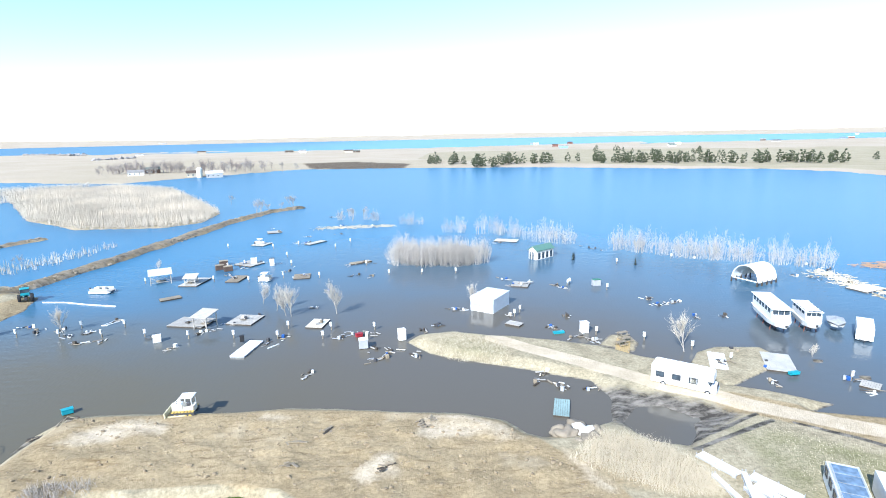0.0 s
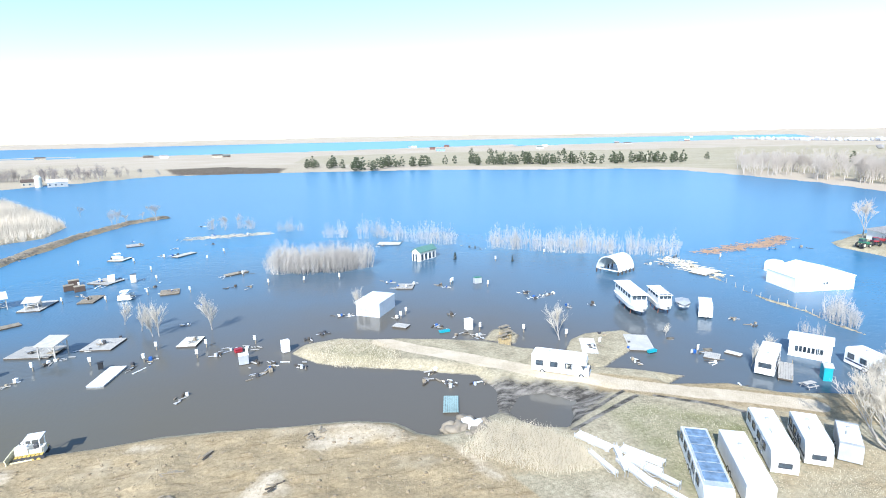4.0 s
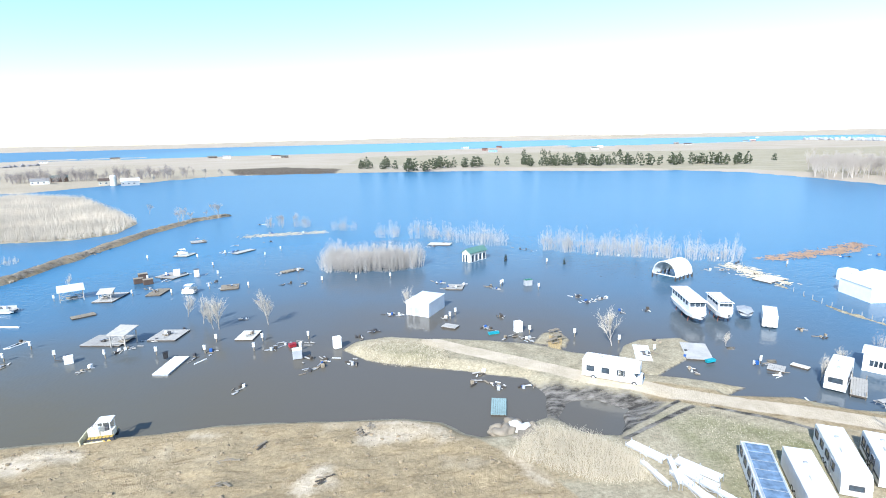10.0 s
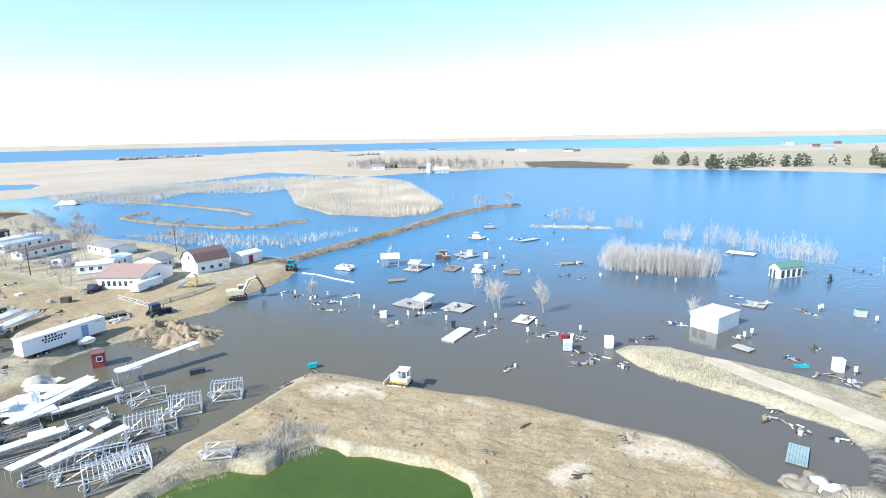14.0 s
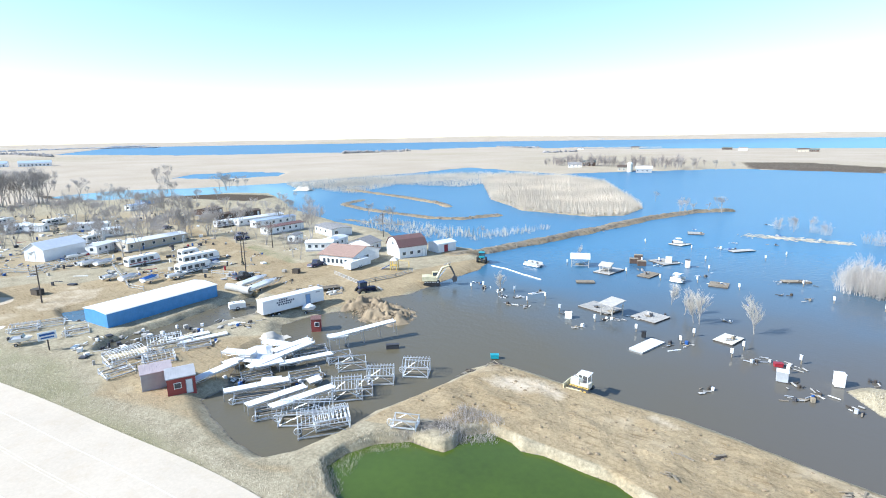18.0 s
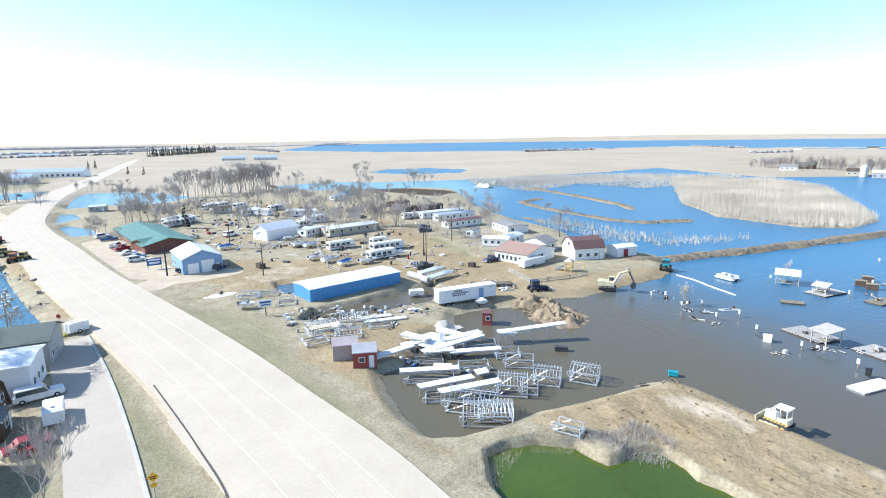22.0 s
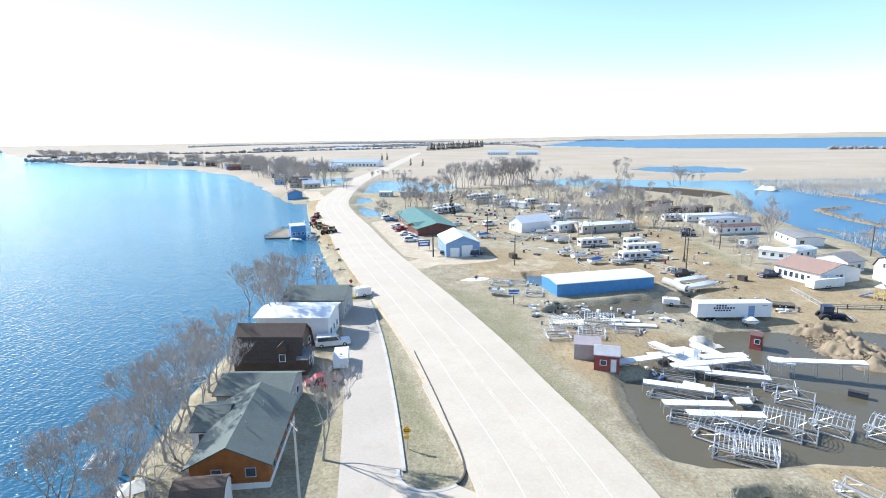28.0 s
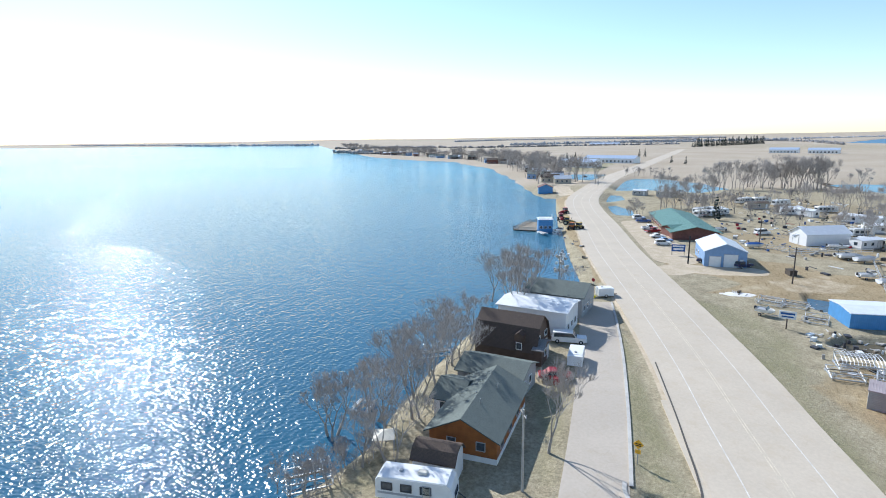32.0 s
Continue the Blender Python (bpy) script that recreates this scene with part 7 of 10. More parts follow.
rail_fence([(-182.78, 21.14), (-178.03, 26.33), (-186.41, 39.56)], 1.0, "long pale blue pipe rack along the park's edge", 1.4, 3.0, ALU, 3)


# ---- flooded camp ground ----
building("flooded_shed", (4.99, 104.61), (9.34, 101.91), 7.4, 3.0, -0.2, WHITE_METAL, LIGHT_ROOF, "white metal shed with a flat roof standing in the flood", rise=0, over=0.1, category="shed", doors=[("f", 0.6, 1.4, 0.2, 1.9), ("f", 2.0, 2.9, 0.2, 1.9)], trim=GREY)
building("green_roofed_shelter", (23.77, 149.56), (25.64, 147.30), 7.2, 2.9, -0.2, CREAM, GREEN_ROOF, "cream shelter with a green roof and dark openings in the flood", rise=1.0, ridge="y", over=0.35, category="shelter",
         windows=[("f", 0.3, 0.9, 0.2, 2.3), ("f", 1.3, 1.9, 0.2, 2.3)] + win_row("r", 0.5, 4, 1.7, 1.1, 0.3, 2.2))
building("flooded_barn", (99.16, 93.99), (113.24, 92.41), 9.0, 3.3, -0.2, WHITE_METAL, WHITE, "large white metal building with a white roof deep in the flood", rise=1.7, ridge="y", over=0.15, category="building", windows=win_row("f", 6.6, 2, 0.7, 0.45, 1.6, 2.1))
tk = thing("water_tank", *(108.31, 109.48), 0, 0.2, "white camper shell standing in the flood by the barn", "tank")
part("shell", MB().prism([(0, -0.3), (4.2, -0.3), (4.2, 1.8), (3.4, 2.6), (0.6, 2.6), (0, 2.0)], 0, 2.4, "y"), WHITE, tk)
part("window", MB().box((2.0, -0.02, 1.6), (1.2, 0.04, 0.6)), GLASS, tk)


def hoop_shed(p0, p1, depth, z, h, label):
    """An arched shed, open at its near end, with dark posts along its foot."""
    turn, w = along(p0, p1)
    e = thing("hoop_shed", p0[0], p0[1], z, turn, label, "shed")
    n = 14
    arc = [(w / 2 - w / 2 * math.cos(a), 1.2 + (h - 1.2) * math.sin(a)) for a in np.linspace(0, math.pi, n)]
    inn = [(w / 2 - (w / 2 - 0.12) * math.cos(a), 1.2 + (h - 1.32) * math.sin(a)) for a in np.linspace(0, math.pi, n)]
    vs = [(x, y, zz) for y in (0, depth) for x, zz in arc] + [(x, y, zz) for y in (0, depth) for x, zz in inn]
    fs = []
    for i in range(n - 1):
        fs += [(i, i + 1, n + i + 1, n + i), (2 * n + i, 3 * n + i, 3 * n + i + 1, 2 * n + i + 1), (i, 2 * n + i, 2 * n + i + 1, i + 1), (n + i, n + i + 1, 3 * n + i + 1, 3 * n + i)]
    part("cover", MB().add(vs, fs), WHITE, e)
    part("end_wall", MB().add([(x, depth - 0.2, zz) for x, zz in arc], [tuple(range(n))]), CREAM, e)
    m = int(depth / 1.6)
    for i in range(m + 1):
        for x in (0.06, w - 0.06):
            part("post", MB().box((x, i * depth / m, 0.3), (0.25, 0.3, 2.0)), DARK_WOOD, e)
    for x in (0.05, w - 0.05):
        part("side_board", MB().box((x, depth / 2, 1.15), (0.1, depth, 0.3)), WHITE, e)
    part("rib", MB().tube([(x, 0.05, zz) for x, zz in arc], 0.08, 5), WHITE, e)
    part("tie_beam", MB().box((w / 2, 0.1, 1.25), (w, 0.14, 0.2)), WHITE, e)
    for x in (w * 0.3, w * 0.55):
        part("brace", MB().tube([(x, 0.1, 1.3), (x + 0.6, 0.1, h * 0.75)], 0.05, 4), GREY, e)
    return e


hoop_shed((67.35, 122.84), (70.35, 117.28), 7.2, -0.2, 4.6, "white arched hoop shed with dark posts standing in the flood")
houseboat((58.9, 100.2), (56.0, 87.2), 0.45, 3.6, "large white houseboat with dark windows stranded on stands", 2.0)
houseboat((63.95, 95.9), (61.6, 87.4), 0.4, 3.0, "smaller white houseboat stranded on stands", 1.7)
motor_boat((68.94, 93.39), (66.24, 88.71), 0.15, "white boat with a blunt bow stranded in the flood", GREY, 2.8, False)
rv("box_trailer", (71.9, 90.0), (68.21, 84.94), 0.0, "narrow white trailer standing in the flood", h=2.6, wide=2.4)
mobile_home((70.14, 66.32), (73.73, 62.16), -0.3, WHITE_METAL, WHITE, "white mobile home with six dark windows standing in the flood", 3.6, h=3.0, rise=0.3, n=6, group="flooded campers", base=WHITE)
rv("travel_trailer", (61.09, 59.56), (67.46, 65.04), 0.1, "white camper parked end-on at the flood's edge", GREY, group="flooded campers")
rv("travel_trailer", (75.59, 61.67), (74.59, 53.31), -0.1, "white travel trailer standing in the flood behind the tree", NAVY, 3.0, group="flooded campers")
quad_deck([(61.31, 59.17), (62.65, 57.83), (68.12, 61.55)], 0.2, GREY_WOOD, "grey wooden porch deck beside the camper", legs=True)
building("teal_hut", (67.30, 57.44), (68.23, 56.88), 1.6, 1.9, 0.1, TEAL, GREY, "small turquoise hut at the water's edge", rise=0.3, over=0.1, category="hut")
picnic_table(*(63.21, 55.92), 0.25, 0.1, GREY_WOOD)
# white sheds and huts of the shore
building("red_shed", (70.23, 38.37), (73.06, 38.06), 4.4, 2.4, G1, RED_BOARD, GREEN_ROOF, "small red board shed with a green metal roof", rise=0.9, ridge="y", over=0.2, category="shed", doors=[("f", 1.3, 2.1, 0.05, 2.0)], windows=[("f", 0.4, 0.9, 1.2, 1.7)], group="red sheds")
building("red_shed", (73.49, 38.01), (76.59, 37.78), 4.4, 2.4, G1, RED_BOARD, GREEN_ROOF, "small red board shed with a green metal roof", rise=0.9, ridge="y", over=0.2, category="shed", doors=[("f", 1.0, 1.8, 0.05, 2.0)], windows=[("f", 0.3, 0.8, 1.2, 1.7)], group="red sheds")
wk = thing("life_ring", 69.95, 40.0, 2.6, -0.05, "white ring hanging on the red shed's wall", "ring")
part("ring", MB().tube([(-0.05, 0.4 * math.cos(a), 0.4 * math.sin(a)) for a in np.linspace(0, math.tau, 17)], 0.08, 5), WHITE, wk)
motor_boat((65.43, 42.44), (65.95, 40.57), 0.9, "small boat under a white cover beside the tree", WHITE, 2.0, False)

# campers parked near the road: noses away from the road
rv("travel_trailer", (36.87, 47.34), (31.89, 37.0), 0.85, "long white camper with blue glass roof panels", None, 2.5, 2.6, ALU, WHITE, None, True, group="campers parked by the road")
rv("box_trailer", (40.19, 45.41), (35.96, 36.6), 0.85, "long white box trailer with side windows parked on grass", None, 2.6, 2.5, group="campers parked by the road")
rv("travel_trailer", (47.0, 48.99), (42.21, 40.3), 0.85, "pale blue-grey camper with dark side windows", None, 2.6, 2.5, LIGHT_ROOF, WHITE, group="campers parked by the road")
rv("travel_trailer", (50.67, 46.84), (46.7, 40.7), 0.85, "white camper with a dark band and roof hatch", DARK, 2.7, 2.5, group="campers parked by the road")
rv("box_trailer", (54.38, 44.4), (50.55, 40.4), 0.85, "short grey box trailer parked beside the campers", None, 2.3, 2.1, WHITE, GREY, group="campers parked by the road")
rv("motorhome", (28.18, 69.36), (34.98, 64.81), 0.72, "long white motorhome parked on the gravel track", None, 3.0, 2.5)
e = thing("covered_boat", *(42.67, 46.28), 0.9, 0.4, "small white covered dinghy on the grass", "boat")
part("cover", MB().rock((0, 0, 0.3), (1.5, 0.8, 0.45), random.Random(3)), WHITE, e, smooth=True)

# decks and gear in the water
for pts, mat, lb in (
    ([(-35.51, 82.38), (-32.99, 82.04), (-33.37, 89.11)], WHITE, "white floating raft with a black motor on it"), ([(-26.45, 95.50), (-23.18, 95.03), (-22.77, 99.67)], CREAM, "pale wooden deck adrift in the flood"),
    ([(-42.39, 98.17), (-37.21, 97.28), (-37.21, 102.80)], GREY_WOOD, "grey wooden deck with broken gear on it"), ([(-53.44, 97.51), (-46.20, 96.23), (-46.33, 101.61)], GREY_WOOD, "grey wooden deck beside a pavilion"),
    ([(-64.94, 125.82), (-60.29, 125.52), (-61.37, 133.40)], GREY_WOOD, "pale deck with garden furniture"), ([(-59.64, 147.86), (-53.79, 144.78), (-53.96, 150.84)], GREY_WOOD, "flat pale deck awash in the flood"),
    ([(-54.79, 129.19), (-51.34, 128.96), (-52.42, 135.00)], WOOD, "brown deck with benches awash"), ([(-38.25, 130.70), (-34.19, 131.50), (-34.84, 136.03)], WOOD, "brown deck with a red-brown cover"),
    ([(-62.77, 113.60), (-59.33, 116.30), (-60.13, 118.52)], WOOD, "narrow brown gangway adrift"), ([(27.14, 81.80), (29.25, 81.01), (32.24, 86.43)], NEW_WOOD, "yellow pine deck with picnic tables"),
    ([(47.13, 74.08), (50.85, 72.58), (55.00, 78.49)], CONCRETE, "pale concrete slab awash in the flood"), ([(39.20, 74.80), (41.52, 73.91), (45.00, 79.60)], WHITE, "white-fenced deck with red steps"),
    ([(15.11, 121.01), (18.88, 119.81), (20.80, 123.55)], GREY_WOOD, "pale deck with a black grill adrift"), ([(13.20, 61.93), (15.15, 61.45), (16.85, 65.61)], PALE_GLASS, "pale green glass panel lying in the channel"),
    ([(56.56, 68.57), (58.19, 66.97), (59.74, 68.79)], GREY_WOOD, "pale wooden steps awash in the flood"), ([(60.96, 69.32), (62.23, 67.27), (62.79, 67.88)], CREAM, "narrow cream gangway adrift"),
    ([(88.55, 115.15), (90.12, 111.04), (95.98, 115.10)], CREAM, "cream tarp-covered raft at the drift line"), ([(16.14, 175.14), (23.29, 172.56), (25.65, 176.18)], CREAM, "pale raft caught in the willows"),
    ([(-25.76, 145.25), (-20.75, 148.91), (-20.62, 151.73)], WOOD, "brown raft with a dark heap of gear"), ([(-65.69, 196.87), (-60.99, 198.73), (-62.00, 203.68)], GREY_WOOD, "small pale raft far out in the flood"), ([(-44.48, 174.15), (-40.22, 180.45), (-40.69, 184.55)], GREY_WOOD, "long grey raft far out in the flood"),
    ([(-64.35, 175.03), (-59.80, 173.70), (-60.51, 179.41)], CREAM, "pale raft far out in the flood"), ([(10.94, 95.66), (13.36, 94.02), (14.34, 95.78)], GREY_WOOD, "broken deck boards awash"),
):
    quad_deck(pts, 0.0, mat, lb, legs=mat in (NEW_WOOD,))
for k, (px, py) in enumerate([(-39.5, 100.6), (-49.5, 99.2), (-62.5, 129.0), (-53.0, 132.0), (-36.2, 133.6), (-56.4, 148.2), (-24.0, 97.6), (17.6, 121.6), (-22.5, 148.6), (-62.2, 200.0), (42.0, 76.6)]):
    junk(px, py, 0.33, 1500 + k, "broken chairs, boards and camp gear heaped on a deck", 6, 1.3, [DARK_WOOD, WOOD, GREY, DARK, WOOD], "deck_gear")
for px, py in ([(28.79, 83.85), (30.19, 85.53), (30.46, 88.12)]):
    picnic_table(px, py, 0.33, 0.4, WOOD)
crate(*(-35.69, 88.70), 0.3, (0.7, 0.6, 1.0), 0.3, BLACK, "black outboard motor standing on the raft", "outboard_motor")
crate(*(-7.80, 88.92), 0.05, (1.25, 1.1, 1.9), 0.4, WHITE, "white upright cabinet at the tip of the spit", "cabinet")
crate(*(24.59, 91.12), 0.0, (1.3, 1.2, 1.9), 0.2, WHITE, "white upright cooler box standing in water", "cooler")
crate(*(35.04, 121.12), 0.0, (1.8, 1.2, 1.4), 0.2, GREY, "grey-green tank on legs in the flood", "tank", GREEN_PAINT)
crate(*(-51.25, 89.98), 0.0, (1.3, 1.0, 1.2), 0.5, WHITE, "white chest freezer drifting in the flood", "freezer")
crate(*(-54.23, 148.80), 0.0, (1.6, 1.3, 1.7), 0.3, WHITE, "white chest standing on a deck", "cabinet")
crate(*(-48.55, 147.01), 0.0, (1.3, 1.2, 2.0), 0.3, WHITE, "white outhouse box in the flood", "outhouse", DARK)
crate(*(-15.62, 90.93), 0.0, (1.2, 0.8, 0.55), 0.5, RED_PAINT, "red cart half sunk in the flood", "cart")
crate(*(19.97, 90.80), 0.0, (2.0, 0.7, 0.3), 0.2, TEAL, "turquoise kayak drifting beside a cart", "kayak")
crate(*(-49.93, 64.77), 0.1, (1.3, 0.8, 0.6), 0.7, TEAL, "turquoise plastic bin on the bank", "bin")
crate(*(49.92, 72.19), 0.3, (1.6, 0.6, 0.35), 0.2, TEAL, "turquoise dinghy beside the slab", "dinghy")
crate(*(-14.05, 85.64), 0.05, (1.5, 1.3, 1.5), 0.2, GREY, "grey appliance on a small deck", "appliance", WHITE)
crate(*(-65.64, 56.83), 0.0, (2.2, 0.8, 0.7), 0.9, DARK, "dark floating tyre bumper", "float")
for px, py in ([(-61.58, 142.82), (-62.60, 148.09), (-58.70, 141.36)]):
    crate(px, py, 0.0, (2.2, 1.6, 1.3), 0.5, BROWN_SIDING, "brown wooden box deck in the flood", "crate", WOOD)


def pavilion(p0, p1, depth, z, h, label, roof=LIGHT_ROOF):
    turn, w = along(p0, p1)
    e = thing("pavilion", p0[0], p0[1], z, turn, label, "pavilion", "pavilions")
    for x in (0.1, w - 0.1):
        for y in (0.1, depth - 0.1):
            part("post", MB().box((x, y, h / 2 - 0.3), (0.16, 0.16, h + 0.6)), GREY_WOOD, e)
    part("roof", MB().add([(-0.3, -0.3, h), (w + 0.3, -0.3, h), (w + 0.3, depth + 0.3, h + 0.6), (-0.3, depth + 0.3, h + 0.6), (-0.3, -0.3, h + 0.12), (w + 0.3, -0.3, h + 0.12), (w + 0.3, depth + 0.3, h + 0.72), (-0.3, depth + 0.3, h + 0.72)],
                         [(0, 1, 2, 3), (4, 5, 6, 7), (0, 1, 5, 4), (1, 2, 6, 5), (2, 3, 7, 6), (3, 0, 4, 7)]), roof, e)
    for y in (0.1, depth - 0.1):
        part("rail", MB().box((w / 2, y, 0.8), (w, 0.06, 0.1)), GREY_WOOD, e)
    for y in (0.1, depth - 0.1):
        part("brace", MB().tube([(0.1, y, 0.8), (w * 0.5, y, h)], 0.04, 4).tube([(w - 0.1, y, 0.8), (w * 0.5, y, h)], 0.04, 4), GREY_WOOD, e)
    part("table", MB().box((w / 2, depth / 2, 0.7), (w * 0.5, depth * 0.4, 0.08)).box((w / 2, depth / 2, 0.35), (0.2, 0.2, 0.7)), WOOD, e)
    return e


pavilion((-47.58, 96.00), (-44.72, 95.25), 3.2, 0.1, 2.3, "open white pavilion with a pale roof on a deck", GREY_WOOD)
pavilion((-72.29, 127.30), (-68.16, 129.58), 4.2, -0.2, 2.6, "open white shelter with a slanted roof in the flood", LIGHT_ROOF)
pavilion((-63.73, 126.73), (-61.12, 127.06), 2.2, 0.2, 1.6, "low pale furniture set on a deck", GREY_WOOD)
pontoon_boat((-46.65, 129.16), (-43.50, 128.94), 0, "white pontoon boat adrift in the flood")
pontoon_boat((-62.42, 174.85), (-59.95, 176.49), 0, "pale pontoon boat far out in the flood")
pontoon_boat((-83.62, 120.89), (-78.15, 120.54), 0, "dark barge with camp gear on it", False, GREY)
POSTS = [(-78.98, 93.53), (-77.77, 96.36), (-70.83, 93.12), (-69.74, 97.75), (-62.74, 92.72), (-61.54, 97.94), (-54.87, 92.61), (-46.29, 91.35), (-38.13, 91.22), (-30.03, 90.55), (-29.56, 95.66), (-21.91, 90.15), (-21.31, 94.64), (-14.03, 88.96), (-13.20, 94.22), (-59.97, 144.61), (-41.35, 133.10), (-31.98, 132.44), (-14.48, 133.99), (-6.07, 133.96), (2.65, 134.47), (-57.98, 130.46), (-48.81, 129.31), (-74.72, 129.51), (33.75, 86.88), (26.37, 89.92), (39.95, 82.61), (36.40, 117.28), (29.15, 122.49), (62.87, 146.38), (46.23, 141.62), (14.67, 102.66), (28.41, 121.56), (-70.64, 171.96), (-47.26, 157.60), (-31.67, 177.69), (-28.14, 206.40), (6.94, 112.64), (13.35, 100.33), (56.90, 70.52), (70.94, 61.04), (106.15, 125.55), (43.49, 77.52), (-55.50, 170.62), (-48.30, 174.50), (-35.06, 168.81), (-56.37, 147.61), (-43.04, 146.58), (-21.80, 144.94)]
rq = random.Random(8)
for px, py in POSTS:
    pedestal(px, py, 0.0, rq.uniform(-0.6, 0.6))
for i, (px, py) in enumerate([(-80.97, 98.34), (-76.87, 95.72), (-69.55, 93.06), (-65.60, 89.62), (-66.64, 94.62), (-61.45, 90.48), (-53.36, 91.70), (-47.03, 86.70), (-45.22, 93.54), (-43.64, 95.20), (-41.41, 98.44), (-39.23, 99.91), (-31.27, 88.75), (-28.97, 91.04), (-20.75, 75.81), (-18.67, 89.99), (-17.02, 92.11), (-13.94, 91.96), (-11.44, 79.96), (-9.87, 82.12), (-9.12, 83.96), (-12.55, 85.08), (-4.79, 81.44), (-4.31, 93.47), (-1.74, 95.41), (1.62, 105.19), (3.32, 104.37), (-37.56, 103.16), (-48.19, 189.52), (-50.03, 177.48), (-52.62, 150.74), (-67.43, 209.33), (-42.33, 140.15), (-37.68, 133.95), (-41.46, 213.17), (-26.56, 145.31), (-22.28, 148.34), (-19.38, 132.65), (-26.94, 120.47), (-23.19, 134.05), (12.58, 100.37), (15.95, 122.40), (20.29, 124.58), (18.62, 94.34), (19.36, 92.82), (23.50, 99.77), (21.95, 88.51), (24.72, 87.84), (25.26, 87.29), (26.60, 119.31), (25.80, 121.74), (42.53, 109.63), (43.40, 105.70), (46.43, 107.42), (47.63, 98.43), (53.43, 98.10), (46.23, 81.38), (48.84, 77.28), (69.26, 145.86), (47.58, 107.36), (14.53, 127.56), (-56.33, 135.28), (-63.76, 148.18), (-55.96, 144.30), (-48.22, 146.98), (-46.63, 179.09), (17.80, 173.08), (22.99, 177.42), (44.41, 161.76), (47.33, 159.84), (14.48, 74.72), (16.61, 69.17), (19.72, 69.05), (13.16, 71.95), (15.80, 70.94), (95.78, 137.64), (95.73, 131.55), (88.06, 123.72), (73.98, 82.65), (75.62, 79.39), (139.24, 131.15), (129.41, 131.70), (56.90, 70.52), (57.29, 67.22), (54.65, 58.13), (45.86, 69.86), (46.93, 75.04), (174.79, 127.07), (-73.00, 97.01), (-65.39, 101.33), (-97.12, 169.91), (-49.57, 236.75), (-37.92, 194.06), (-27.33, 107.98), (85.03, 125.23), (93.80, 130.08), (92.16, 124.73), (93.12, 119.61)]):
    small = math.hypot(px, py) > 130
    junk(px, py, 0.0, 300 + i, n=5 if small else 6, spread=2.4 if small else 1.5)
e = thing("post_row", 95.2, 128.0, 0, 0, "row of thin grey fence posts along the drowned dyke", "fence")
DYKE = [(95.23, 128.01), (91.94, 114.51), (90.16, 101.04), (89.35, 90.36), (90.62, 82.93), (89.19, 75.42)]
for (ax, ay), (bx, by) in zip(DYKE, DYKE[1:]):
    for i in range(4):
        part("post", MB().tube([(ax + (bx - ax) * i / 4 - 95.2, ay + (by - ay) * i / 4 - 128.0, -0.3), (ax + (bx - ax) * i / 4 - 95.15, ay + (by - ay) * i / 4 - 128.0, 1.1)], 0.06, 5), GREY_WOOD, e)
# lines of drift wood at the edge of the lake
for k, (a, b) in enumerate(((((107.47, 134.02)), ((131.39, 139.18))), (((128.47, 136.05)), ((147.73, 146.22))), (((-49.20, 207.38)), ((-20.88, 210.89))), (((92.43, 129.88)), ((93.45, 110.39))))):
    r = random.Random(60 + k)
    e = thing("drift_line", a[0], a[1], 0.0, 0, "raft of rust-brown drift reeds and sticks on the water", "driftwood", "", "stuff")
    mb = MB()
    for i in range(260):
        s = r.random()
        c = ((b[0] - a[0]) * s + r.gauss(0, 1.6), (b[1] - a[1]) * s + r.gauss(0, 1.6), r.uniform(0, 0.2))
        mb.box(c, (r.uniform(0.5, 2.6), 0.14, 0.1), r.uniform(0, 3.1))
    part("sticks", mb, RUST_TWIGS if k < 2 else STRAW, e)
# floating pipe, small posts and the ring of a pool
e = thing("floating_pipe", *(-89.72, 114.81), 0, 0, "long white pipe floating on the flood", "pipe")
q = (-89.72, 114.81), (-84.49, 114.49), (-78.20, 112.51), (-71.10, 110.92)
part("pipe", MB().tube([(x - q[0][0], y - q[0][1], 0.08) for x, y in q], 0.16, 6), WHITE, e)
for k, q in enumerate((((-66.63, 98.83), (-65.42, 102.32), (-64.18, 101.92), (-65.70, 99.09), (-66.63, 98.83)), ((-30.37, 85.92), (-29.03, 87.87), (-29.37, 87.37), (-30.37, 85.92)))):
    e = thing("pipe_raft", q[0][0], q[0][1], 0, 0, "square raft of white pipe afloat", "raft")
    part("pipe", MB().tube([(x - q[0][0], y - q[0][1], 0.06) for x, y in q], 0.1, 5), WHITE, e)
# stones and brush between the channel and the dirt bank
e = None
rs = random.Random(12)
for i, (px, py, sz) in enumerate((((15.85, 57.58)) + (1.5,), ((13.89, 57.16)) + (1.5,), ((16.50, 55.77)) + (1.5,), ((15.32, 58.98)) + (1.3,), ((17.44, 57.53)) + (1.2,), ((13.01, 57.68)) + (1.2,), ((14.69, 55.03)) + (1.1,))):
    mb = MB().rock((0, 0, sz * 0.35), (sz * 1.1, sz, sz * 0.75), rs, 3)
    b = new("boulder", mb.mesh("boulder", SNOWY if i == 0 else ROCK, True))
    b.location = (px, py, 0.05)
    tagged(b, "big rounded pale boulder beside the channel" if i else "white-topped boulder beside the channel", "boulder", "boulders by the channel")
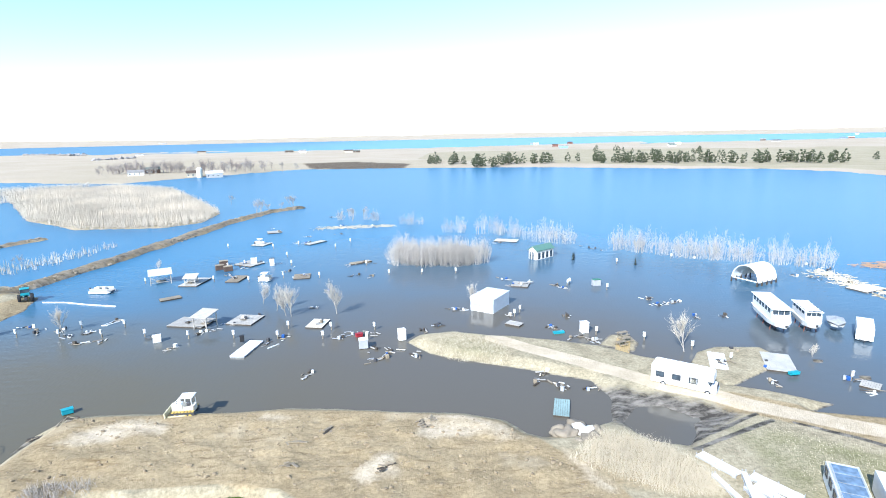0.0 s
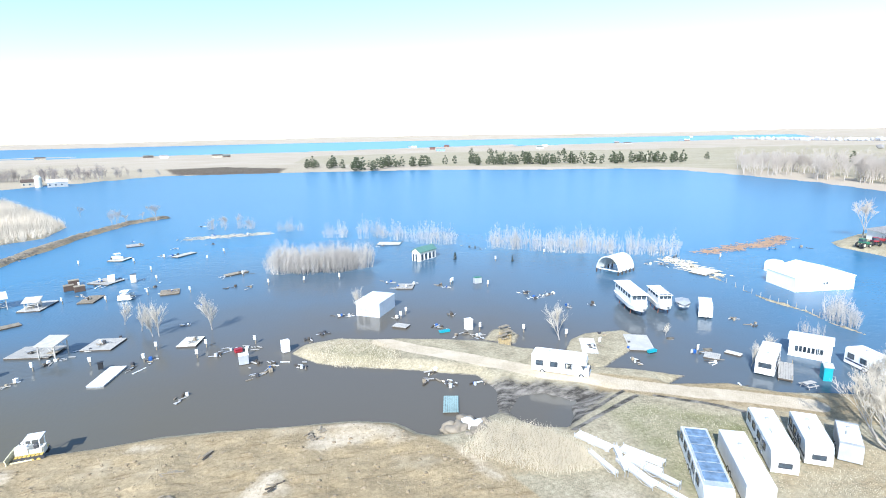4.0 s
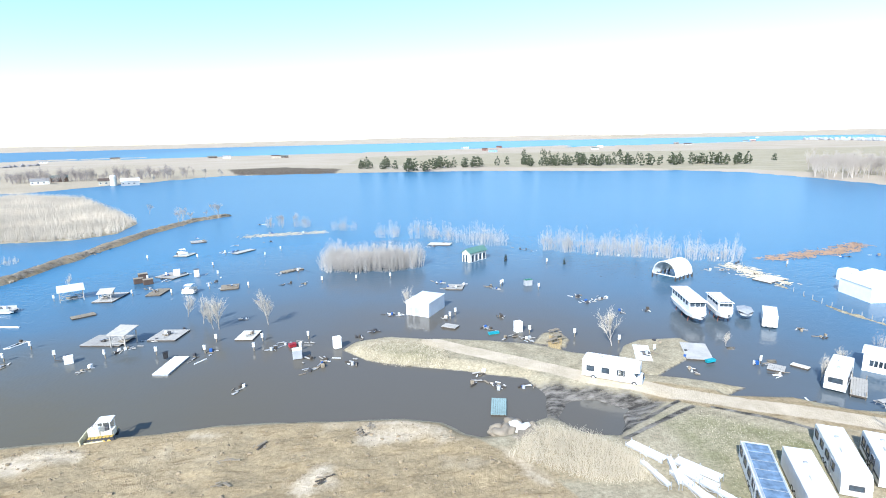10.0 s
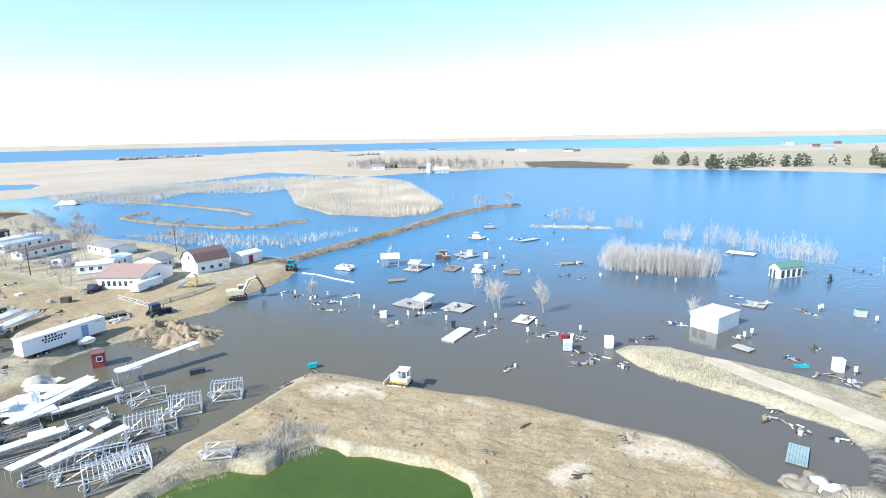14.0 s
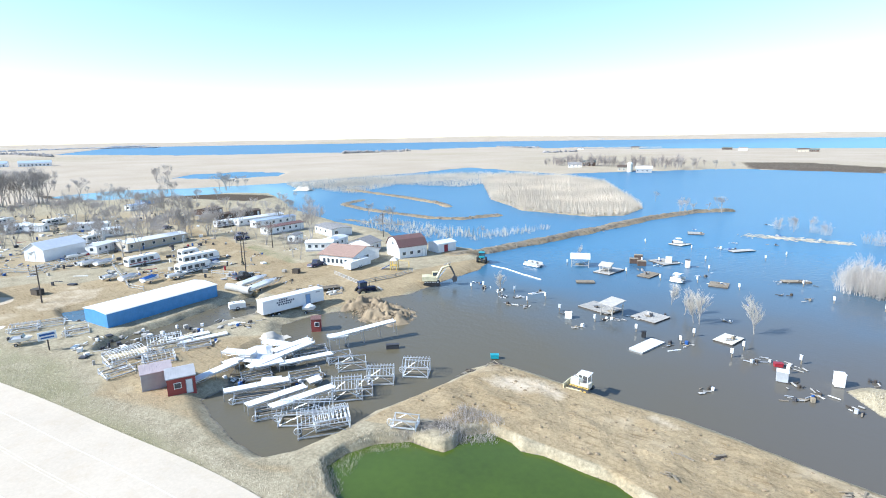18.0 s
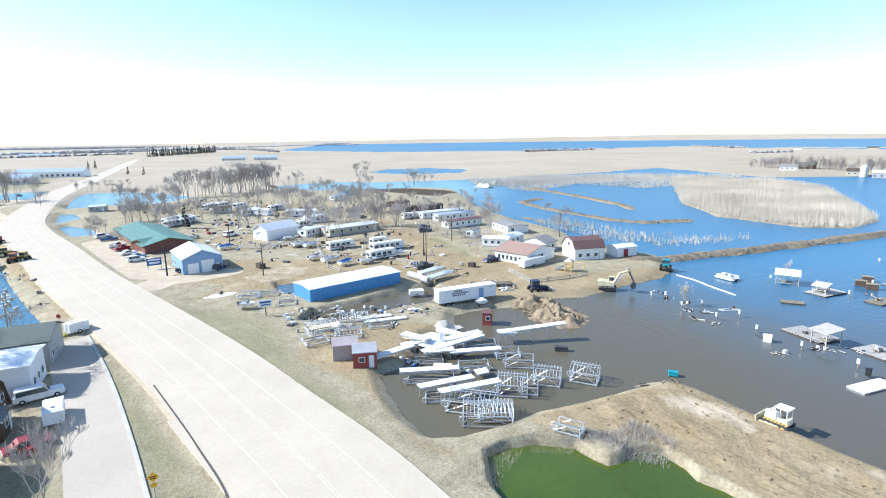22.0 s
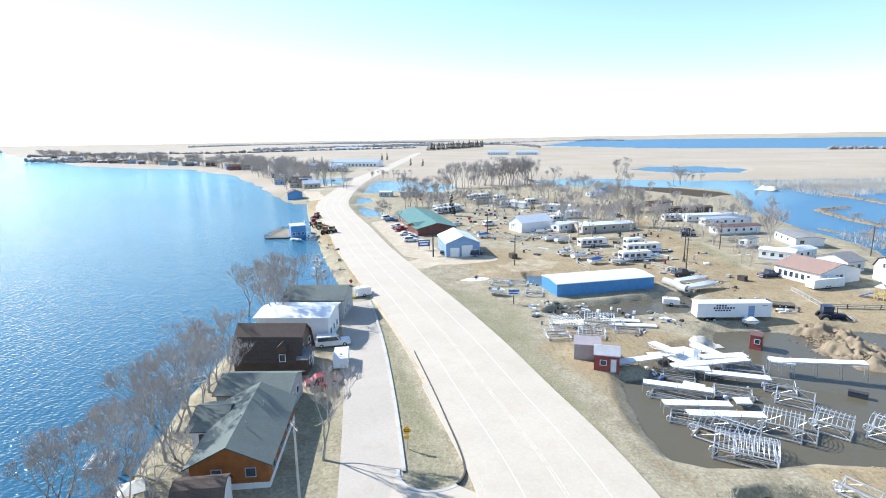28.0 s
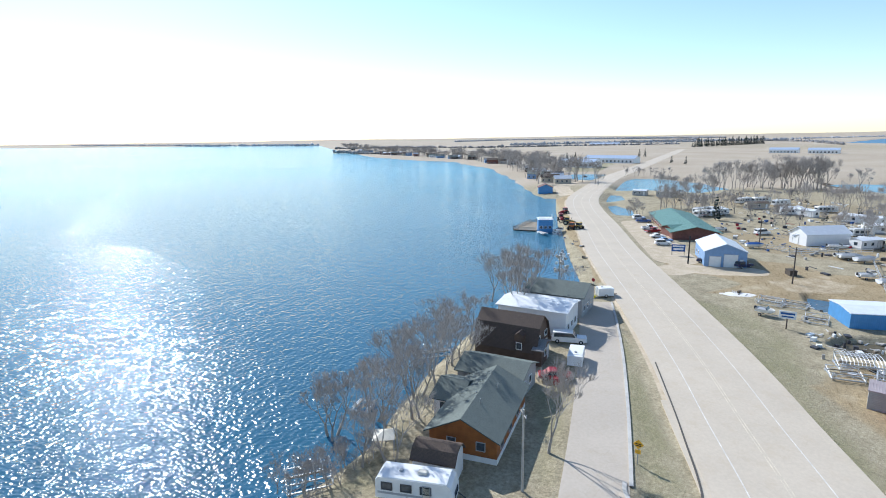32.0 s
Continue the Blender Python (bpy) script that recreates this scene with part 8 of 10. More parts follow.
for i, (px, py) in enumerate([(-3.38, 58.81), (-2.84, 59.05), (-17.02, 50.68), (-14.46, 58.31), (-17.39, 55.43), (-49.88, 58.88), (-47.41, 60.72), (-47.35, 61.65), (-6.58, 50.37), (-5.78, 67.56), (-2.39, 59.66), (-36.97, 41.77)]):
    junk(px, py, gz(px, py), 500 + i, "broken sticks and clods on the dug dirt bank", 5, 1.0, [WOOD, DARK_WOOD, WOOD], "dirt_debris", False)
cl = MB()
rs = random.Random(21)
cx_, cy_ = np.array([rs.uniform(-60, 32) for i in range(2600)]), np.array([rs.uniform(38, 66) for i in range(2600)])
keep = inside_distance(cx_, cy_, SPIT) > 0.8
for px, py, pz in zip(cx_[keep], cy_[keep], height(cx_[keep], cy_[keep])):
    s = rs.uniform(0.05, 0.14) if rs.random() < 0.85 else rs.uniform(0.14, 0.3)
    cl.rock((px, py, pz + s * 0.3), (s * 1.3, s, s * 0.7), rs, 1)
o = new("dirt_clods", cl.mesh("dirt_clods", EARTH))
tagged(o, "scattered clods of earth on the dirt bank", "clods", kind="stuff")

# ---- lake house on the far side of the flood ----
building("lake_house", (162.64, 122.09), (185.65, 117.36), 11.0, 3.0, 0.9, WHITE_SIDING, SHINGLE_GREY, "white ranch house with a grey hipped roof on a flooded point", rise=2.4, over=0.8, hip=True, category="house", windows=win_row("f", 2, 6, 3.2, 1.5, 0.9, 2.1), doors=[("f", 10.2, 11.2, 0, 2.1)])
for k, (px, py) in enumerate([(151.75, 122.98), (156.67, 123.54), (162.68, 124.86), (160.78, 120.66), (161.07, 117.80), (168.09, 121.04)]):
    tractor(px, py, 0.9, k * 1.1, (GREEN_PAINT, RED_PAINT, RED_PAINT, GREY, RED_PAINT, NAVY)[k], ("green", "faded red", "red", "grey", "bright red", "dark blue")[k] + " old tractor parked on the point", False, 0.9)
motor_boat((152.64, 102.25), (155.76, 101.20), 0.9, "white and green boat on the shore of the point", GREEN_PAINT)
rail_fence([(172.82, 88.50), (193.15, 87.99), (206.47, 86.10)], 0.9, "white board fence along the drive", 1.2, 3, WHITE, 3)
for px, py in ([(141.93, 80.16), (155.26, 80.93), (151.89, 67.84)]):
    pole(px, py, 0, 3.2, "pale mooring post standing in the flood", 0.2, WHITE, False, "mooring_post")
pole(*(85.01, 38.82), 0.6, 3.4, "slim post on the grassy shore", 0.05, GALV, False, "marker_post")

# ---- houses along the west lake ----
ZL = 1.2
ch = building("cedar_house", (-47.8, -24.2), (-48.3, -16.6), 13.4, 2.7, ZL, CEDAR, SHINGLE_GREEN, "cedar-clad lake house with a grey-green shingle roof", rise=1.9, ridge="y", over=0.55, category="house",
              windows=[("f", 2.1, 3.0, 1.2, 2.1), ("f", 5.4, 6.3, 1.2, 2.1)] + win_row("r", 1.5, 3, 3.6, 1.2, 0.9, 2.0), base=WHITE, trim=GREY)
for vx, vy, vz in ((3.5, 6, 4.3), (5.2, 9, 4.2), (4.6, 4, 4.5)):
    part("plumbing_vent", MB().tube([(vx, vy, vz - 0.4), (vx, vy, vz + 0.5)], 0.07, 6), GALV, ch)
building("cedar_house_wing", (-54.8, -27.0), (-54.8, -23.9), 6.2, 2.6, ZL, WHITE_SIDING, SHINGLE_GREEN, "low lakeside wing with a grey-green roof", rise=1.2, ridge="x", over=0.5, category="house", windows=[("f", 0.8, 2.0, 1.0, 2.1)])
building("grey_house", (-62.8, -27.3), (-62.5, -18.3), 6.4, 2.8, ZL, GREY_SIDING, SHINGLE_GREEN, "low house with a green-grey roof between neighbours", rise=1.2, ridge="x", over=0.4, category="house", windows=win_row("r", 1, 2, 2.4, 1.0, 1.0, 2.0))
bh = building("brown_house", (-75.0, -29.5), (-74.4, -19.8), 7.0, 1.9, ZL, BROWN_SIDING, SHINGLE_BROWN, "tall brown house with a steep brown gambrel roof", rise=4.6, gambrel=True, ridge="x", over=0.4, category="house", windows=[("f", 6.9, 7.7, 2.0, 3.0)] + win_row("r", 1.5, 2, 3.4, 1.1, 1.0, 2.1) + win_row("r", 1.5, 2, 3.4, 1.1, 2.9, 3.7))
part("dormer", MB().prism([(6.6, 3.3), (8.0, 3.3), (8.0, 4.2), (7.3, 4.8), (6.6, 4.2)], -0.2, 2.0, "y"), BROWN_SIDING, bh)
building("brown_house_porch", (-74.2, -19.8), (-74.2, -18.6), 4.5, 2.4, ZL, BROWN_SIDING, SHINGLE_GREY, "grey-roofed side porch of the brown house", rise=0.7, ridge="x", over=0.3, category="house", windows=[("r", 1.5, 2.6, 1.0, 2.0)], doors=[("r", 3.2, 4.1, 0, 2.1)])
building("white_house", (-87.5, -30.0), (-86.8, -17.8), 8.0, 4.4, ZL, WHITE_SIDING, WHITE, "white lake house with a white flat roof", rise=0.5, ridge="x", over=0.4, category="house", windows=win_row("r", 1.2, 3, 2.2, 1.0, 1.0, 2.0))
building("grey_green_house", (-99.0, -28.5), (-98.2, -17.2), 9.0, 4.0, ZL, GREY_SIDING, SHINGLE_GREEN, "grey house with a pale green roof by the lake", rise=1.6, ridge="x", over=0.5, category="house", windows=win_row("r", 1.2, 3, 2.4, 1.0, 1.0, 2.0))
rv("travel_trailer", (-38.29, -25.28), (-39.82, -17.84), 1.2, "long white camper parked below the cedar house", GREY, 2.6, 2.6)
building("lean_to", (-42.55, -23.52), (-43.04, -19.25), 3.4, 2.3, ZL, WHITE_SIDING, SHINGLE_BROWN, "small white shed with a brown gambrel roof", rise=1.1, over=0.25, category="shed", gambrel=True)
cn = thing("garden_canopy", -45.66, -28.72, 1.1, 0.5, "square cream garden canopy on the lawn by the lake", "canopy")
part("cover", MB().add([(-1.2, -1.2, 2.1), (1.2, -1.2, 2.1), (1.2, 1.2, 2.1), (-1.2, 1.2, 2.1), (0, 0, 2.6)], [(0, 1, 4), (1, 2, 4), (2, 3, 4), (3, 0, 4), (3, 2, 1, 0)]), CREAM, cn)
for x in (-1.1, 1.1):
    for y in (-1.1, 1.1):
        part("pole", MB().tube([(x, y, -0.2), (x, y, 2.1)], 0.04, 5), GREY, cn)
boat_lift((-53.35, -36.06), (-56.41, -36.52), 2.2, 0.0, h=1.0, hoops=2, canopy=False)
boat_lift((-35.71, -33.83), (-39.03, -30.55), 3.0, 0.5, h=2.2, hoops=6)
boat_lift((-70.93, -37.87), (-74.83, -33.20), 2.6, 0.1, h=2.0, hoops=5)
car("pickup_topper", (-84.01, -18.91), (-84.96, -14.42), 1.2, WHITE, "white pickup truck with a topper parked by the brown house")
rv("box_trailer", (-75.51, -12.84), (-80.19, -13.35), 1.2, "short white cargo trailer on the lane", None, 2.0, 2.2, windows=False)
car("car", (-69.30, -17.28), (-70.49, -13.59), 1.2, RED_PAINT, "red car half hidden by a bare tree")
rv("box_trailer", (-112.51, -16.35), (-113.99, -13.46), 1.2, "white box trailer parked at the lane's end", None, 2.1, 2.2, windows=False)
crate(*(-69.53, -15.15), 1.2, (1.2, 1.0, 0.9), 0.2, RED_PAINT, "red garden cart by the drive", "cart")
crate(*(-100.03, -20.16), 1.2, (0.7, 0.7, 1.1), 0.2, GREEN_PAINT, "green wheeled bin by the house", "bin")
crate(*(-99.11, -21.29), 1.2, (0.7, 0.7, 1.1), 0.2, DARK, "black wheeled bin by the house", "bin")
crate(*(-112.66, -18.44), 1.2, (2.8, 0.8, 0.4), 1.5, plain("bright_yellow_plastic", (0.7, 0.6, 0.02), 0.5), "bright yellow kayak lying on the grass", "kayak")
building("dark_shed", (-103.30, -22.55), (-104.20, -20.02), 2.6, 2.3, ZL, DARK_WOOD, SHINGLE_GREY, "small dark shed beside the pole", rise=0.5, over=0.2, category="shed")
car("car", (-90.87, -20.48), (-96.79, -20.20), 1.2, NAVY, "dark blue car parked by the white house")
for q, hh in ((((-45.38, -12.97)), 8.5), (((-108.21, -23.88)), 9.0)):
    pole(*q, 1.2, hh, "grey wooden utility pole beside the lane", 0.15, GREY_WOOD)
wp = pole(*(-118.00, -25.62), 0.9, 8.0, "tall post covered with bird houses over the inlet", 0.12, GREY_WOOD, False, "bird_house_post")
rb = random.Random(9)
for i in range(26):
    z0 = rb.uniform(4.2, 8.6)
    part("bird_house", MB().box((rb.gauss(0, 0.8), rb.gauss(0, 0.8), z0), (0.5, 0.5, 0.55), rb.uniform(0, 3)), rb.choice([WHITE, GREY, GREY_WOOD]), wp)
# yellow diamond sign on the verge
ys = thing("warning_sign", *(-54.33, -3.19), 1.25, 1.5, "yellow diamond warning sign with a small plate", "road sign")
part("post", MB().box((0, 0, 1.0), (0.08, 0.08, 2.2)), GALV, ys)
part("diamond", MB().prism([(0, 1.6), (0.55, 2.15), (0, 2.7), (-0.55, 2.15)], -0.05, -0.02, "y"), SIGN_YELLOW, ys)
part("plate", MB().box((0, -0.035, 1.3), (0.55, 0.03, 0.45)), SIGN_YELLOW, ys)
part("lettering_bar", MB().box((0, -0.06, 2.2), (0.6, 0.01, 0.1)).box((0, -0.06, 2.0), (0.5, 0.01, 0.1)), BLACK, ys)
st = thing("stop_sign", *(-118.07, -18.45), 1.25, 1.2, "dark red octagonal stop sign by the lane's end", "road sign")
part("post", MB().box((0, 0, 1.0), (0.08, 0.08, 2.2)), GALV, st)
part("plate", MB().prism([(0.42 * math.cos(a), 2.3 + 0.42 * math.sin(a)) for a in np.arange(math.pi / 8, math.tau, math.pi / 4)], -0.05, -0.02, "y"), RED_PAINT, st)
# landing stage, shack and machines at the inlet
quad_deck([(-192.24, -60.31), (-192.76, -51.76), (-212.87, -50.26)], 0.1, WOOD, "broad wooden landing stage with rails on the lake", legs=True)
building("blue_boathouse", (-191.47, -50.36), (-193.23, -45.55), 6.0, 4.4, 0.2, BLUE_METAL, WHITE, "blue boathouse with a white roof rail on the landing", rise=0.3, over=0.3, category="boathouse", windows=win_row("f", 0.5, 3, 1.6, 0.9, 1.2, 2.1))
building("red_blue_boathouse", (-316.2, -83.7), (-318.7, -75.7), 9.0, 4.0, 0.2, BLUE_METAL, SHINGLE_MAROON, "blue boathouse with a dark red roof on the lake", rise=1.8, ridge="y", over=0.4, category="boathouse")
rail_fence([(-192.3, -60.2), (-192.7, -52.0)], 0.35, "weathered rail along the landing stage", 1.2, 2.0, GREY_WOOD, 3)
rail_fence([(-192.3, -60.2), (-212.6, -59.0), (-213.2, -50.4)], 0.35, "weathered rail along the landing stage", 1.2, 2.0, GREY_WOOD, 3)
rail_fence([(-192.0, -50.2), (-193.4, -45.8), (-198.5, -47.2)], 4.9, "white rail round the boathouse roof deck", 1.0, 1.5, WHITE, 2)
dock_section((-190.5, -50.8), (-184.5, -46.5), 1.4, 0.35, "pale gangway sloping to the muddy shore", 0.5, GREY_WOOD)
for k, (px, py) in enumerate([(-214.74, -47.29), (-207.28, -42.98), (-195.22, -38.77), (-195.91, -36.87), (-234.00, -50.14)]):
    tractor(px, py, 0.8, k * 1.3 + 0.4, (RED_PAINT, YELLOW, ORANGE, YELLOW, RED_PAINT)[k], ("red", "yellow", "orange", "faded yellow", "dark red")[k] + " work machine parked on the muddy shore", k in (1, 3), 1.05)
motor_boat((-188.26, -42.33), (-194.90, -41.16), 0.4, "white boat pulled up beside the landing", None)
for i, (px, py) in enumerate([(-181.22, -37.82), (-172.36, -33.19), (-164.10, -29.82), (-196.73, -45.34), (-199.39, -49.20), (-148.98, -26.18), (-138.97, -24.31), (-169.53, -33.75)]):
    junk(px, py, max(0.02, gz(px, py)), 700 + i, "planks and scrap along the muddy inlet", 6, 2.0, [WOOD, DARK_WOOD, GREY_WOOD], "shore_scrap")

# more gear about the park
for k, (q0, q1) in enumerate(((((-149.83, 36.83)), ((-151.74, 40.91))), (((-144.54, 39.50)), ((-146.98, 44.15))), (((-138.89, 42.55)), ((-141.14, 47.08))), (((-172.97, 36.76)), ((-175.43, 42.00))), (((-142.74, 60.10)), ((-143.80, 64.00))), (((-179.98, 15.93)), ((-181.52, 20.85))),
                                (((-186.63, 37.13)), ((-187.42, 42.85))), (((-171.79, 37.33)), ((-173.18, 42.91))), (((-163.26, 46.31)), ((-164.42, 52.03))), (((-207.34, 8.52)), ((-209.53, 12.41))))):
    motor_boat(q0, q1, 1.0, ("white motor boat on a trailer in the park", "covered grey boat on a trailer in the park", "boat under a blue cover in the park")[k % 3], (None, GREY, BLUE_PAINT)[k % 3])
for i, (jx, jy) in enumerate([(-191.51, 24.19), (-196.63, 21.68), (-187.75, 26.74), (-184.03, 30.16), (-207.33, 19.54), (-161.47, 41.36), (-154.75, 42.21), (-151.48, 43.81), (-151.12, 47.82), (-148.63, 50.30), (-166.78, 60.78), (-169.93, 67.43), (-188.08, 78.49), (-196.71, 90.52), (-202.14, 89.67), (-188.89, 93.19), (-169.73, 98.88), (-169.21, 104.15), (-148.93, 88.81), (-232.57, -0.26), (-220.43, 6.73), (-226.15, 11.71), (-125.12, 65.42), (-129.61, 65.51), (-114.98, 66.76), (-106.50, 64.47), (-106.17, 69.06), (-100.31, 71.12), (-92.09, 28.69), (-98.71, 24.39), (-96.11, 36.84), (-88.82, 36.11), (-128.25, 10.35), (-113.30, 21.41), (-105.64, 22.97), (-72.06, 33.19), (-74.86, 32.61), (-65.78, 42.26), (-66.25, 38.51)]):
    junk(jx, jy, max(gz(jx, jy), 0.02), 1100 + i, "scrap boards, frames and bins lying about the park", n=7, spread=2.6, name="yard_scrap")
for pts in ([(-174.06, 25.75), (-181.01, 38.43), (-186.70, 47.65)], [(-175.16, 44.77), (-139.20, 38.85), (-134.05, 40.39)], [(-137.58, 58.00), (-131.13, 61.17)]):
    rail_fence(pts, 1.0, "low pale pipe fence in the park", 1.2, 3.5, ALU, 2)


# ---- trees and brush ----
def grow(rng, h, spread, levels, kids, trunk_r, lean=0.25, thin=0.62, stems=1, low=0.25, fine=0.014):
    """A bare tree: trunk and limbs in one part, fine twigs in another."""
    wood, twig = MB(), MB()

    def branch(p, d, length, r, lv):
        n = 3 if lv == 0 else 1 if lv >= levels else 2
        pts, q, dd = [p], p.copy(), d.copy()
        for i in range(n):
            dd = (dd + Vector((rng.gauss(0, 0.12), rng.gauss(0, 0.12), 0.06))).normalized()
            q = q + dd * (length / n)
            pts.append(q.copy())
        last = lv >= levels
        (twig if lv >= 2 else wood).tube(pts, r, 5 if lv == 0 else 3, r * (0.55 if not last else 0.35), caps=False)
        if last:
            return
        for k in range(kids[lv]):
            s = low + (1 - low) * (k + rng.random()) / kids[lv] if lv == 0 else 0.3 + 0.7 * (k + rng.random()) / kids[lv]
            s = min(s, 0.999)
            i = min(int(s * n), n - 1)
            base = pts[i].lerp(pts[i + 1], s * n - i)
            a = rng.uniform(0, math.tau)
            side = Vector((math.cos(a), math.sin(a), 0))
            side = (side - dd * side.dot(dd)).normalized()
            tilt = rng.uniform(0.45, 0.95) * spread
            nd = (dd * math.cos(tilt) + side * math.sin(tilt) + Vector((0, 0, 0.15))).normalized()
            branch(base, nd, length * thin * rng.uniform(0.75, 1.15) * (1.15 - 0.45 * s if lv == 0 else 1), max(r * 0.5 * (1.1 - 0.4 * s), fine), lv + 1)

    for k in range(stems):
        a = k * math.tau / stems + rng.random()
        d = Vector((math.cos(a) * lean, math.sin(a) * lean, 1)).normalized() if stems > 1 else Vector((rng.gauss(0, 0.04), rng.gauss(0, 0.04), 1)).normalized()
        branch(Vector((math.cos(a) * 0.2 * (stems > 1), math.sin(a) * 0.2 * (stems > 1), -0.3)), d, h * (0.72 if stems == 1 else 0.66) * rng.uniform(0.9, 1.05), trunk_r, 0)
    return wood, twig


def fork(rng, h, levels=5, spread=0.5, trunk_r=0.22, bole=0.26, stems=1, lean=0.3, fine=0.012, sprays=4):
    """A bare tree that forks again and again: bole and limbs in one part, fine sprays of twigs in another."""
    wood, twig = MB(), MB()

    def limb(p, d, length, r, lv):
        n = 3 if lv <= 1 else 2
        pts, q, dd = [p], p.copy(), d.copy()
        for i in range(n):
            dd = (dd + Vector((rng.gauss(0, 0.09), rng.gauss(0, 0.09), 0.09))).normalized()
            q = q + dd * (length / n)
            pts.append(q.copy())
        (wood if lv <= 2 else twig).tube(pts, r, 6 if lv == 0 else 4 if lv <= 2 else 3, max(r * 0.72, fine * 0.7), caps=False)
        if lv >= 2:
            for k in range(sprays if lv >= levels else 2):
                s = rng.uniform(0.2, 1.0)
                i = min(int(s * n), n - 1)
                b = pts[i].lerp(pts[i + 1], s * n - i)
                td = (dd + Vector((rng.gauss(0, 0.6), rng.gauss(0, 0.6), rng.uniform(-0.1, 0.5)))).normalized()
                l = length * rng.uniform(0.7, 1.5)
                twig.tube([b, b + td * l * 0.5, b + (td + Vector((0, 0, 0.25))).normalized() * l], fine, 3, fine * 0.5, caps=False)
        if lv >= levels:
            return
        kids = rng.choice((2, 3, 3)) if lv == 0 else rng.choice((2, 2, 3))
        a0 = rng.uniform(0, math.tau)
        for k in range(kids):
            a = a0 + k * math.tau / kids + rng.gauss(0, 0.4)
            side = Vector((math.cos(a), math.sin(a), 0))
            side = (side - dd * side.dot(dd)).normalized()
            tilt = spread * rng.uniform(0.55, 1.25) * (0.6 if k == 0 else 1)
            nd = (dd * math.cos(tilt) + side * math.sin(tilt) + Vector((0, 0, 0.16))).normalized()
            limb(q, nd, length * (0.95 if lv == 0 else 0.78) * rng.uniform(0.75, 1.15), max(r * (0.58 if kids == 2 else 0.5), fine), lv + 1)

    for k in range(stems):
        a = k * math.tau / stems + rng.random()
        c, s = math.cos(a), math.sin(a)
        out = lean * rng.uniform(0.6, 1.2)
        d = Vector((c * out, s * out, 1)).normalized() if stems > 1 else Vector((rng.gauss(0, 0.05), rng.gauss(0, 0.05), 1)).normalized()
        limb(Vector((c * 0.3 * (stems > 1), s * 0.3 * (stems > 1), -0.3)), d, h * bole * rng.uniform(0.85, 1.15), trunk_r, 0)
    return wood, twig


def bare_tree(seed, label, bark, twigs, group="bare trees", make=None, **kw):
    rng = random.Random(seed)
    wood, twig = (make or grow)(rng, **kw)
    top = max(v[2] for v in twig.v)
    e = thing("tree", 0, 0, 0, 0, label, "tree", group)
    part("trunk", wood, bark, e)
    part("crown", twig, twigs, e)
    return e, top


class Stock:
    """Built trees to copy from: the first planting uses the tree itself."""

    def __init__(self, made):
        self.made, self.used = made, set()

    def plant(self, k, x, y, h, turn=0.0, z=None):
        ob, top = self.made[k % len(self.made)]
        z = gz(x, y) if z is None else z
        s = h / top
        if id(ob) not in self.used:
            self.used.add(id(ob))
            ob.matrix_basis = Matrix.Translation((x, y, z)) @ Matrix.Rotation(turn, 4, "Z")
            ob.scale = (s, s, s)
            return ob
        return copy_at(ob, x, y, z, turn, s)


SHAPES = {}


class Wood:
    """Far trees joined into one mesh for each of trunk and crown."""

    def __init__(self, stock):
        self.stock, self.co, self.fa, self.n = stock, [], [], 0

    def plant(self, k, x, y, h, turn=0.0, z=1.0):
        ob, top = self.stock.made[k % len(self.stock.made)]
        s, c, sn = h / top, math.cos(turn), math.sin(turn)
        if ob.name not in SHAPES:
            SHAPES[ob.name] = []
            for ch in ob.children:
                me = ch.data
                v = np.empty(len(me.vertices) * 3)
                me.vertices.foreach_get("co", v)
                f = np.empty(len(me.loops), np.int64)
                me.loops.foreach_get("vertex_index", f)
                SHAPES[ob.name].append((v.reshape(-1, 3), f))
        for v, f in SHAPES[ob.name]:
            v = v * s
            self.co.append(np.stack([v[:, 0] * c - v[:, 1] * sn + x, v[:, 0] * sn + v[:, 1] * c + y, v[:, 2] + z], -1))
            self.fa.append(f.reshape(-1, 4) + self.n)
            self.n += len(v)

    def finish(self, name, label, mat):
        me = bpy.data.meshes.new(name)
        co, fa = np.concatenate(self.co), np.concatenate(self.fa)
        me.vertices.add(len(co))
        me.vertices.foreach_set("co", co.ravel())
        me.loops.add(fa.size)
        me.loops.foreach_set("vertex_index", fa.ravel().astype(np.int32))
        me.polygons.add(len(fa))
        me.polygons.foreach_set("loop_start", np.arange(0, fa.size, 4, dtype=np.int32))
        me.update(calc_edges=True)
        me.materials.append(mat)
        return tagged(new(name, me), label, "woods", kind="stuff")


pale = Stock([bare_tree(40 + k, "pale bare tree standing in the flood", BARK, PALE_TWIGS, "flooded trees", h=8, spread=0.62, levels=3, kids=(13, 7, 5), trunk_r=0.13, low=0.2) for k in range(3)])
grey = Stock([bare_tree(50 + k, "grey leafless tree with a wide forking crown", BARK, VASE_TWIGS, "leafless trees", fork, h=11, levels=6, spread=0.66, trunk_r=0.15, bole=0.15, stems=1 + k % 2, lean=0.5, fine=0.0085, sprays=9) for k in range(4)])
far_tree = Stock([bare_tree(60 + k, "leafless grey tree among far houses", BARK, TWIGS, "far leafless trees", fork, h=10, levels=5, spread=0.72, trunk_r=0.13, bole=0.15, fine=0.013, sprays=6) for k in range(4)])
vase = Stock([bare_tree(64 + k, "tall leafless cottonwood with fine grey twigs", BARK, VASE_TWIGS, "park cottonwoods", fork, h=12, levels=5, spread=0.52, trunk_r=0.13, bole=0.16, stems=1 + k % 3, lean=0.25, fine=0.012, sprays=7) for k in range(5)])
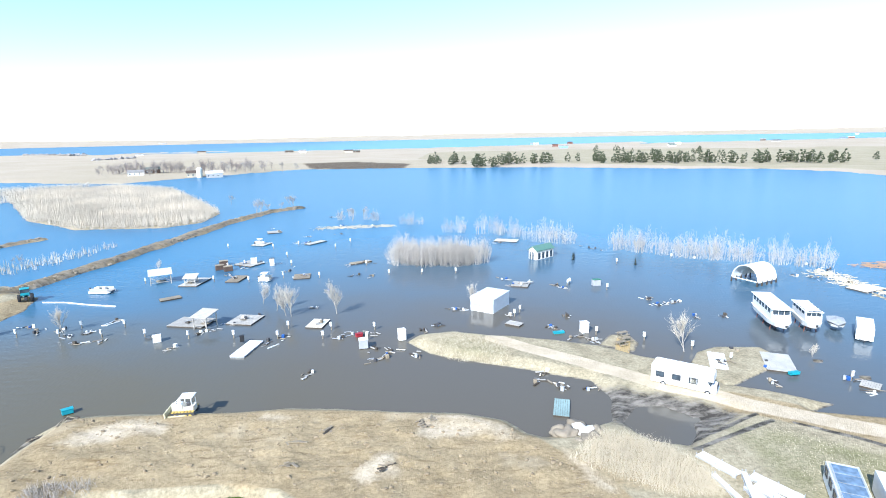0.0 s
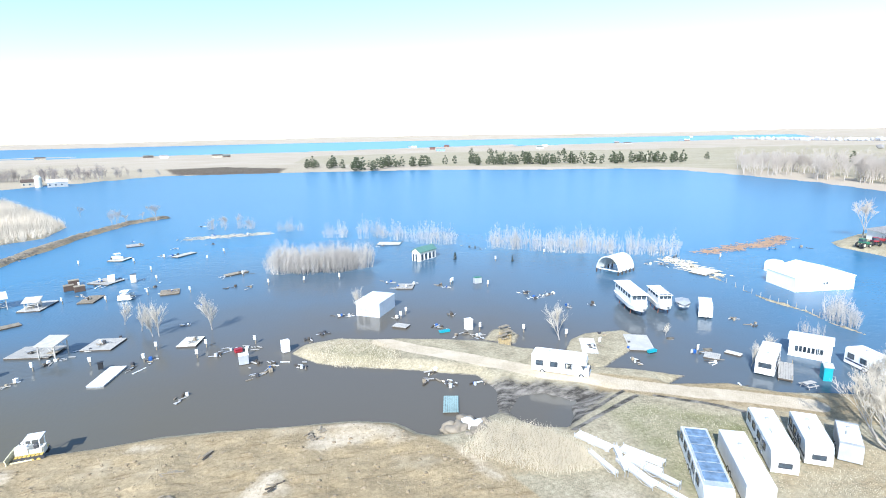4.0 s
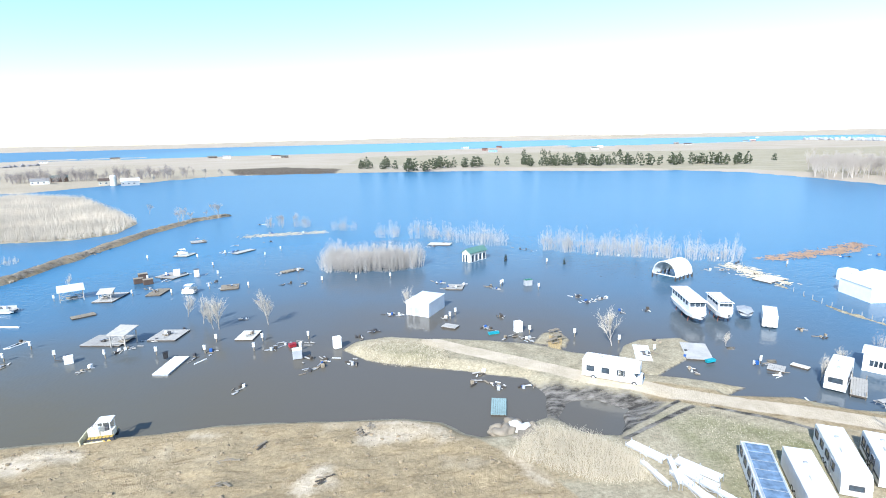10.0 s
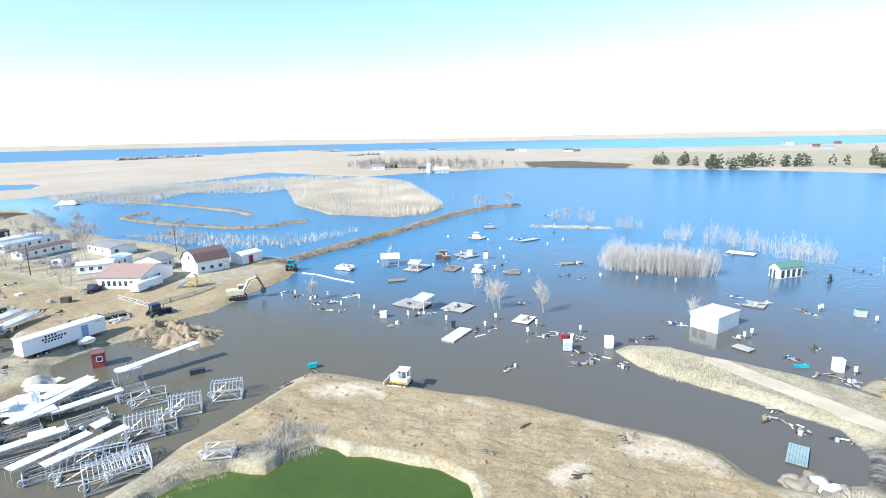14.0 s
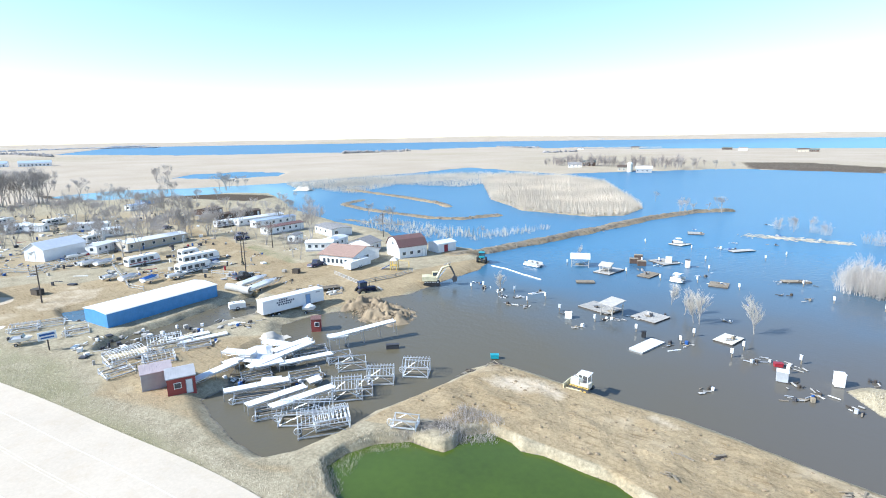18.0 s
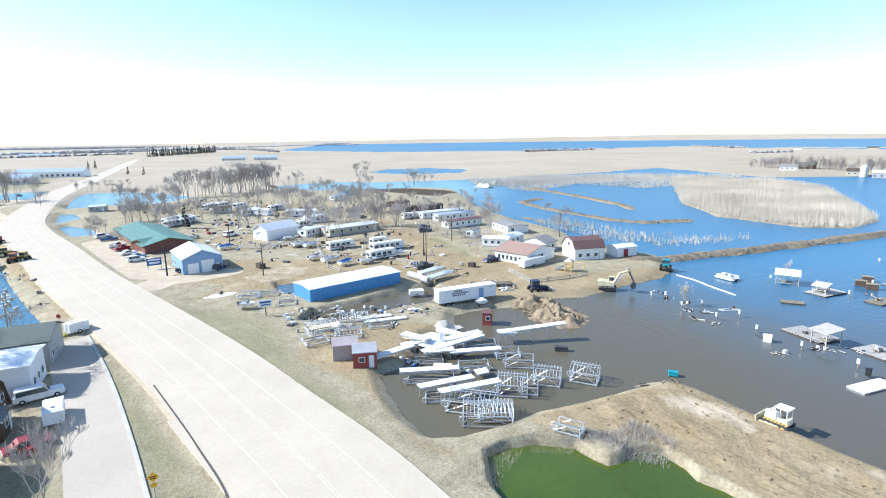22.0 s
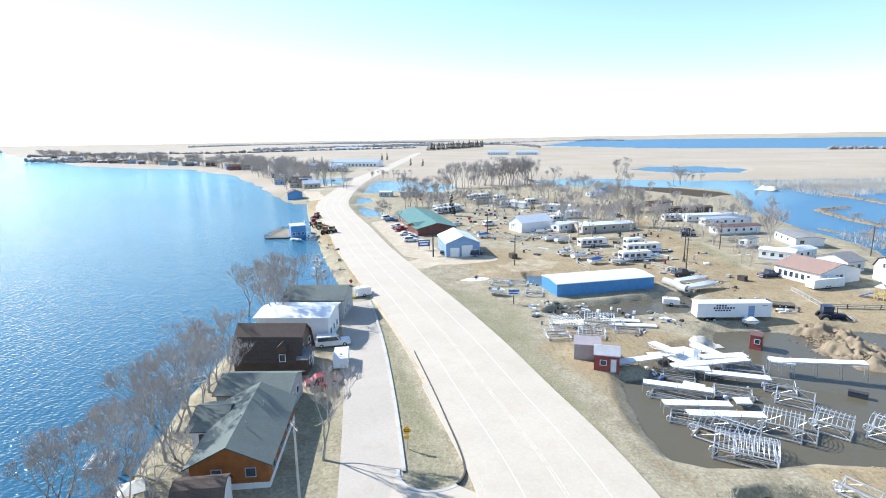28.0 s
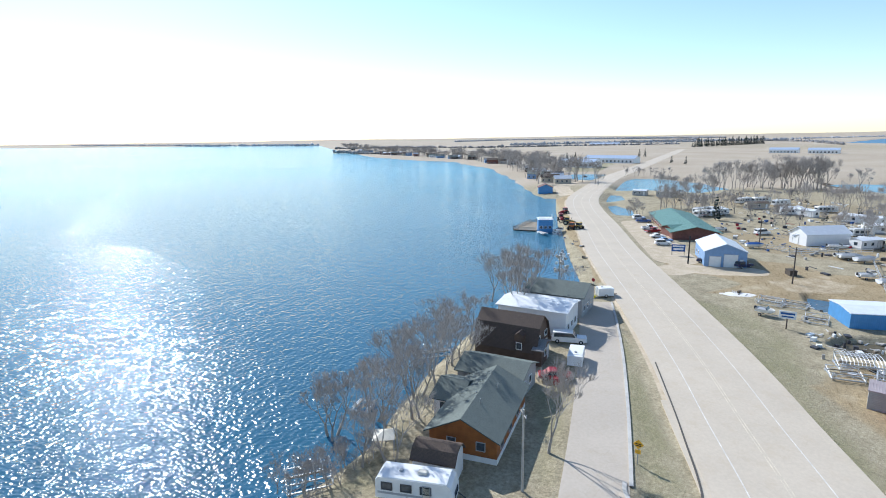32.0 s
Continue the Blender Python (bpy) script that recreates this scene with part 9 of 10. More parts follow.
slim = Stock([bare_tree(68 + k, "slim grey leafless tree on the low point", BARK, TWIGS, "shore trees", h=10, spread=0.8, levels=3, kids=(8, 5, 4), trunk_r=0.17, low=0.2, fine=0.025) for k in range(3)])
far_pale = Stock([bare_tree(70 + k, "pale leafless tree of the far woods", BARK, EAST_TWIGS, "far pale trees", fork, h=10, levels=5, spread=0.66, trunk_r=0.13, bole=0.15, fine=0.016, sprays=6) for k in range(4)])
rp = random.Random(77)
lane_tree = Stock([bare_tree(41, "upright oval leafless tree beside the lane", BARK, TWIGS, "", fork, h=10, levels=6, spread=0.46, trunk_r=0.12, bole=0.13, fine=0.009, sprays=9)])

for k, (q, h) in enumerate(((((-71.72, 95.46)), 5.90), (((-39.45, 111.40)), 5.8), (((-35.07, 106.57)), 6.5), (((-30.99, 102.80)), 7.6), (((-22.00, 103.68)), 8.4), (((5.36, 106.07)), 6.0), (((38.37, 81.74)), 7.6),
                              (((-77.88, 141.55)), 4.0), (((61.40, 64.14)), 4.6), (((67.52, 67.26)), 4.0), (((56.66, 78.41)), 2.8), (((-32.03, 102.85)), 6.0))):
    pale.plant(k, q[0], q[1], h, rp.uniform(0, 6), -0.2)
big, top = bare_tree(81, "huge many-stemmed pale leafless tree on the shore", BARK, PALE_TWIGS, "", fork, h=12, levels=5, spread=0.42, trunk_r=0.2, bole=0.24, stems=9, lean=1.15, fine=0.016, sprays=6)
big.matrix_basis = Matrix.Translation(((58.01, 39.99)) + (0.9,))
big.scale = (12.6 / top,) * 3
for k, (q, h) in enumerate(((((-69.62, -31.16)), 9.0), (((-94.75, -27.8)), 12.2), (((-105.3, -37.4)), 10.0), (((-58.80, -31.29)), 9.0), (((-49.37, -30.77)), 8.5), (((-47.50, -36.99)), 7.0),
                              (((-109.31, -22.80)), 6.5), (((-44.11, -26.93)), 7.5), (((-46.71, -36.50)), 7.0), (((-72.18, -30.34)), 6.0), (((-53.62, -28.44)), 7.0), (((-61.68, -29.54)), 9.5), (((-76.28, -36.07)), 8.0), (((-97.5, -29.5)), 7.5), (((-66.12, -33.24)), 8.5), (((-63.31, -35.53)), 7.5), (((-53.21, -29.30)), 8.5), (((-52.58, -34.39)), 7.5), (((-80.71, -32.67)), 7.5), (((-102.37, -31.71)), 9.5), (((-42.48, -29.42)), 6.5))):
    grey.plant(k, q[0], q[1], h * 1.22, rp.uniform(0, 6), max(0, gz(*q)))
lane_tree.plant(0, (-52.76, -12.15)[0], (-52.76, -12.15)[1], 10.56, -1.17)
for k in range(24):
    s = k / 23
    a, b = ((-36.08, -33.08)), ((-46.73, -30.67))
    far_tree.plant(k, a[0] + (b[0] - a[0]) * s + rp.gauss(0, 1.5), a[1] + (b[1] - a[1]) * s + rp.gauss(0, 1.5), rp.uniform(2.8, 4.6), rp.uniform(0, 6), 0.4)
for k, (q, h) in enumerate(((((-233.27, -19.95)), 9), (((-237.10, -23.25)), 8), (((-318.4, -5.1)), 11), (((-293.1, 9.1)), 15), (((-220.92, 2.53)), 8), (((-179.84, 49.82)), 11), (((-175.29, 53.53)), 13), (((-195.60, 65.68)), 8),
                              (((-186.62, 70.21)), 8), (((-162.38, 87.25)), 8), (((-134.24, 82.32)), 7.5), (((-144.12, 92.74)), 15), (((-170.27, 83.71)), 7), (((-175.66, 90.68)), 7), (((-197.29, 50.29)), 10), (((-211.52, 44.78)), 9),
                              (((-155.64, 128.91)), 7), (((-194.9, 157.0)), 7), (((-393.5, 177.7)), 14), (((-385.5, 178.8)), 12), (((-391.3, 141.1)), 14), (((-394.9, 89.4)), 15), (((-208.12, 74.26)), 9), (((-258.5, -12.5)), 8),
                              (((-241.76, -0.80)), 9), (((-258.2, 16.8)), 9), (((-212.88, -12.20)), 6), (((-274.1, -4.5)), 8), (((-120.36, 148.96)), 5), (((-156.85, 131.55)), 6))):
    (grey if math.hypot(*q) < 160 else far_tree).plant(k, q[0], q[1], h, rp.uniform(0, 6))
# shade trees between the homes
for k, (q, h) in enumerate((((-276.9, 14.7), 9), ((-300.1, 1.9), 10), ((-315.4, 10.7), 9), ((-338.4, 24.9), 12), ((-365.1, 32.6), 14), ((-271.9, 42.3), 7), ((-264.8, 61.8), 12), ((-224.0, 59.1), 12), ((-329.0, 114.7), 11), ((-342.2, 124.8), 11), ((-305.4, 136.9), 8), ((-376.6, 175.3), 12), ((-198.1, 129.1), 12), ((-139.0, 83.0), 6), ((-163.4, 88.1), 6), ((-247.6, 79.1), 9), ((-287.6, 175.5), 6), ((-168.3, 147.6), 8), ((-169.2, 142.2), 6), ((-308.3, 125.8), 8), ((-302.5, 60.3), 9), ((-361.0, 63.5), 9), ((-385.9, 52.4), 12), ((-378.7, 42.5), 12), ((-153.3, 88.5), 6), ((-252.2, 2.5), 9), ((-264.3, -1.5), 8))):
    far_tree.plant(k, q[0], q[1], h, rp.uniform(0, 6))
# tall cottonwoods in and behind the trailer park
def row_of(a, b, n, lo, hi, out, seed):
    rr = random.Random(seed)
    for k in range(n):
        q = Vector(a).lerp(Vector(b), (k + rr.random()) / n)
        q += q.normalized() * rr.uniform(-out, out)
        vase.plant(rr.randrange(5), q.x, q.y, rr.uniform(lo, hi) * 1.08, rr.uniform(0, 6))


row_of((-368.8, 7.8), (-371.1, 27.0), 8, 14, 18, 6, 1)
row_of((-383.1, 28.0), (-384.3, 71.9), 17, 14, 21, 14, 2)
row_of((-359.6, -20.1), (-306.6, 5.9), 9, 9, 13, 10, 3)
row_of((-274.2, -14.1), (-247.15, 10.40), 8, 8, 12, 6, 4)
row_of((-237.87, -24.61), (-242.16, -17.63), 5, 5, 8, 4, 5)
row_of((-465.2, -54.3), (-463.8, -15.7), 9, 5, 9, 6, 6)
row_of((-307.3, 56.4), (-247.5, 65.4), 7, 9, 14, 8, 7)
row_of((-324.0, 82.8), (-221.30, 88.65), 14, 9, 14, 10, 8)
row_of((-292.5, 15.5), (-295.5, 51.2), 8, 7, 11, 8, 9)
row_of((-213.20, 63.05), (-194.03, 82.35), 6, 7, 12, 5, 10)
row_of((-273.0, 155.7), (-234.2, 141.8), 8, 5, 7, 8, 11)
row_of((-493.6, 167.7), (-470.2, 173.1), 3, 12, 16, 3, 12)
row_of((-395.1, 186.1), (-398.6, 200.7), 4, 9, 13, 3, 13)
row_of((-518.3, 67.1), (-406.8, 117.6), 7, 5, 9, 10, 14)
row_of((-473.7, 11.0), (-503.4, 65.1), 8, 4, 8, 10, 15)
row_of((-221.59, 58.34), (-175.20, 87.81), 8, 8, 13, 6, 16)
row_of((-241.7, 102.9), (-189.61, 116.16), 7, 6, 10, 6, 17)
row_of((-237.21, 20.39), (-203.10, 53.30), 7, 7, 11, 6, 18)
# trees and houses along the west lake's far shore
SHORE = [(-1409.7, -1000.9), (-909.8, -567.3), (-813.5, -429.7), (-722.7, -317.3), (-604.1, -214.6), (-459.3, -144.7), (-352.3, -95.2)]
shore_wood = Wood(far_tree)
for k in range(330):
    s = rp.random() ** 1.25 * (len(SHORE) - 1)
    i = int(s)
    a, b = Vector(SHORE[i]), Vector(SHORE[min(i + 1, len(SHORE) - 1)])
    p = a.lerp(b, s - i)
    out = p.normalized()
    q = p + Vector((0, 1)) * rp.uniform(4, 45) + out * rp.uniform(0, 30)
    shore_wood.plant(k, q.x, q.y, rp.uniform(9, 21), rp.uniform(0, 6), 1.0)
shore_wood.finish("shore_woods", "grey bare trees along the lake's far shore", TWIGS)
cols = [WHITE_SIDING, TAN_SIDING, BROWN_SIDING, GREY_SIDING, STEEL_BLUE, BRICK_RED]
rfs = [SHINGLE_GREY, SHINGLE_BROWN, SHINGLE_GREEN, LIGHT_ROOF]


def far_house(x, y, turn, k, w=None, label="far small house with a pitched roof"):
    w = w or rp.uniform(9, 15)
    d = w * 0.6
    return building("far_house", (x, y), (x + math.cos(turn) * w, y + math.sin(turn) * w), d, rp.uniform(3, 4.5), max(0.3, gz(x, y)), cols[k % 6], rfs[k % 4], label, rise=2.0, over=0.4, category="house", group="far houses", windows=win_row("f", 1, 3, w / 3.4, 1.3, 1.0, 2.2))


for k in range(46):
    s = rp.random() * (len(SHORE) - 1.01)
    i = int(s)
    p = Vector(SHORE[i]).lerp(Vector(SHORE[i + 1]), s - i) + Vector((0, 1)) * rp.uniform(2, 25)
    far_house(p.x, p.y, math.atan2(p.y, p.x) - math.pi / 2 + rp.uniform(-0.4, 0.4), k, label="far lakeside house with a dock")
for k, q in enumerate([(-310.5, 1176.3), (-202.7, 1117.0), (-190.1, 1145.6), (251.1, 1529.5), (253.0, 1200.9), (360.8, 1596.9), (484.3, 1175.9), (552.5, 1309.2), (867.9, 1505.8), (810.6, 1357.4), (1161.7, 1612.5), (1296.8, 1762.8), (-670.2, 1190.0), (-576.7, 1283.1), (-359.7, 1241.8), (1868.8, 2499.0), (245.2, 1545.7), (266.8, 1342.7), (506.5, 1236.2)]):
    far_house(q[0], q[1], math.atan2(q[1], q[0]) - math.pi / 2, k, rp.uniform(12, 20), "far house on the rise between the lakes")
for q, w in ((((-680.7, -124.3)), 62), (((-670.2, -102.4)), 40), (((-1021.4, 106.7)), 40), (((-999.3, 156.2)), 40), (((-1707.5, -296.8)), 90), (((-580.9, -132.8)), 40)):
    building("far_shop", q, (q[0] + w * math.sin(0.25), q[1] + w * math.cos(0.25)), 20, 5.5, 1.2, WHITE_METAL, BLUE_ROOF, "long far white metal shop building", rise=3.0, over=0.3, category="building", group="far shops", windows=win_row("f", 2, 8, w / 8.5, 2.0, 1.2, 3.4))
for k, q in enumerate([(-305.6, 524.9), (-239.7, 505.4), (-304.3, 553.7), (-217.3, 496.7)]):
    far_house(q[0], q[1], math.atan2(q[1], q[0]) - math.pi / 2, k, 14, "house among brush on the far shore")
silo = thing("silo", *(-227.1, 505.1), 1.0, 0, "squat pale silo on the far shore", "silo")
part("barrel", MB().tube([(0, 0, -1), (0, 0, 7)], 2.6, 14), CREAM, silo)
part("dome", MB().tube([(0, 0, 7), (0, 0, 8.0), (0, 0, 8.4)], 2.6, 14, 0.4), LIGHT_ROOF, silo)
brush_wood = Wood(far_pale)
for k in range(45):
    q = Vector((-341.5, 555.5)).lerp(Vector((-148.6, 565.1)), rp.random())
    brush_wood.plant(k, q.x + rp.gauss(0, 8), q.y + rp.gauss(0, 22), rp.uniform(6, 13), rp.uniform(0, 6), 0.4)
brush_wood.finish("brush_woods", "pale bare brush round far shore houses", TWIGS)
# pale woods on the east shore and round the lake house
east_wood = Wood(far_pale)
for k in range(190):
    s = rp.random()
    q = Vector((342.9, 390.2)).lerp(Vector((310.7, 164.8)), s)
    q = q + q.normalized() * rp.uniform(4, 60 + 260 * s * rp.random())
    east_wood.plant(k, q.x, q.y, rp.uniform(9, 17), rp.uniform(0, 6), 1.0)
for k in range(60):
    q = Vector((210.59, 111.23)).lerp(Vector((247.1, 102.0)), rp.random())
    q = q + q.normalized() * rp.uniform(-20, 110)
    east_wood.plant(k, q.x, q.y, rp.uniform(10, 18), rp.uniform(0, 6), 0.5)
east_wood.finish("east_woods", "pale bare woods on the lake's east shore", EAST_TWIGS)
for k, (q, h) in enumerate((((156.5, 94.6), 25), ((170.2, 92.6), 21), ((165.8, 134.6), 13), ((178.8, 130.1), 11), ((225.6, 104.7), 15), ((162.9, 109.0), 12), ((207.5, 105.0), 20), ((196.4, 120.7), 22), ((186.0, 104.0), 24), ((214.0, 118.0), 24), ((236.0, 120.0), 24))):
    far_pale.plant(k, q[0], q[1], h, rp.uniform(0, 6), 0.6)
far_rows = Wood(far_pale)
rw = random.Random(404)
for k in range(230):
    u, w = rw.random(), rw.random()
    a, b = Vector((300.0, 205.0)).lerp(Vector((335.0, 140.0)), u), Vector((700.0, 500.0)).lerp(Vector((680.0, 290.0)), u)
    q = a.lerp(b, w)
    far_rows.plant(k, q.x, q.y, rw.uniform(12, 20), rw.uniform(0, 6), 1.0)
far_rows.finish("east_woods", "crowded pale bare woods behind the lake house", EAST_TWIGS)
# brush on the causeway and rusty willows in the flood
for k, q in enumerate([(-89.8, 263.1), (-83.4, 254.9), (-80.3, 264.2), (-73.9, 262.7), (-88.0, 256.8), (-88.2, 251.2), (-114.5, 288.5), (-38.83, 224.88), (-34.44, 227.46), (-30.37, 223.88), (-44.29, 228.64)]):
    far_tree.plant(k, q[0], q[1], rp.uniform(3.5, 8), rp.uniform(0, 6), 0.0)


def conifer(seed, needles, label, group, h=12.0, wide=2.6, layers=15, low=0.12, round_top=False):
    rng = random.Random(seed)
    e = thing("conifer", 0, 0, 0, 0, label, "conifer", group)
    part("trunk", MB().tube([(0, 0, -0.4), (0, 0, h * 0.95)], 0.22, 6, 0.04), BARK, e)
    mb = MB()
    for i in range(layers):
        s = low + (1 - low) * (i + rng.random()) / layers
        r = wide * ((1 - s) ** (0.5 if round_top else 0.85)) * (min(1, (s - low) * 5 + 0.35) if round_top else 1)
        for k in range(max(3, int(8 * (1 - s) + 3))):
            a = rng.uniform(0, math.tau)
            rr = r * rng.uniform(0.45, 1.0)
            c = (math.cos(a) * rr, math.sin(a) * rr, s * h + rng.gauss(0, 0.25))
            z = rng.uniform(0.45, 0.95) * (1.5 if round_top else 1)
            mb.rock(c, (z * 0.95, z * 0.95, z * 0.6), rng, 1)
    part("crown", mb, needles, e)
    return e, h


pines = Stock([conifer(90 + k, NEEDLES, "dark green pine with a ragged rounded crown", "lakeshore pines", 11, 4.6, 10, 0.1, True) for k in range(4)])
spruce = Stock([conifer(95 + k, DARK_NEEDLES, "dark narrow spruce with dense boughs", "dark spruces", 11, 2.3, 12, 0.06) for k in range(2)])
PINE_LINE = [(-19.2, 632.8), (5.6, 624.5), (28.9, 573.3), (53.0, 575.9), (75.7, 589.9), (98.9, 582.3), (117.2, 598.5), (165.7, 605.3), (182.2, 587.7), (223.8, 584.7), (224.0, 562.1), (256.8, 550.9), (281.4, 532.3), (309.8, 543.4), (342.2, 532.1), (376.1, 510.3)]
k = 0
for (x0, y0), (x1, y1), n in zip(PINE_LINE, PINE_LINE[1:], (7, 5, 9, 8, 6, 3, 3, 7, 14, 6, 12, 8, 2, 13, 14)):
    for i in range(n):
        s = rp.random()
        q = Vector((x0, y0)).lerp(Vector((x1, y1)), s)
        q = q + q.normalized() * rp.uniform(0, 45)
        pines.plant(k, q.x, q.y, rp.uniform(8, 14), rp.uniform(0, 6))
        k += 1
for i in range(26):
    q = Vector((221.9, 816.6)).lerp(Vector((426.3, 313.3)), rp.random())
    q = q + q.normalized() * rp.uniform(60, 240)
    pines.plant(i, q.x, q.y, rp.uniform(6, 12), rp.uniform(0, 6))
for i in range(46):
    q = Vector((-1392.7, -8.6)).lerp(Vector((-1735.7, 165.7)), (i + rp.random()) / 46)
    q += q.normalized() * rp.uniform(0, 30)
    spruce.plant(i, q.x, q.y, rp.uniform(14, 24), rp.uniform(0, 6))
for q, h in ((((-236.62, 9.00)), 9.5), (((-140.68, 68.08)), 2.6), (((-244.78, 46.48)), 6), (((-838.1, -74.2)), 11), (((-838.7, -66.5)), 12), (((-721.8, -153.9)), 10), (((-755.8, -149.6)), 10), (((-669.3, -24.3)), 9), (((-647.7, -9.2)), 9),
             (((35.77, 147.18)), 2.6), (((50.92, 140.61)), 2.2), (((36.33, 148.38)), 2.4), (((50.69, 139.73)), 2.0)):
    spruce.plant(0 if h > 3 else 1, q[0], q[1], h, rp.uniform(0, 6))


# willow thickets standing in the flood: many thin upright stems
def thicket(seed, twigs, label, group, n=130, rx=5.0, ry=2.6, h=7.0, fan=0.14):
    rng = random.Random(seed)
    e = thing("willow_thicket", 0, 0, 0, 0, label, "willow", group)
    mb = MB()
    for i in range(n):
        a, s = rng.uniform(0, math.tau), math.sqrt(rng.random())
        x, y = math.cos(a) * s * rx, math.sin(a) * s * ry
        hh = h * rng.uniform(0.6, 1.0) * (1.08 - 0.5 * s * s)
        dx, dy = x / rx * fan * hh + rng.gauss(0, 0.3), y / ry * fan * hh + rng.gauss(0, 0.3)
        mb.tube([(x, y, -0.4), (x + dx * 0.4, y + dy * 0.4, hh * 0.55), (x + dx, y + dy, hh)], 0.032, 3, 0.01, caps=False)
        for k in range(11):
            t = rng.uniform(0.25, 0.95)
            b = Vector((x + dx * t, y + dy * t, hh * t))
            aa = rng.uniform(0, math.tau)
            l = rng.uniform(0.5, 1.7) * (1.2 - t * 0.6)
            mb.tube([b, b + Vector((math.cos(aa) * l * 0.55, math.sin(aa) * l * 0.55, l * 0.85))], 0.017, 3, 0.008, caps=False)
    part("crown", mb, twigs, e)
    return e, h


dense = Stock([thicket(110 + k, SILVER_TWIGS, "dense pale willow thicket standing in the flood", "willow thickets", 120, 3.2, 2.6, 7.0, 0.2) for k in range(2)])
airy = Stock([thicket(120 + k, SILVER_TWIGS, "airy silver-grey willow row in the flood", "willow rows", (22, 30, 17)[k], 2.2, 1.5, 7.0, 0.16) for k in range(3)])
for k, q in enumerate([(-12.37, 146.21), (-9.87, 146.69), (-7.28, 145.14), (-5.04, 143.65), (-2.28, 146.09), (0.23, 144.56), (2.40, 143.73), (4.74, 144.20), (7.13, 145.35), (8.93, 146.56), (-11.76, 151.01), (-6.38, 150.58), (2.52, 149.86)]):
    dense.plant(k, q[0], q[1], rp.uniform(6.8, 8.6), rp.choice((0, 3.14)), -0.2)
for k, q in enumerate([(-17.12, 214.60), (-13.15, 212.76), (-9.29, 212.33), (1.34, 193.50), (5.45, 193.08), (13.38, 188.87), (17.67, 191.82), (23.63, 182.45), (26.87, 178.04), (29.96, 173.83), (33.27, 171.63), (36.49, 169.48), (39.15, 169.24), (19.24, 187.17), (51.51, 159.47), (53.41, 158.49), (55.91, 155.87), (61.56, 152.31), (63.82, 150.62), (66.35, 148.22), (69.12, 146.57), (71.97, 144.94), (75.10, 144.00), (78.03, 143.09), (80.30, 141.57), (81.79, 140.13), (85.75, 137.89), (87.89, 137.73), (92.02, 134.93), (94.38, 134.74), (96.09, 133.41), (-44.21, 228.06), (-39.81, 230.68), (-33.16, 226.75), (-29.31, 224.77), (73.48, 144.82), (67.59, 147.41), (58.39, 154.88)]):
    airy.plant(k, q[0], q[1], rp.uniform(6.0, 9.0) if q[0] > 0 else rp.uniform(4, 6), rp.choice((0.1, 3.2)), -0.2)
for k, q in enumerate([(91.24, 77.96), (90.97, 76.67), (90.81, 75.34), (90.96, 74.31), (90.41, 73.27), (79.67, 72.64), (80.21, 70.30)]):
    airy.plant(k, q[0], q[1], rp.uniform(5, 6.5) if k < 5 else 3.5, rp.choice((0.1, 3.2)), -0.2)


def tufts(name, label, mat, spots, seed, h=(0.8, 1.6), blades=7, wide=0.05, z=None, lean=0.35):
    """Standing dry blades: thin upright triangles."""
    rng = random.Random(seed)
    v, f = [], []
    for x, y, z0 in spots:
        for k in range(blades):
            a, hh = rng.uniform(0, math.tau), rng.uniform(*h)
            bx, by = x + rng.gauss(0, 0.3), y + rng.gauss(0, 0.3)
            w = wide * rng.uniform(0.6, 1.4)
            i = len(v)
            v += [(bx - math.cos(a) * w, by - math.sin(a) * w, z0 - 0.1), (bx + math.cos(a) * w, by + math.sin(a) * w, z0 - 0.1), (bx + rng.gauss(0, lean) * hh * 0.5, by + rng.gauss(0, lean) * hh * 0.5, z0 + hh)]
            f.append((i, i + 1, i + 2))
    me = bpy.data.meshes.new(name)
    me.from_pydata(v, [], f)
    me.materials.append(mat)
    return tagged(new(name, me), label, "grass", kind="stuff")


def scatter(poly, n, seed, lo=0.0):
    rng = np.random.default_rng(seed)
    xs, ys = [p[0] for p in poly], [p[1] for p in poly]
    x, y = rng.uniform(min(xs), max(xs), n * 3), rng.uniform(min(ys), max(ys), n * 3)
    ok = inside_distance(x, y, poly) > lo
    x, y = x[ok][:n], y[ok][:n]
    return list(zip(x, y, np.maximum(height(x, y), 0.0)))


tufts("reeds", "dense bed of dead pale reeds on a marsh island", REED, scatter(ISLES[0][0], 11000, 1), 1, (1.4, 4.0), 10, 0.03, lean=0.1)
tufts("reeds", "dense bed of dead pale reeds on a marsh island", REED, scatter(ISLES[1][0], 11000, 2), 2, (1.4, 4.0), 10, 0.03, lean=0.1)
tufts("reeds", "thin dead reeds standing in the marsh water", REED, scatter([(-122.74, 150.50), (-110.24, 179.86), (-112.25, 167.79), (-117.67, 144.06), (-139.30, 134.08), (-179.57, 140.42), (-179.01, 150.91)], 500, 3, -3), 3, (1.2, 2.4), 4, 0.06, lean=0.1)
tufts("reeds", "dead reeds in the flooded marsh edge", REED, scatter([(-323.5, 224.1), (-366.9, 277.0), (-329.9, 305.6), (-347.7, 399.1), (-291.7, 444.4), (-261.1, 352.0), (-257.4, 294.0), (-314.2, 282.0), (-286.5, 215.0)], 5000, 4, -4), 4, (1.5, 3.2), 7, 0.035, lean=0.1)
tufts("reeds", "dead reeds along the marsh beyond the park", REED, scatter([(-389.6, 235.3), (-387.2, 318.7), (-346.8, 385.8), (-295.2, 362.0), (-324.9, 267.5), (-337.8, 213.7)], 5000, 5, -4), 5, (1.5, 3.8), 7, 0.04, lean=0.1)
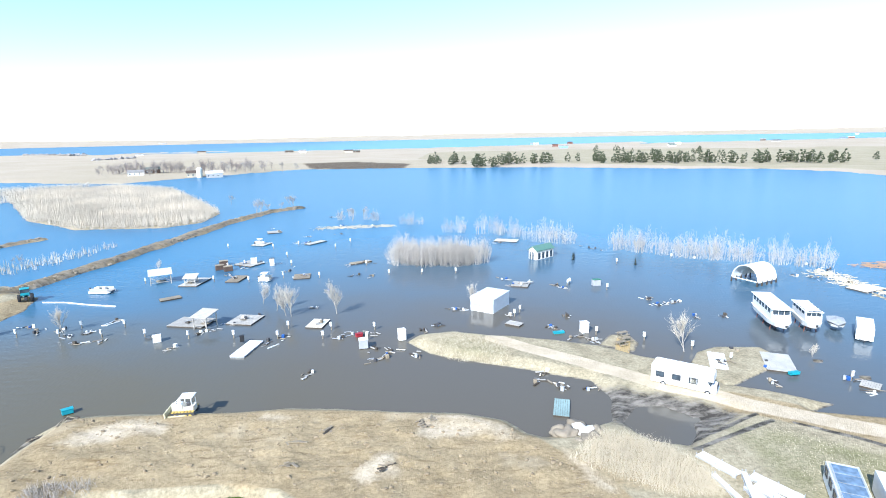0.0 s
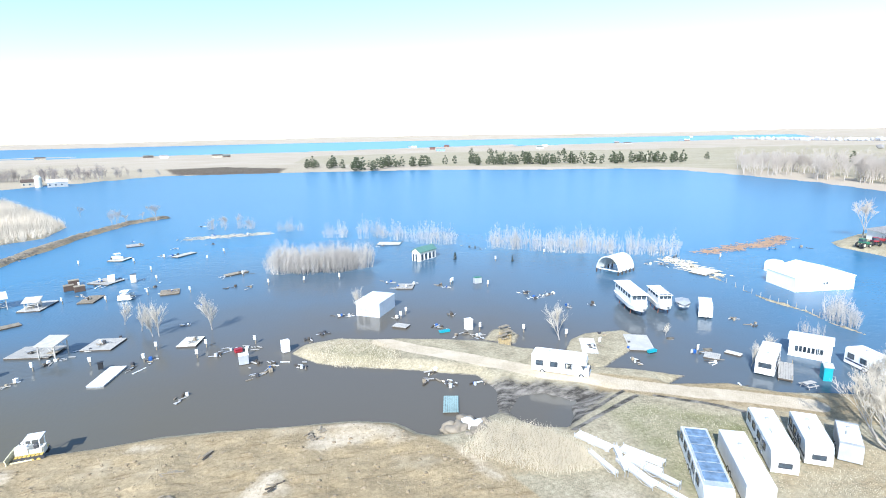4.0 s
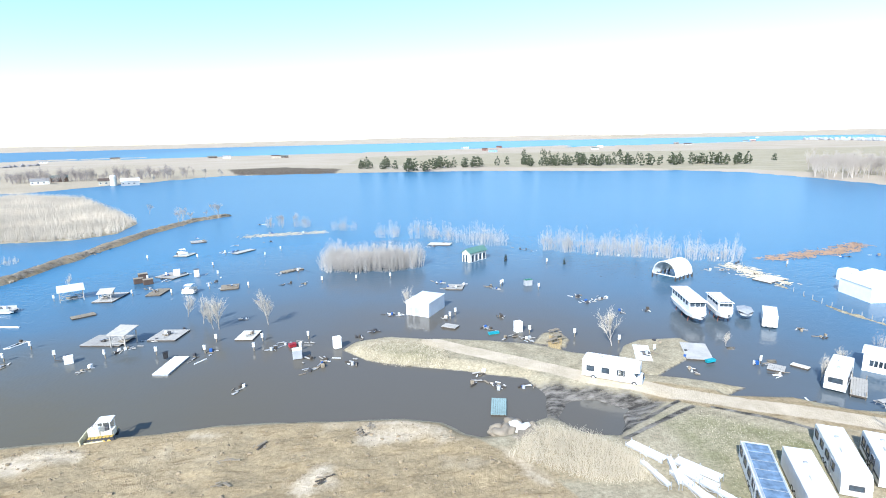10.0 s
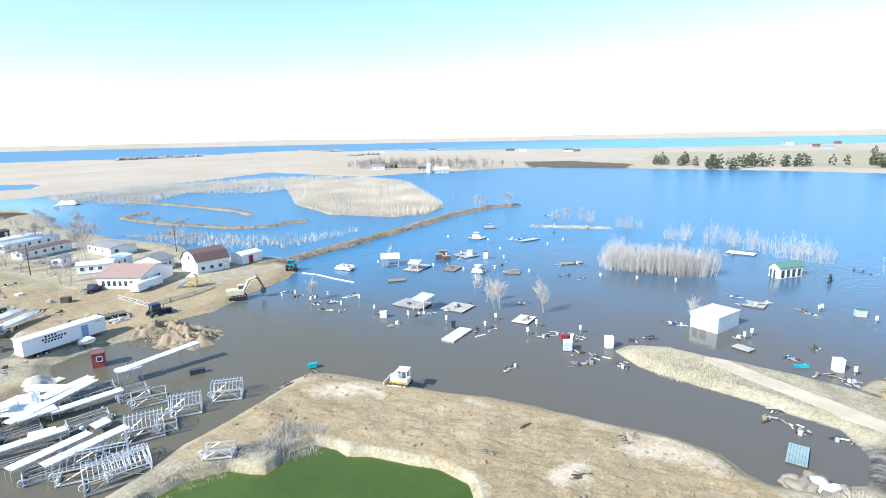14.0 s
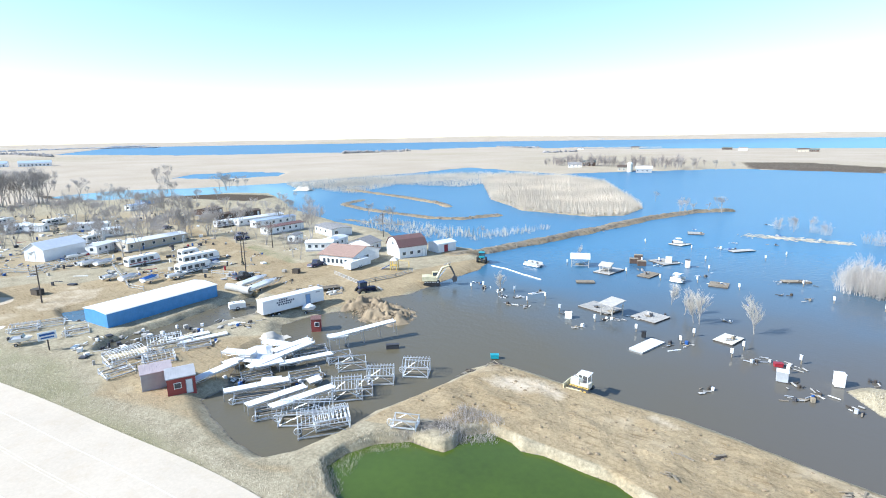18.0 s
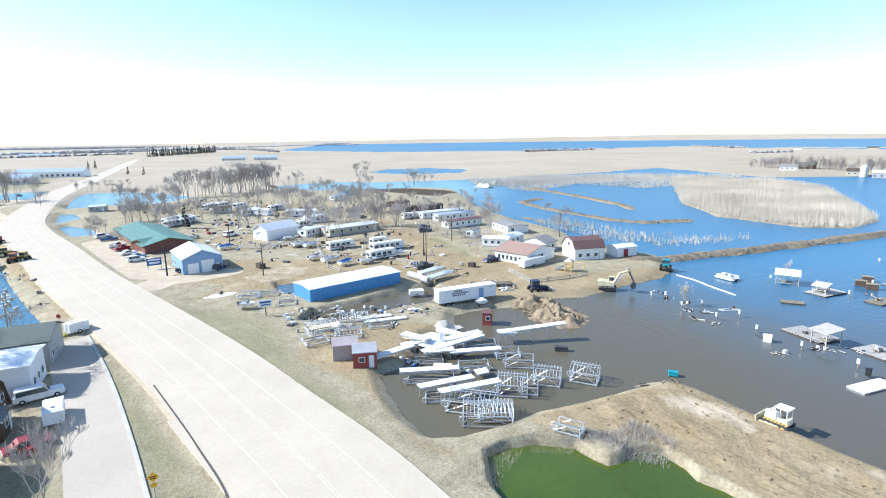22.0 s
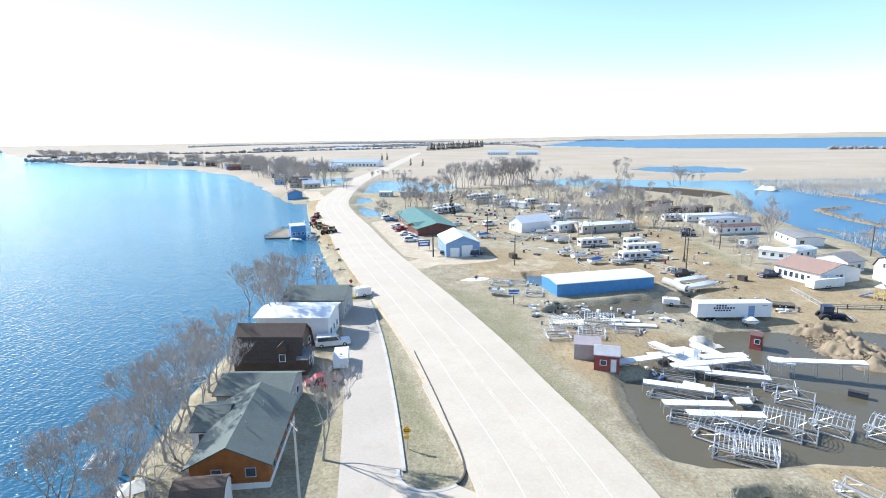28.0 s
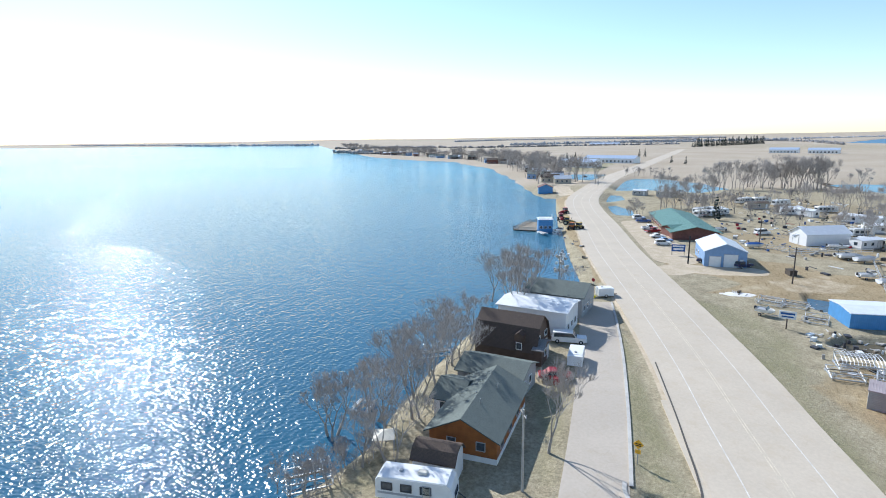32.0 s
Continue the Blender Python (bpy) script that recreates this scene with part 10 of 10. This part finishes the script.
tufts("dry_grass", "tall straw-coloured grass beside the boulders", STRAW, scatter([(17.69, 56.61), (20.09, 55.93), (24.07, 52.99), (26.09, 49.39), (26.82, 45.23), (20.96, 45.39), (17.01, 48.27), (13.27, 51.76)], 1800, 6), 6, (0.25, 1.1), 9, 0.016, lean=0.8)
tufts("dry_grass", "dry brush round the green pond", STRAW, scatter([(-45.89, 29.35), (-46.62, 34.59), (-44.62, 39.86), (-41.38, 41.35), (-41.86, 37.44), (-44.34, 33.71), (-42.25, 29.13), (-39.80, 26.07), (-42.91, 21.38), (-44.91, 25.13)], 500, 7), 7, (0.1, 0.5), 7, 0.02, lean=0.8)
tufts("dry_brush", "dark tangled brush at the pond's corner", TWIGS, scatter([(-41.76, 48.16), (-36.49, 48.83), (-34.79, 45.79), (-35.95, 43.90), (-39.33, 41.05), (-41.34, 42.56)], 320, 8), 8, (0.3, 0.9), 8, 0.02, lean=0.9)
tufts("grass_tufts", "short dry grass on the bank", STRAW, scatter([(37.65, 57.37), (50.15, 49.95), (70.36, 36.08), (76.21, 29.14), (47.63, 28.69), (31.94, 35.72)], 3200, 9), 9, (0.05, 0.17), 4, 0.03, lean=0.8)
tufts("grass_tufts", "short dry grass on the verge", STRAW, scatter([(-126.27, -13.47), (-116.97, 12.26), (-100.43, 18.66), (-76.95, 18.46), (-63.16, 20.49), (-49.72, 22.16), (-42.28, 21.07), (-45.35, 16.43), (-57.58, 14.46), (-87.81, 5.99)], 4500, 10), 10, (0.05, 0.16), 4, 0.03, lean=0.8)
tufts("grass_tufts", "short dry grass on the median", STRAW, scatter([(-87.86, -7.30), (-100.12, -11.44), (-66.82, -2.05), (-53.36, 1.92), (-48.35, 2.56), (-47.16, -0.57), (-48.60, -2.84)], 2200, 11), 11, (0.05, 0.14), 4, 0.025, lean=0.8)
tufts("grass_tufts", "dry grass on the spit", STRAW, scatter([(-5.00, 86.49), (1.31, 89.62), (8.00, 86.63), (10.64, 80.91), (8.92, 77.69), (1.11, 79.78)], 1600, 12), 12, (0.1, 0.35), 4, 0.03, lean=0.6)
# stones of the causeway
st_mb, rs = MB(), random.Random(31)
for line, half, top in BANKS[:3]:
    for (ax, ay), (bx, by) in zip(line, line[1:]):
        L = math.hypot(bx - ax, by - ay)
        for i in range(int(L * (2.2 if half > 2.3 else 0.9))):
            s, o = rs.random(), rs.gauss(0, half * 0.55)
            px, py = ax + (bx - ax) * s - (by - ay) / L * o, ay + (by - ay) * s + (bx - ax) / L * o
            z = rs.uniform(0.25, 0.6)
            st_mb.rock((px, py, max(0, top * (1 - abs(o) / half * 0.7))), (z * 1.3, z, z * 0.8), rs, 1)
tagged(new("causeway_stones", st_mb.mesh("causeway_stones", ROCK)), "rubble and clods heaped along the causeway", "rubble", kind="stuff")

# far woods: low uneven belts of trees
def belt(pts, h, mat, label, seed, step_=14.0):
    rng = random.Random(seed)
    mb = MB()
    for (ax, ay), (bx, by) in zip(pts, pts[1:]):
        L = math.hypot(bx - ax, by - ay)
        n = int(L / (step_ * 0.42))
        for i in range(n):
            s = (i + rng.random()) / n
            z = h * rng.uniform(0.45, 1.0)
            o = rng.uniform(-0.8, 0.8) * step_
            px, py = ax + (bx - ax) * s - (by - ay) / L * o, ay + (by - ay) * s + (bx - ax) / L * o
            mb.rock((px, py, 1.0 + z * 0.4), (step_ * rng.uniform(0.35, 0.75), step_ * rng.uniform(0.35, 0.75), z * 0.6), rng, 1)
    return tagged(new("far_woods", mb.mesh("far_woods", mat)), label, "woods", kind="stuff")


WOODS = plain("far_grey_woods", (0.3, 0.285, 0.275), 0.95, wear=0.3, scale=0.02, bump=0)
DARK_WOODS = plain("far_dark_woods", (0.1, 0.105, 0.1), 0.95, wear=0.3, scale=0.02, bump=0)
# distance haze is put into this paler, bluer base colour
HAZY = plain("far_haze_tinted_woods", (0.4, 0.41, 0.435), 0.95, wear=0.2, scale=0.02, bump=0)
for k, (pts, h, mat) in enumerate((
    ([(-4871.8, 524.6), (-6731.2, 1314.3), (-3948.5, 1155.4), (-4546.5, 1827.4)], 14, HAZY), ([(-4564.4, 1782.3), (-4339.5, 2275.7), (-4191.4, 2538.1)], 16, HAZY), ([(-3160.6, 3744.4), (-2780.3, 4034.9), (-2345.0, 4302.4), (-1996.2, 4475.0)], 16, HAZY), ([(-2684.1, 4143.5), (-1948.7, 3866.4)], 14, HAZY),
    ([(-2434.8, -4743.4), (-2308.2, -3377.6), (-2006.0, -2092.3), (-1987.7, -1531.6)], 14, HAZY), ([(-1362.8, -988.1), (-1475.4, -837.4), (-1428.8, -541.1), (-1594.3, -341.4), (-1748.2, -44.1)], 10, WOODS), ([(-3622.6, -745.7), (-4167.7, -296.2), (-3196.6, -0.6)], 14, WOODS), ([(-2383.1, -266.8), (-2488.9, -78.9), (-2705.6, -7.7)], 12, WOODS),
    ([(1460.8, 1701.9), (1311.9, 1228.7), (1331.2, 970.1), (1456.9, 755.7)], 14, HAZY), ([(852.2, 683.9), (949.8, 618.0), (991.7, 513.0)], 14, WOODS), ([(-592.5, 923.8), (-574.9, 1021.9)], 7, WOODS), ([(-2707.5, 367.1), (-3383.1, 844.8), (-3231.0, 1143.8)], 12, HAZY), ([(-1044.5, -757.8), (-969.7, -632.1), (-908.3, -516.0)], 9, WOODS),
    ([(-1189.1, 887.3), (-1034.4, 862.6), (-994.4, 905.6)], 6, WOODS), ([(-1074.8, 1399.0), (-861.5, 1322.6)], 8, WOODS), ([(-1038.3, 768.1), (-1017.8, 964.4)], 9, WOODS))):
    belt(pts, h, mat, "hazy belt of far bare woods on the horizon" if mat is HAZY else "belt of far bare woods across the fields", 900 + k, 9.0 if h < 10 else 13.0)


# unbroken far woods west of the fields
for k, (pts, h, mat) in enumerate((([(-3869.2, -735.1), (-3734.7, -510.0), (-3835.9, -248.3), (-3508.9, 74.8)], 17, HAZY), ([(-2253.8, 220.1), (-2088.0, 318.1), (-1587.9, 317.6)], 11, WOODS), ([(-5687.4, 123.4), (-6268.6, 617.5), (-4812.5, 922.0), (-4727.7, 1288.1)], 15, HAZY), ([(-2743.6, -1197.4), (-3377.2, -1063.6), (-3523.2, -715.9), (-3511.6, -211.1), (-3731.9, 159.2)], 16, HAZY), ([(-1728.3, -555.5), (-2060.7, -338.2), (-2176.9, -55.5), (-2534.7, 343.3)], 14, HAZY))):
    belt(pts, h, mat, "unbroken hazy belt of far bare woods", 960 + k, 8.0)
# bare trees on the point beyond the causeway
point_wood = Wood(slim)
for k, q in enumerate([(-331.2, 550.4), (-285.1, 576.1), (-220.9, 558.6)]):
    slim.plant(k, q[0], q[1], 9 + k, k, 0.6)
for k in range(110):
    q = Vector((-337.9, 539.0)).lerp(Vector((-192.3, 571.2)), rp.random()) + Vector((rp.gauss(0, 9), rp.uniform(0, 26)))
    point_wood.plant(k, q.x, q.y, rp.uniform(7, 16), rp.uniform(0, 6), 0.6)
point_wood.finish("point_woods", "grey bare trees crowding the low point by the silo", DUSKY_TWIGS)


# yard clutter strewn over the park and the boat yard
def clutter(poly, n, mat, label, seed, big=1.0):
    rr = random.Random(seed)
    mb = MB()
    for x, y, z in scatter(poly, n, seed):
        s = rr.choice(((1.6, 0.18, 0.12), (0.6, 0.5, 0.5), (2.4, 0.25, 0.1), (0.9, 0.7, 0.6), (1.2, 1.0, 0.25), (0.35, 0.35, 0.8)))
        mb.box((x, y, z + s[2] * big / 2), tuple(v * big * rr.uniform(0.7, 1.2) for v in s), rr.uniform(0, 3.1))
    tagged(new("yard_clutter", mb.mesh("yard_clutter", mat)), label, "clutter", kind="stuff")


PARK = [(-271.7, 11.8), (-276.7, 50.5), (-226.33, 59.63), (-197.86, 81.55), (-157.54, 78.89), (-123.60, 72.11), (-127.31, 53.65), (-152.96, 44.71), (-151.34, 26.48), (-170.03, 16.88), (-213.06, 10.37)]
REAR = [(-354.7, -12.9), (-337.8, 36.5), (-285.5, 88.2), (-249.7, 118.9), (-204.77, 113.85), (-209.05, 86.23), (-243.7, 64.4), (-291.4, 36.5), (-282.2, -4.2)]
YARD = [(-107.64, 18.10), (-108.59, 27.54), (-103.84, 43.55), (-94.78, 47.19), (-93.90, 38.07), (-87.07, 25.65), (-91.07, 18.77)]
for k, (poly, n, mat, what) in enumerate(((PARK, 60, WHITE, "white"), (PARK, 70, DARK, "dark"), (PARK, 60, GREY_WOOD, "weathered wooden"), (PARK, 22, BLUE_PAINT, "blue"), (PARK, 16, RED_PAINT, "red"), (REAR, 60, WHITE, "white"), (REAR, 90, DARK_WOOD, "dark wooden"), (REAR, 50, GREY, "grey"), (YARD, 40, GREY_WOOD, "weathered wooden"), (YARD, 24, WHITE, "white"), (YARD, 20, DARK, "dark"))):
    clutter(poly, n, mat, what + " odds and ends strewn over the yard", 300 + k, 1.0 if poly is YARD else 1.3)

# bare trees over the green beyond the lake's east shore
green_wood = Wood(slim)
for k in range(190):
    u, w = rp.random(), rp.random() ** 1.6
    a, b = Vector((321.7, 369.6)).lerp(Vector((336.2, 171.0)), u), Vector((678.9, 820.8)).lerp(Vector((842.1, 434.9)), u)
    q = a.lerp(b, w * 0.6)
    green_wood.plant(k, q.x, q.y, rp.uniform(11, 19), rp.uniform(0, 6), 1.0)
green_wood.finish("green_woods", "pale bare trees spread over the green shore", EAST_TWIGS)

# clods on the dug heap in the flood
heap, rc = MB(), random.Random(52)
HEAP_LINE = [(-89.5, 67.9), (-84.0, 68.0), (-80.0, 67.6), (-75.5, 67.2)]
for i in range(900):
    k = rc.randrange(3)
    q = Vector(HEAP_LINE[k]).lerp(Vector(HEAP_LINE[k + 1]), rc.random())
    o = rc.gauss(0, 2.4)
    s = rc.uniform(0.1, 0.3)
    heap.rock((q.x + rc.gauss(0, 0.6), q.y + o, max(0.05, 1.05 - abs(o) * 0.26)), (s, s * 0.9, s * 0.7), rc, 1)
tagged(new("heap_clods", heap.mesh("heap_clods", EARTH)), "rough clods of dug earth on the heap", "clods", kind="stuff")
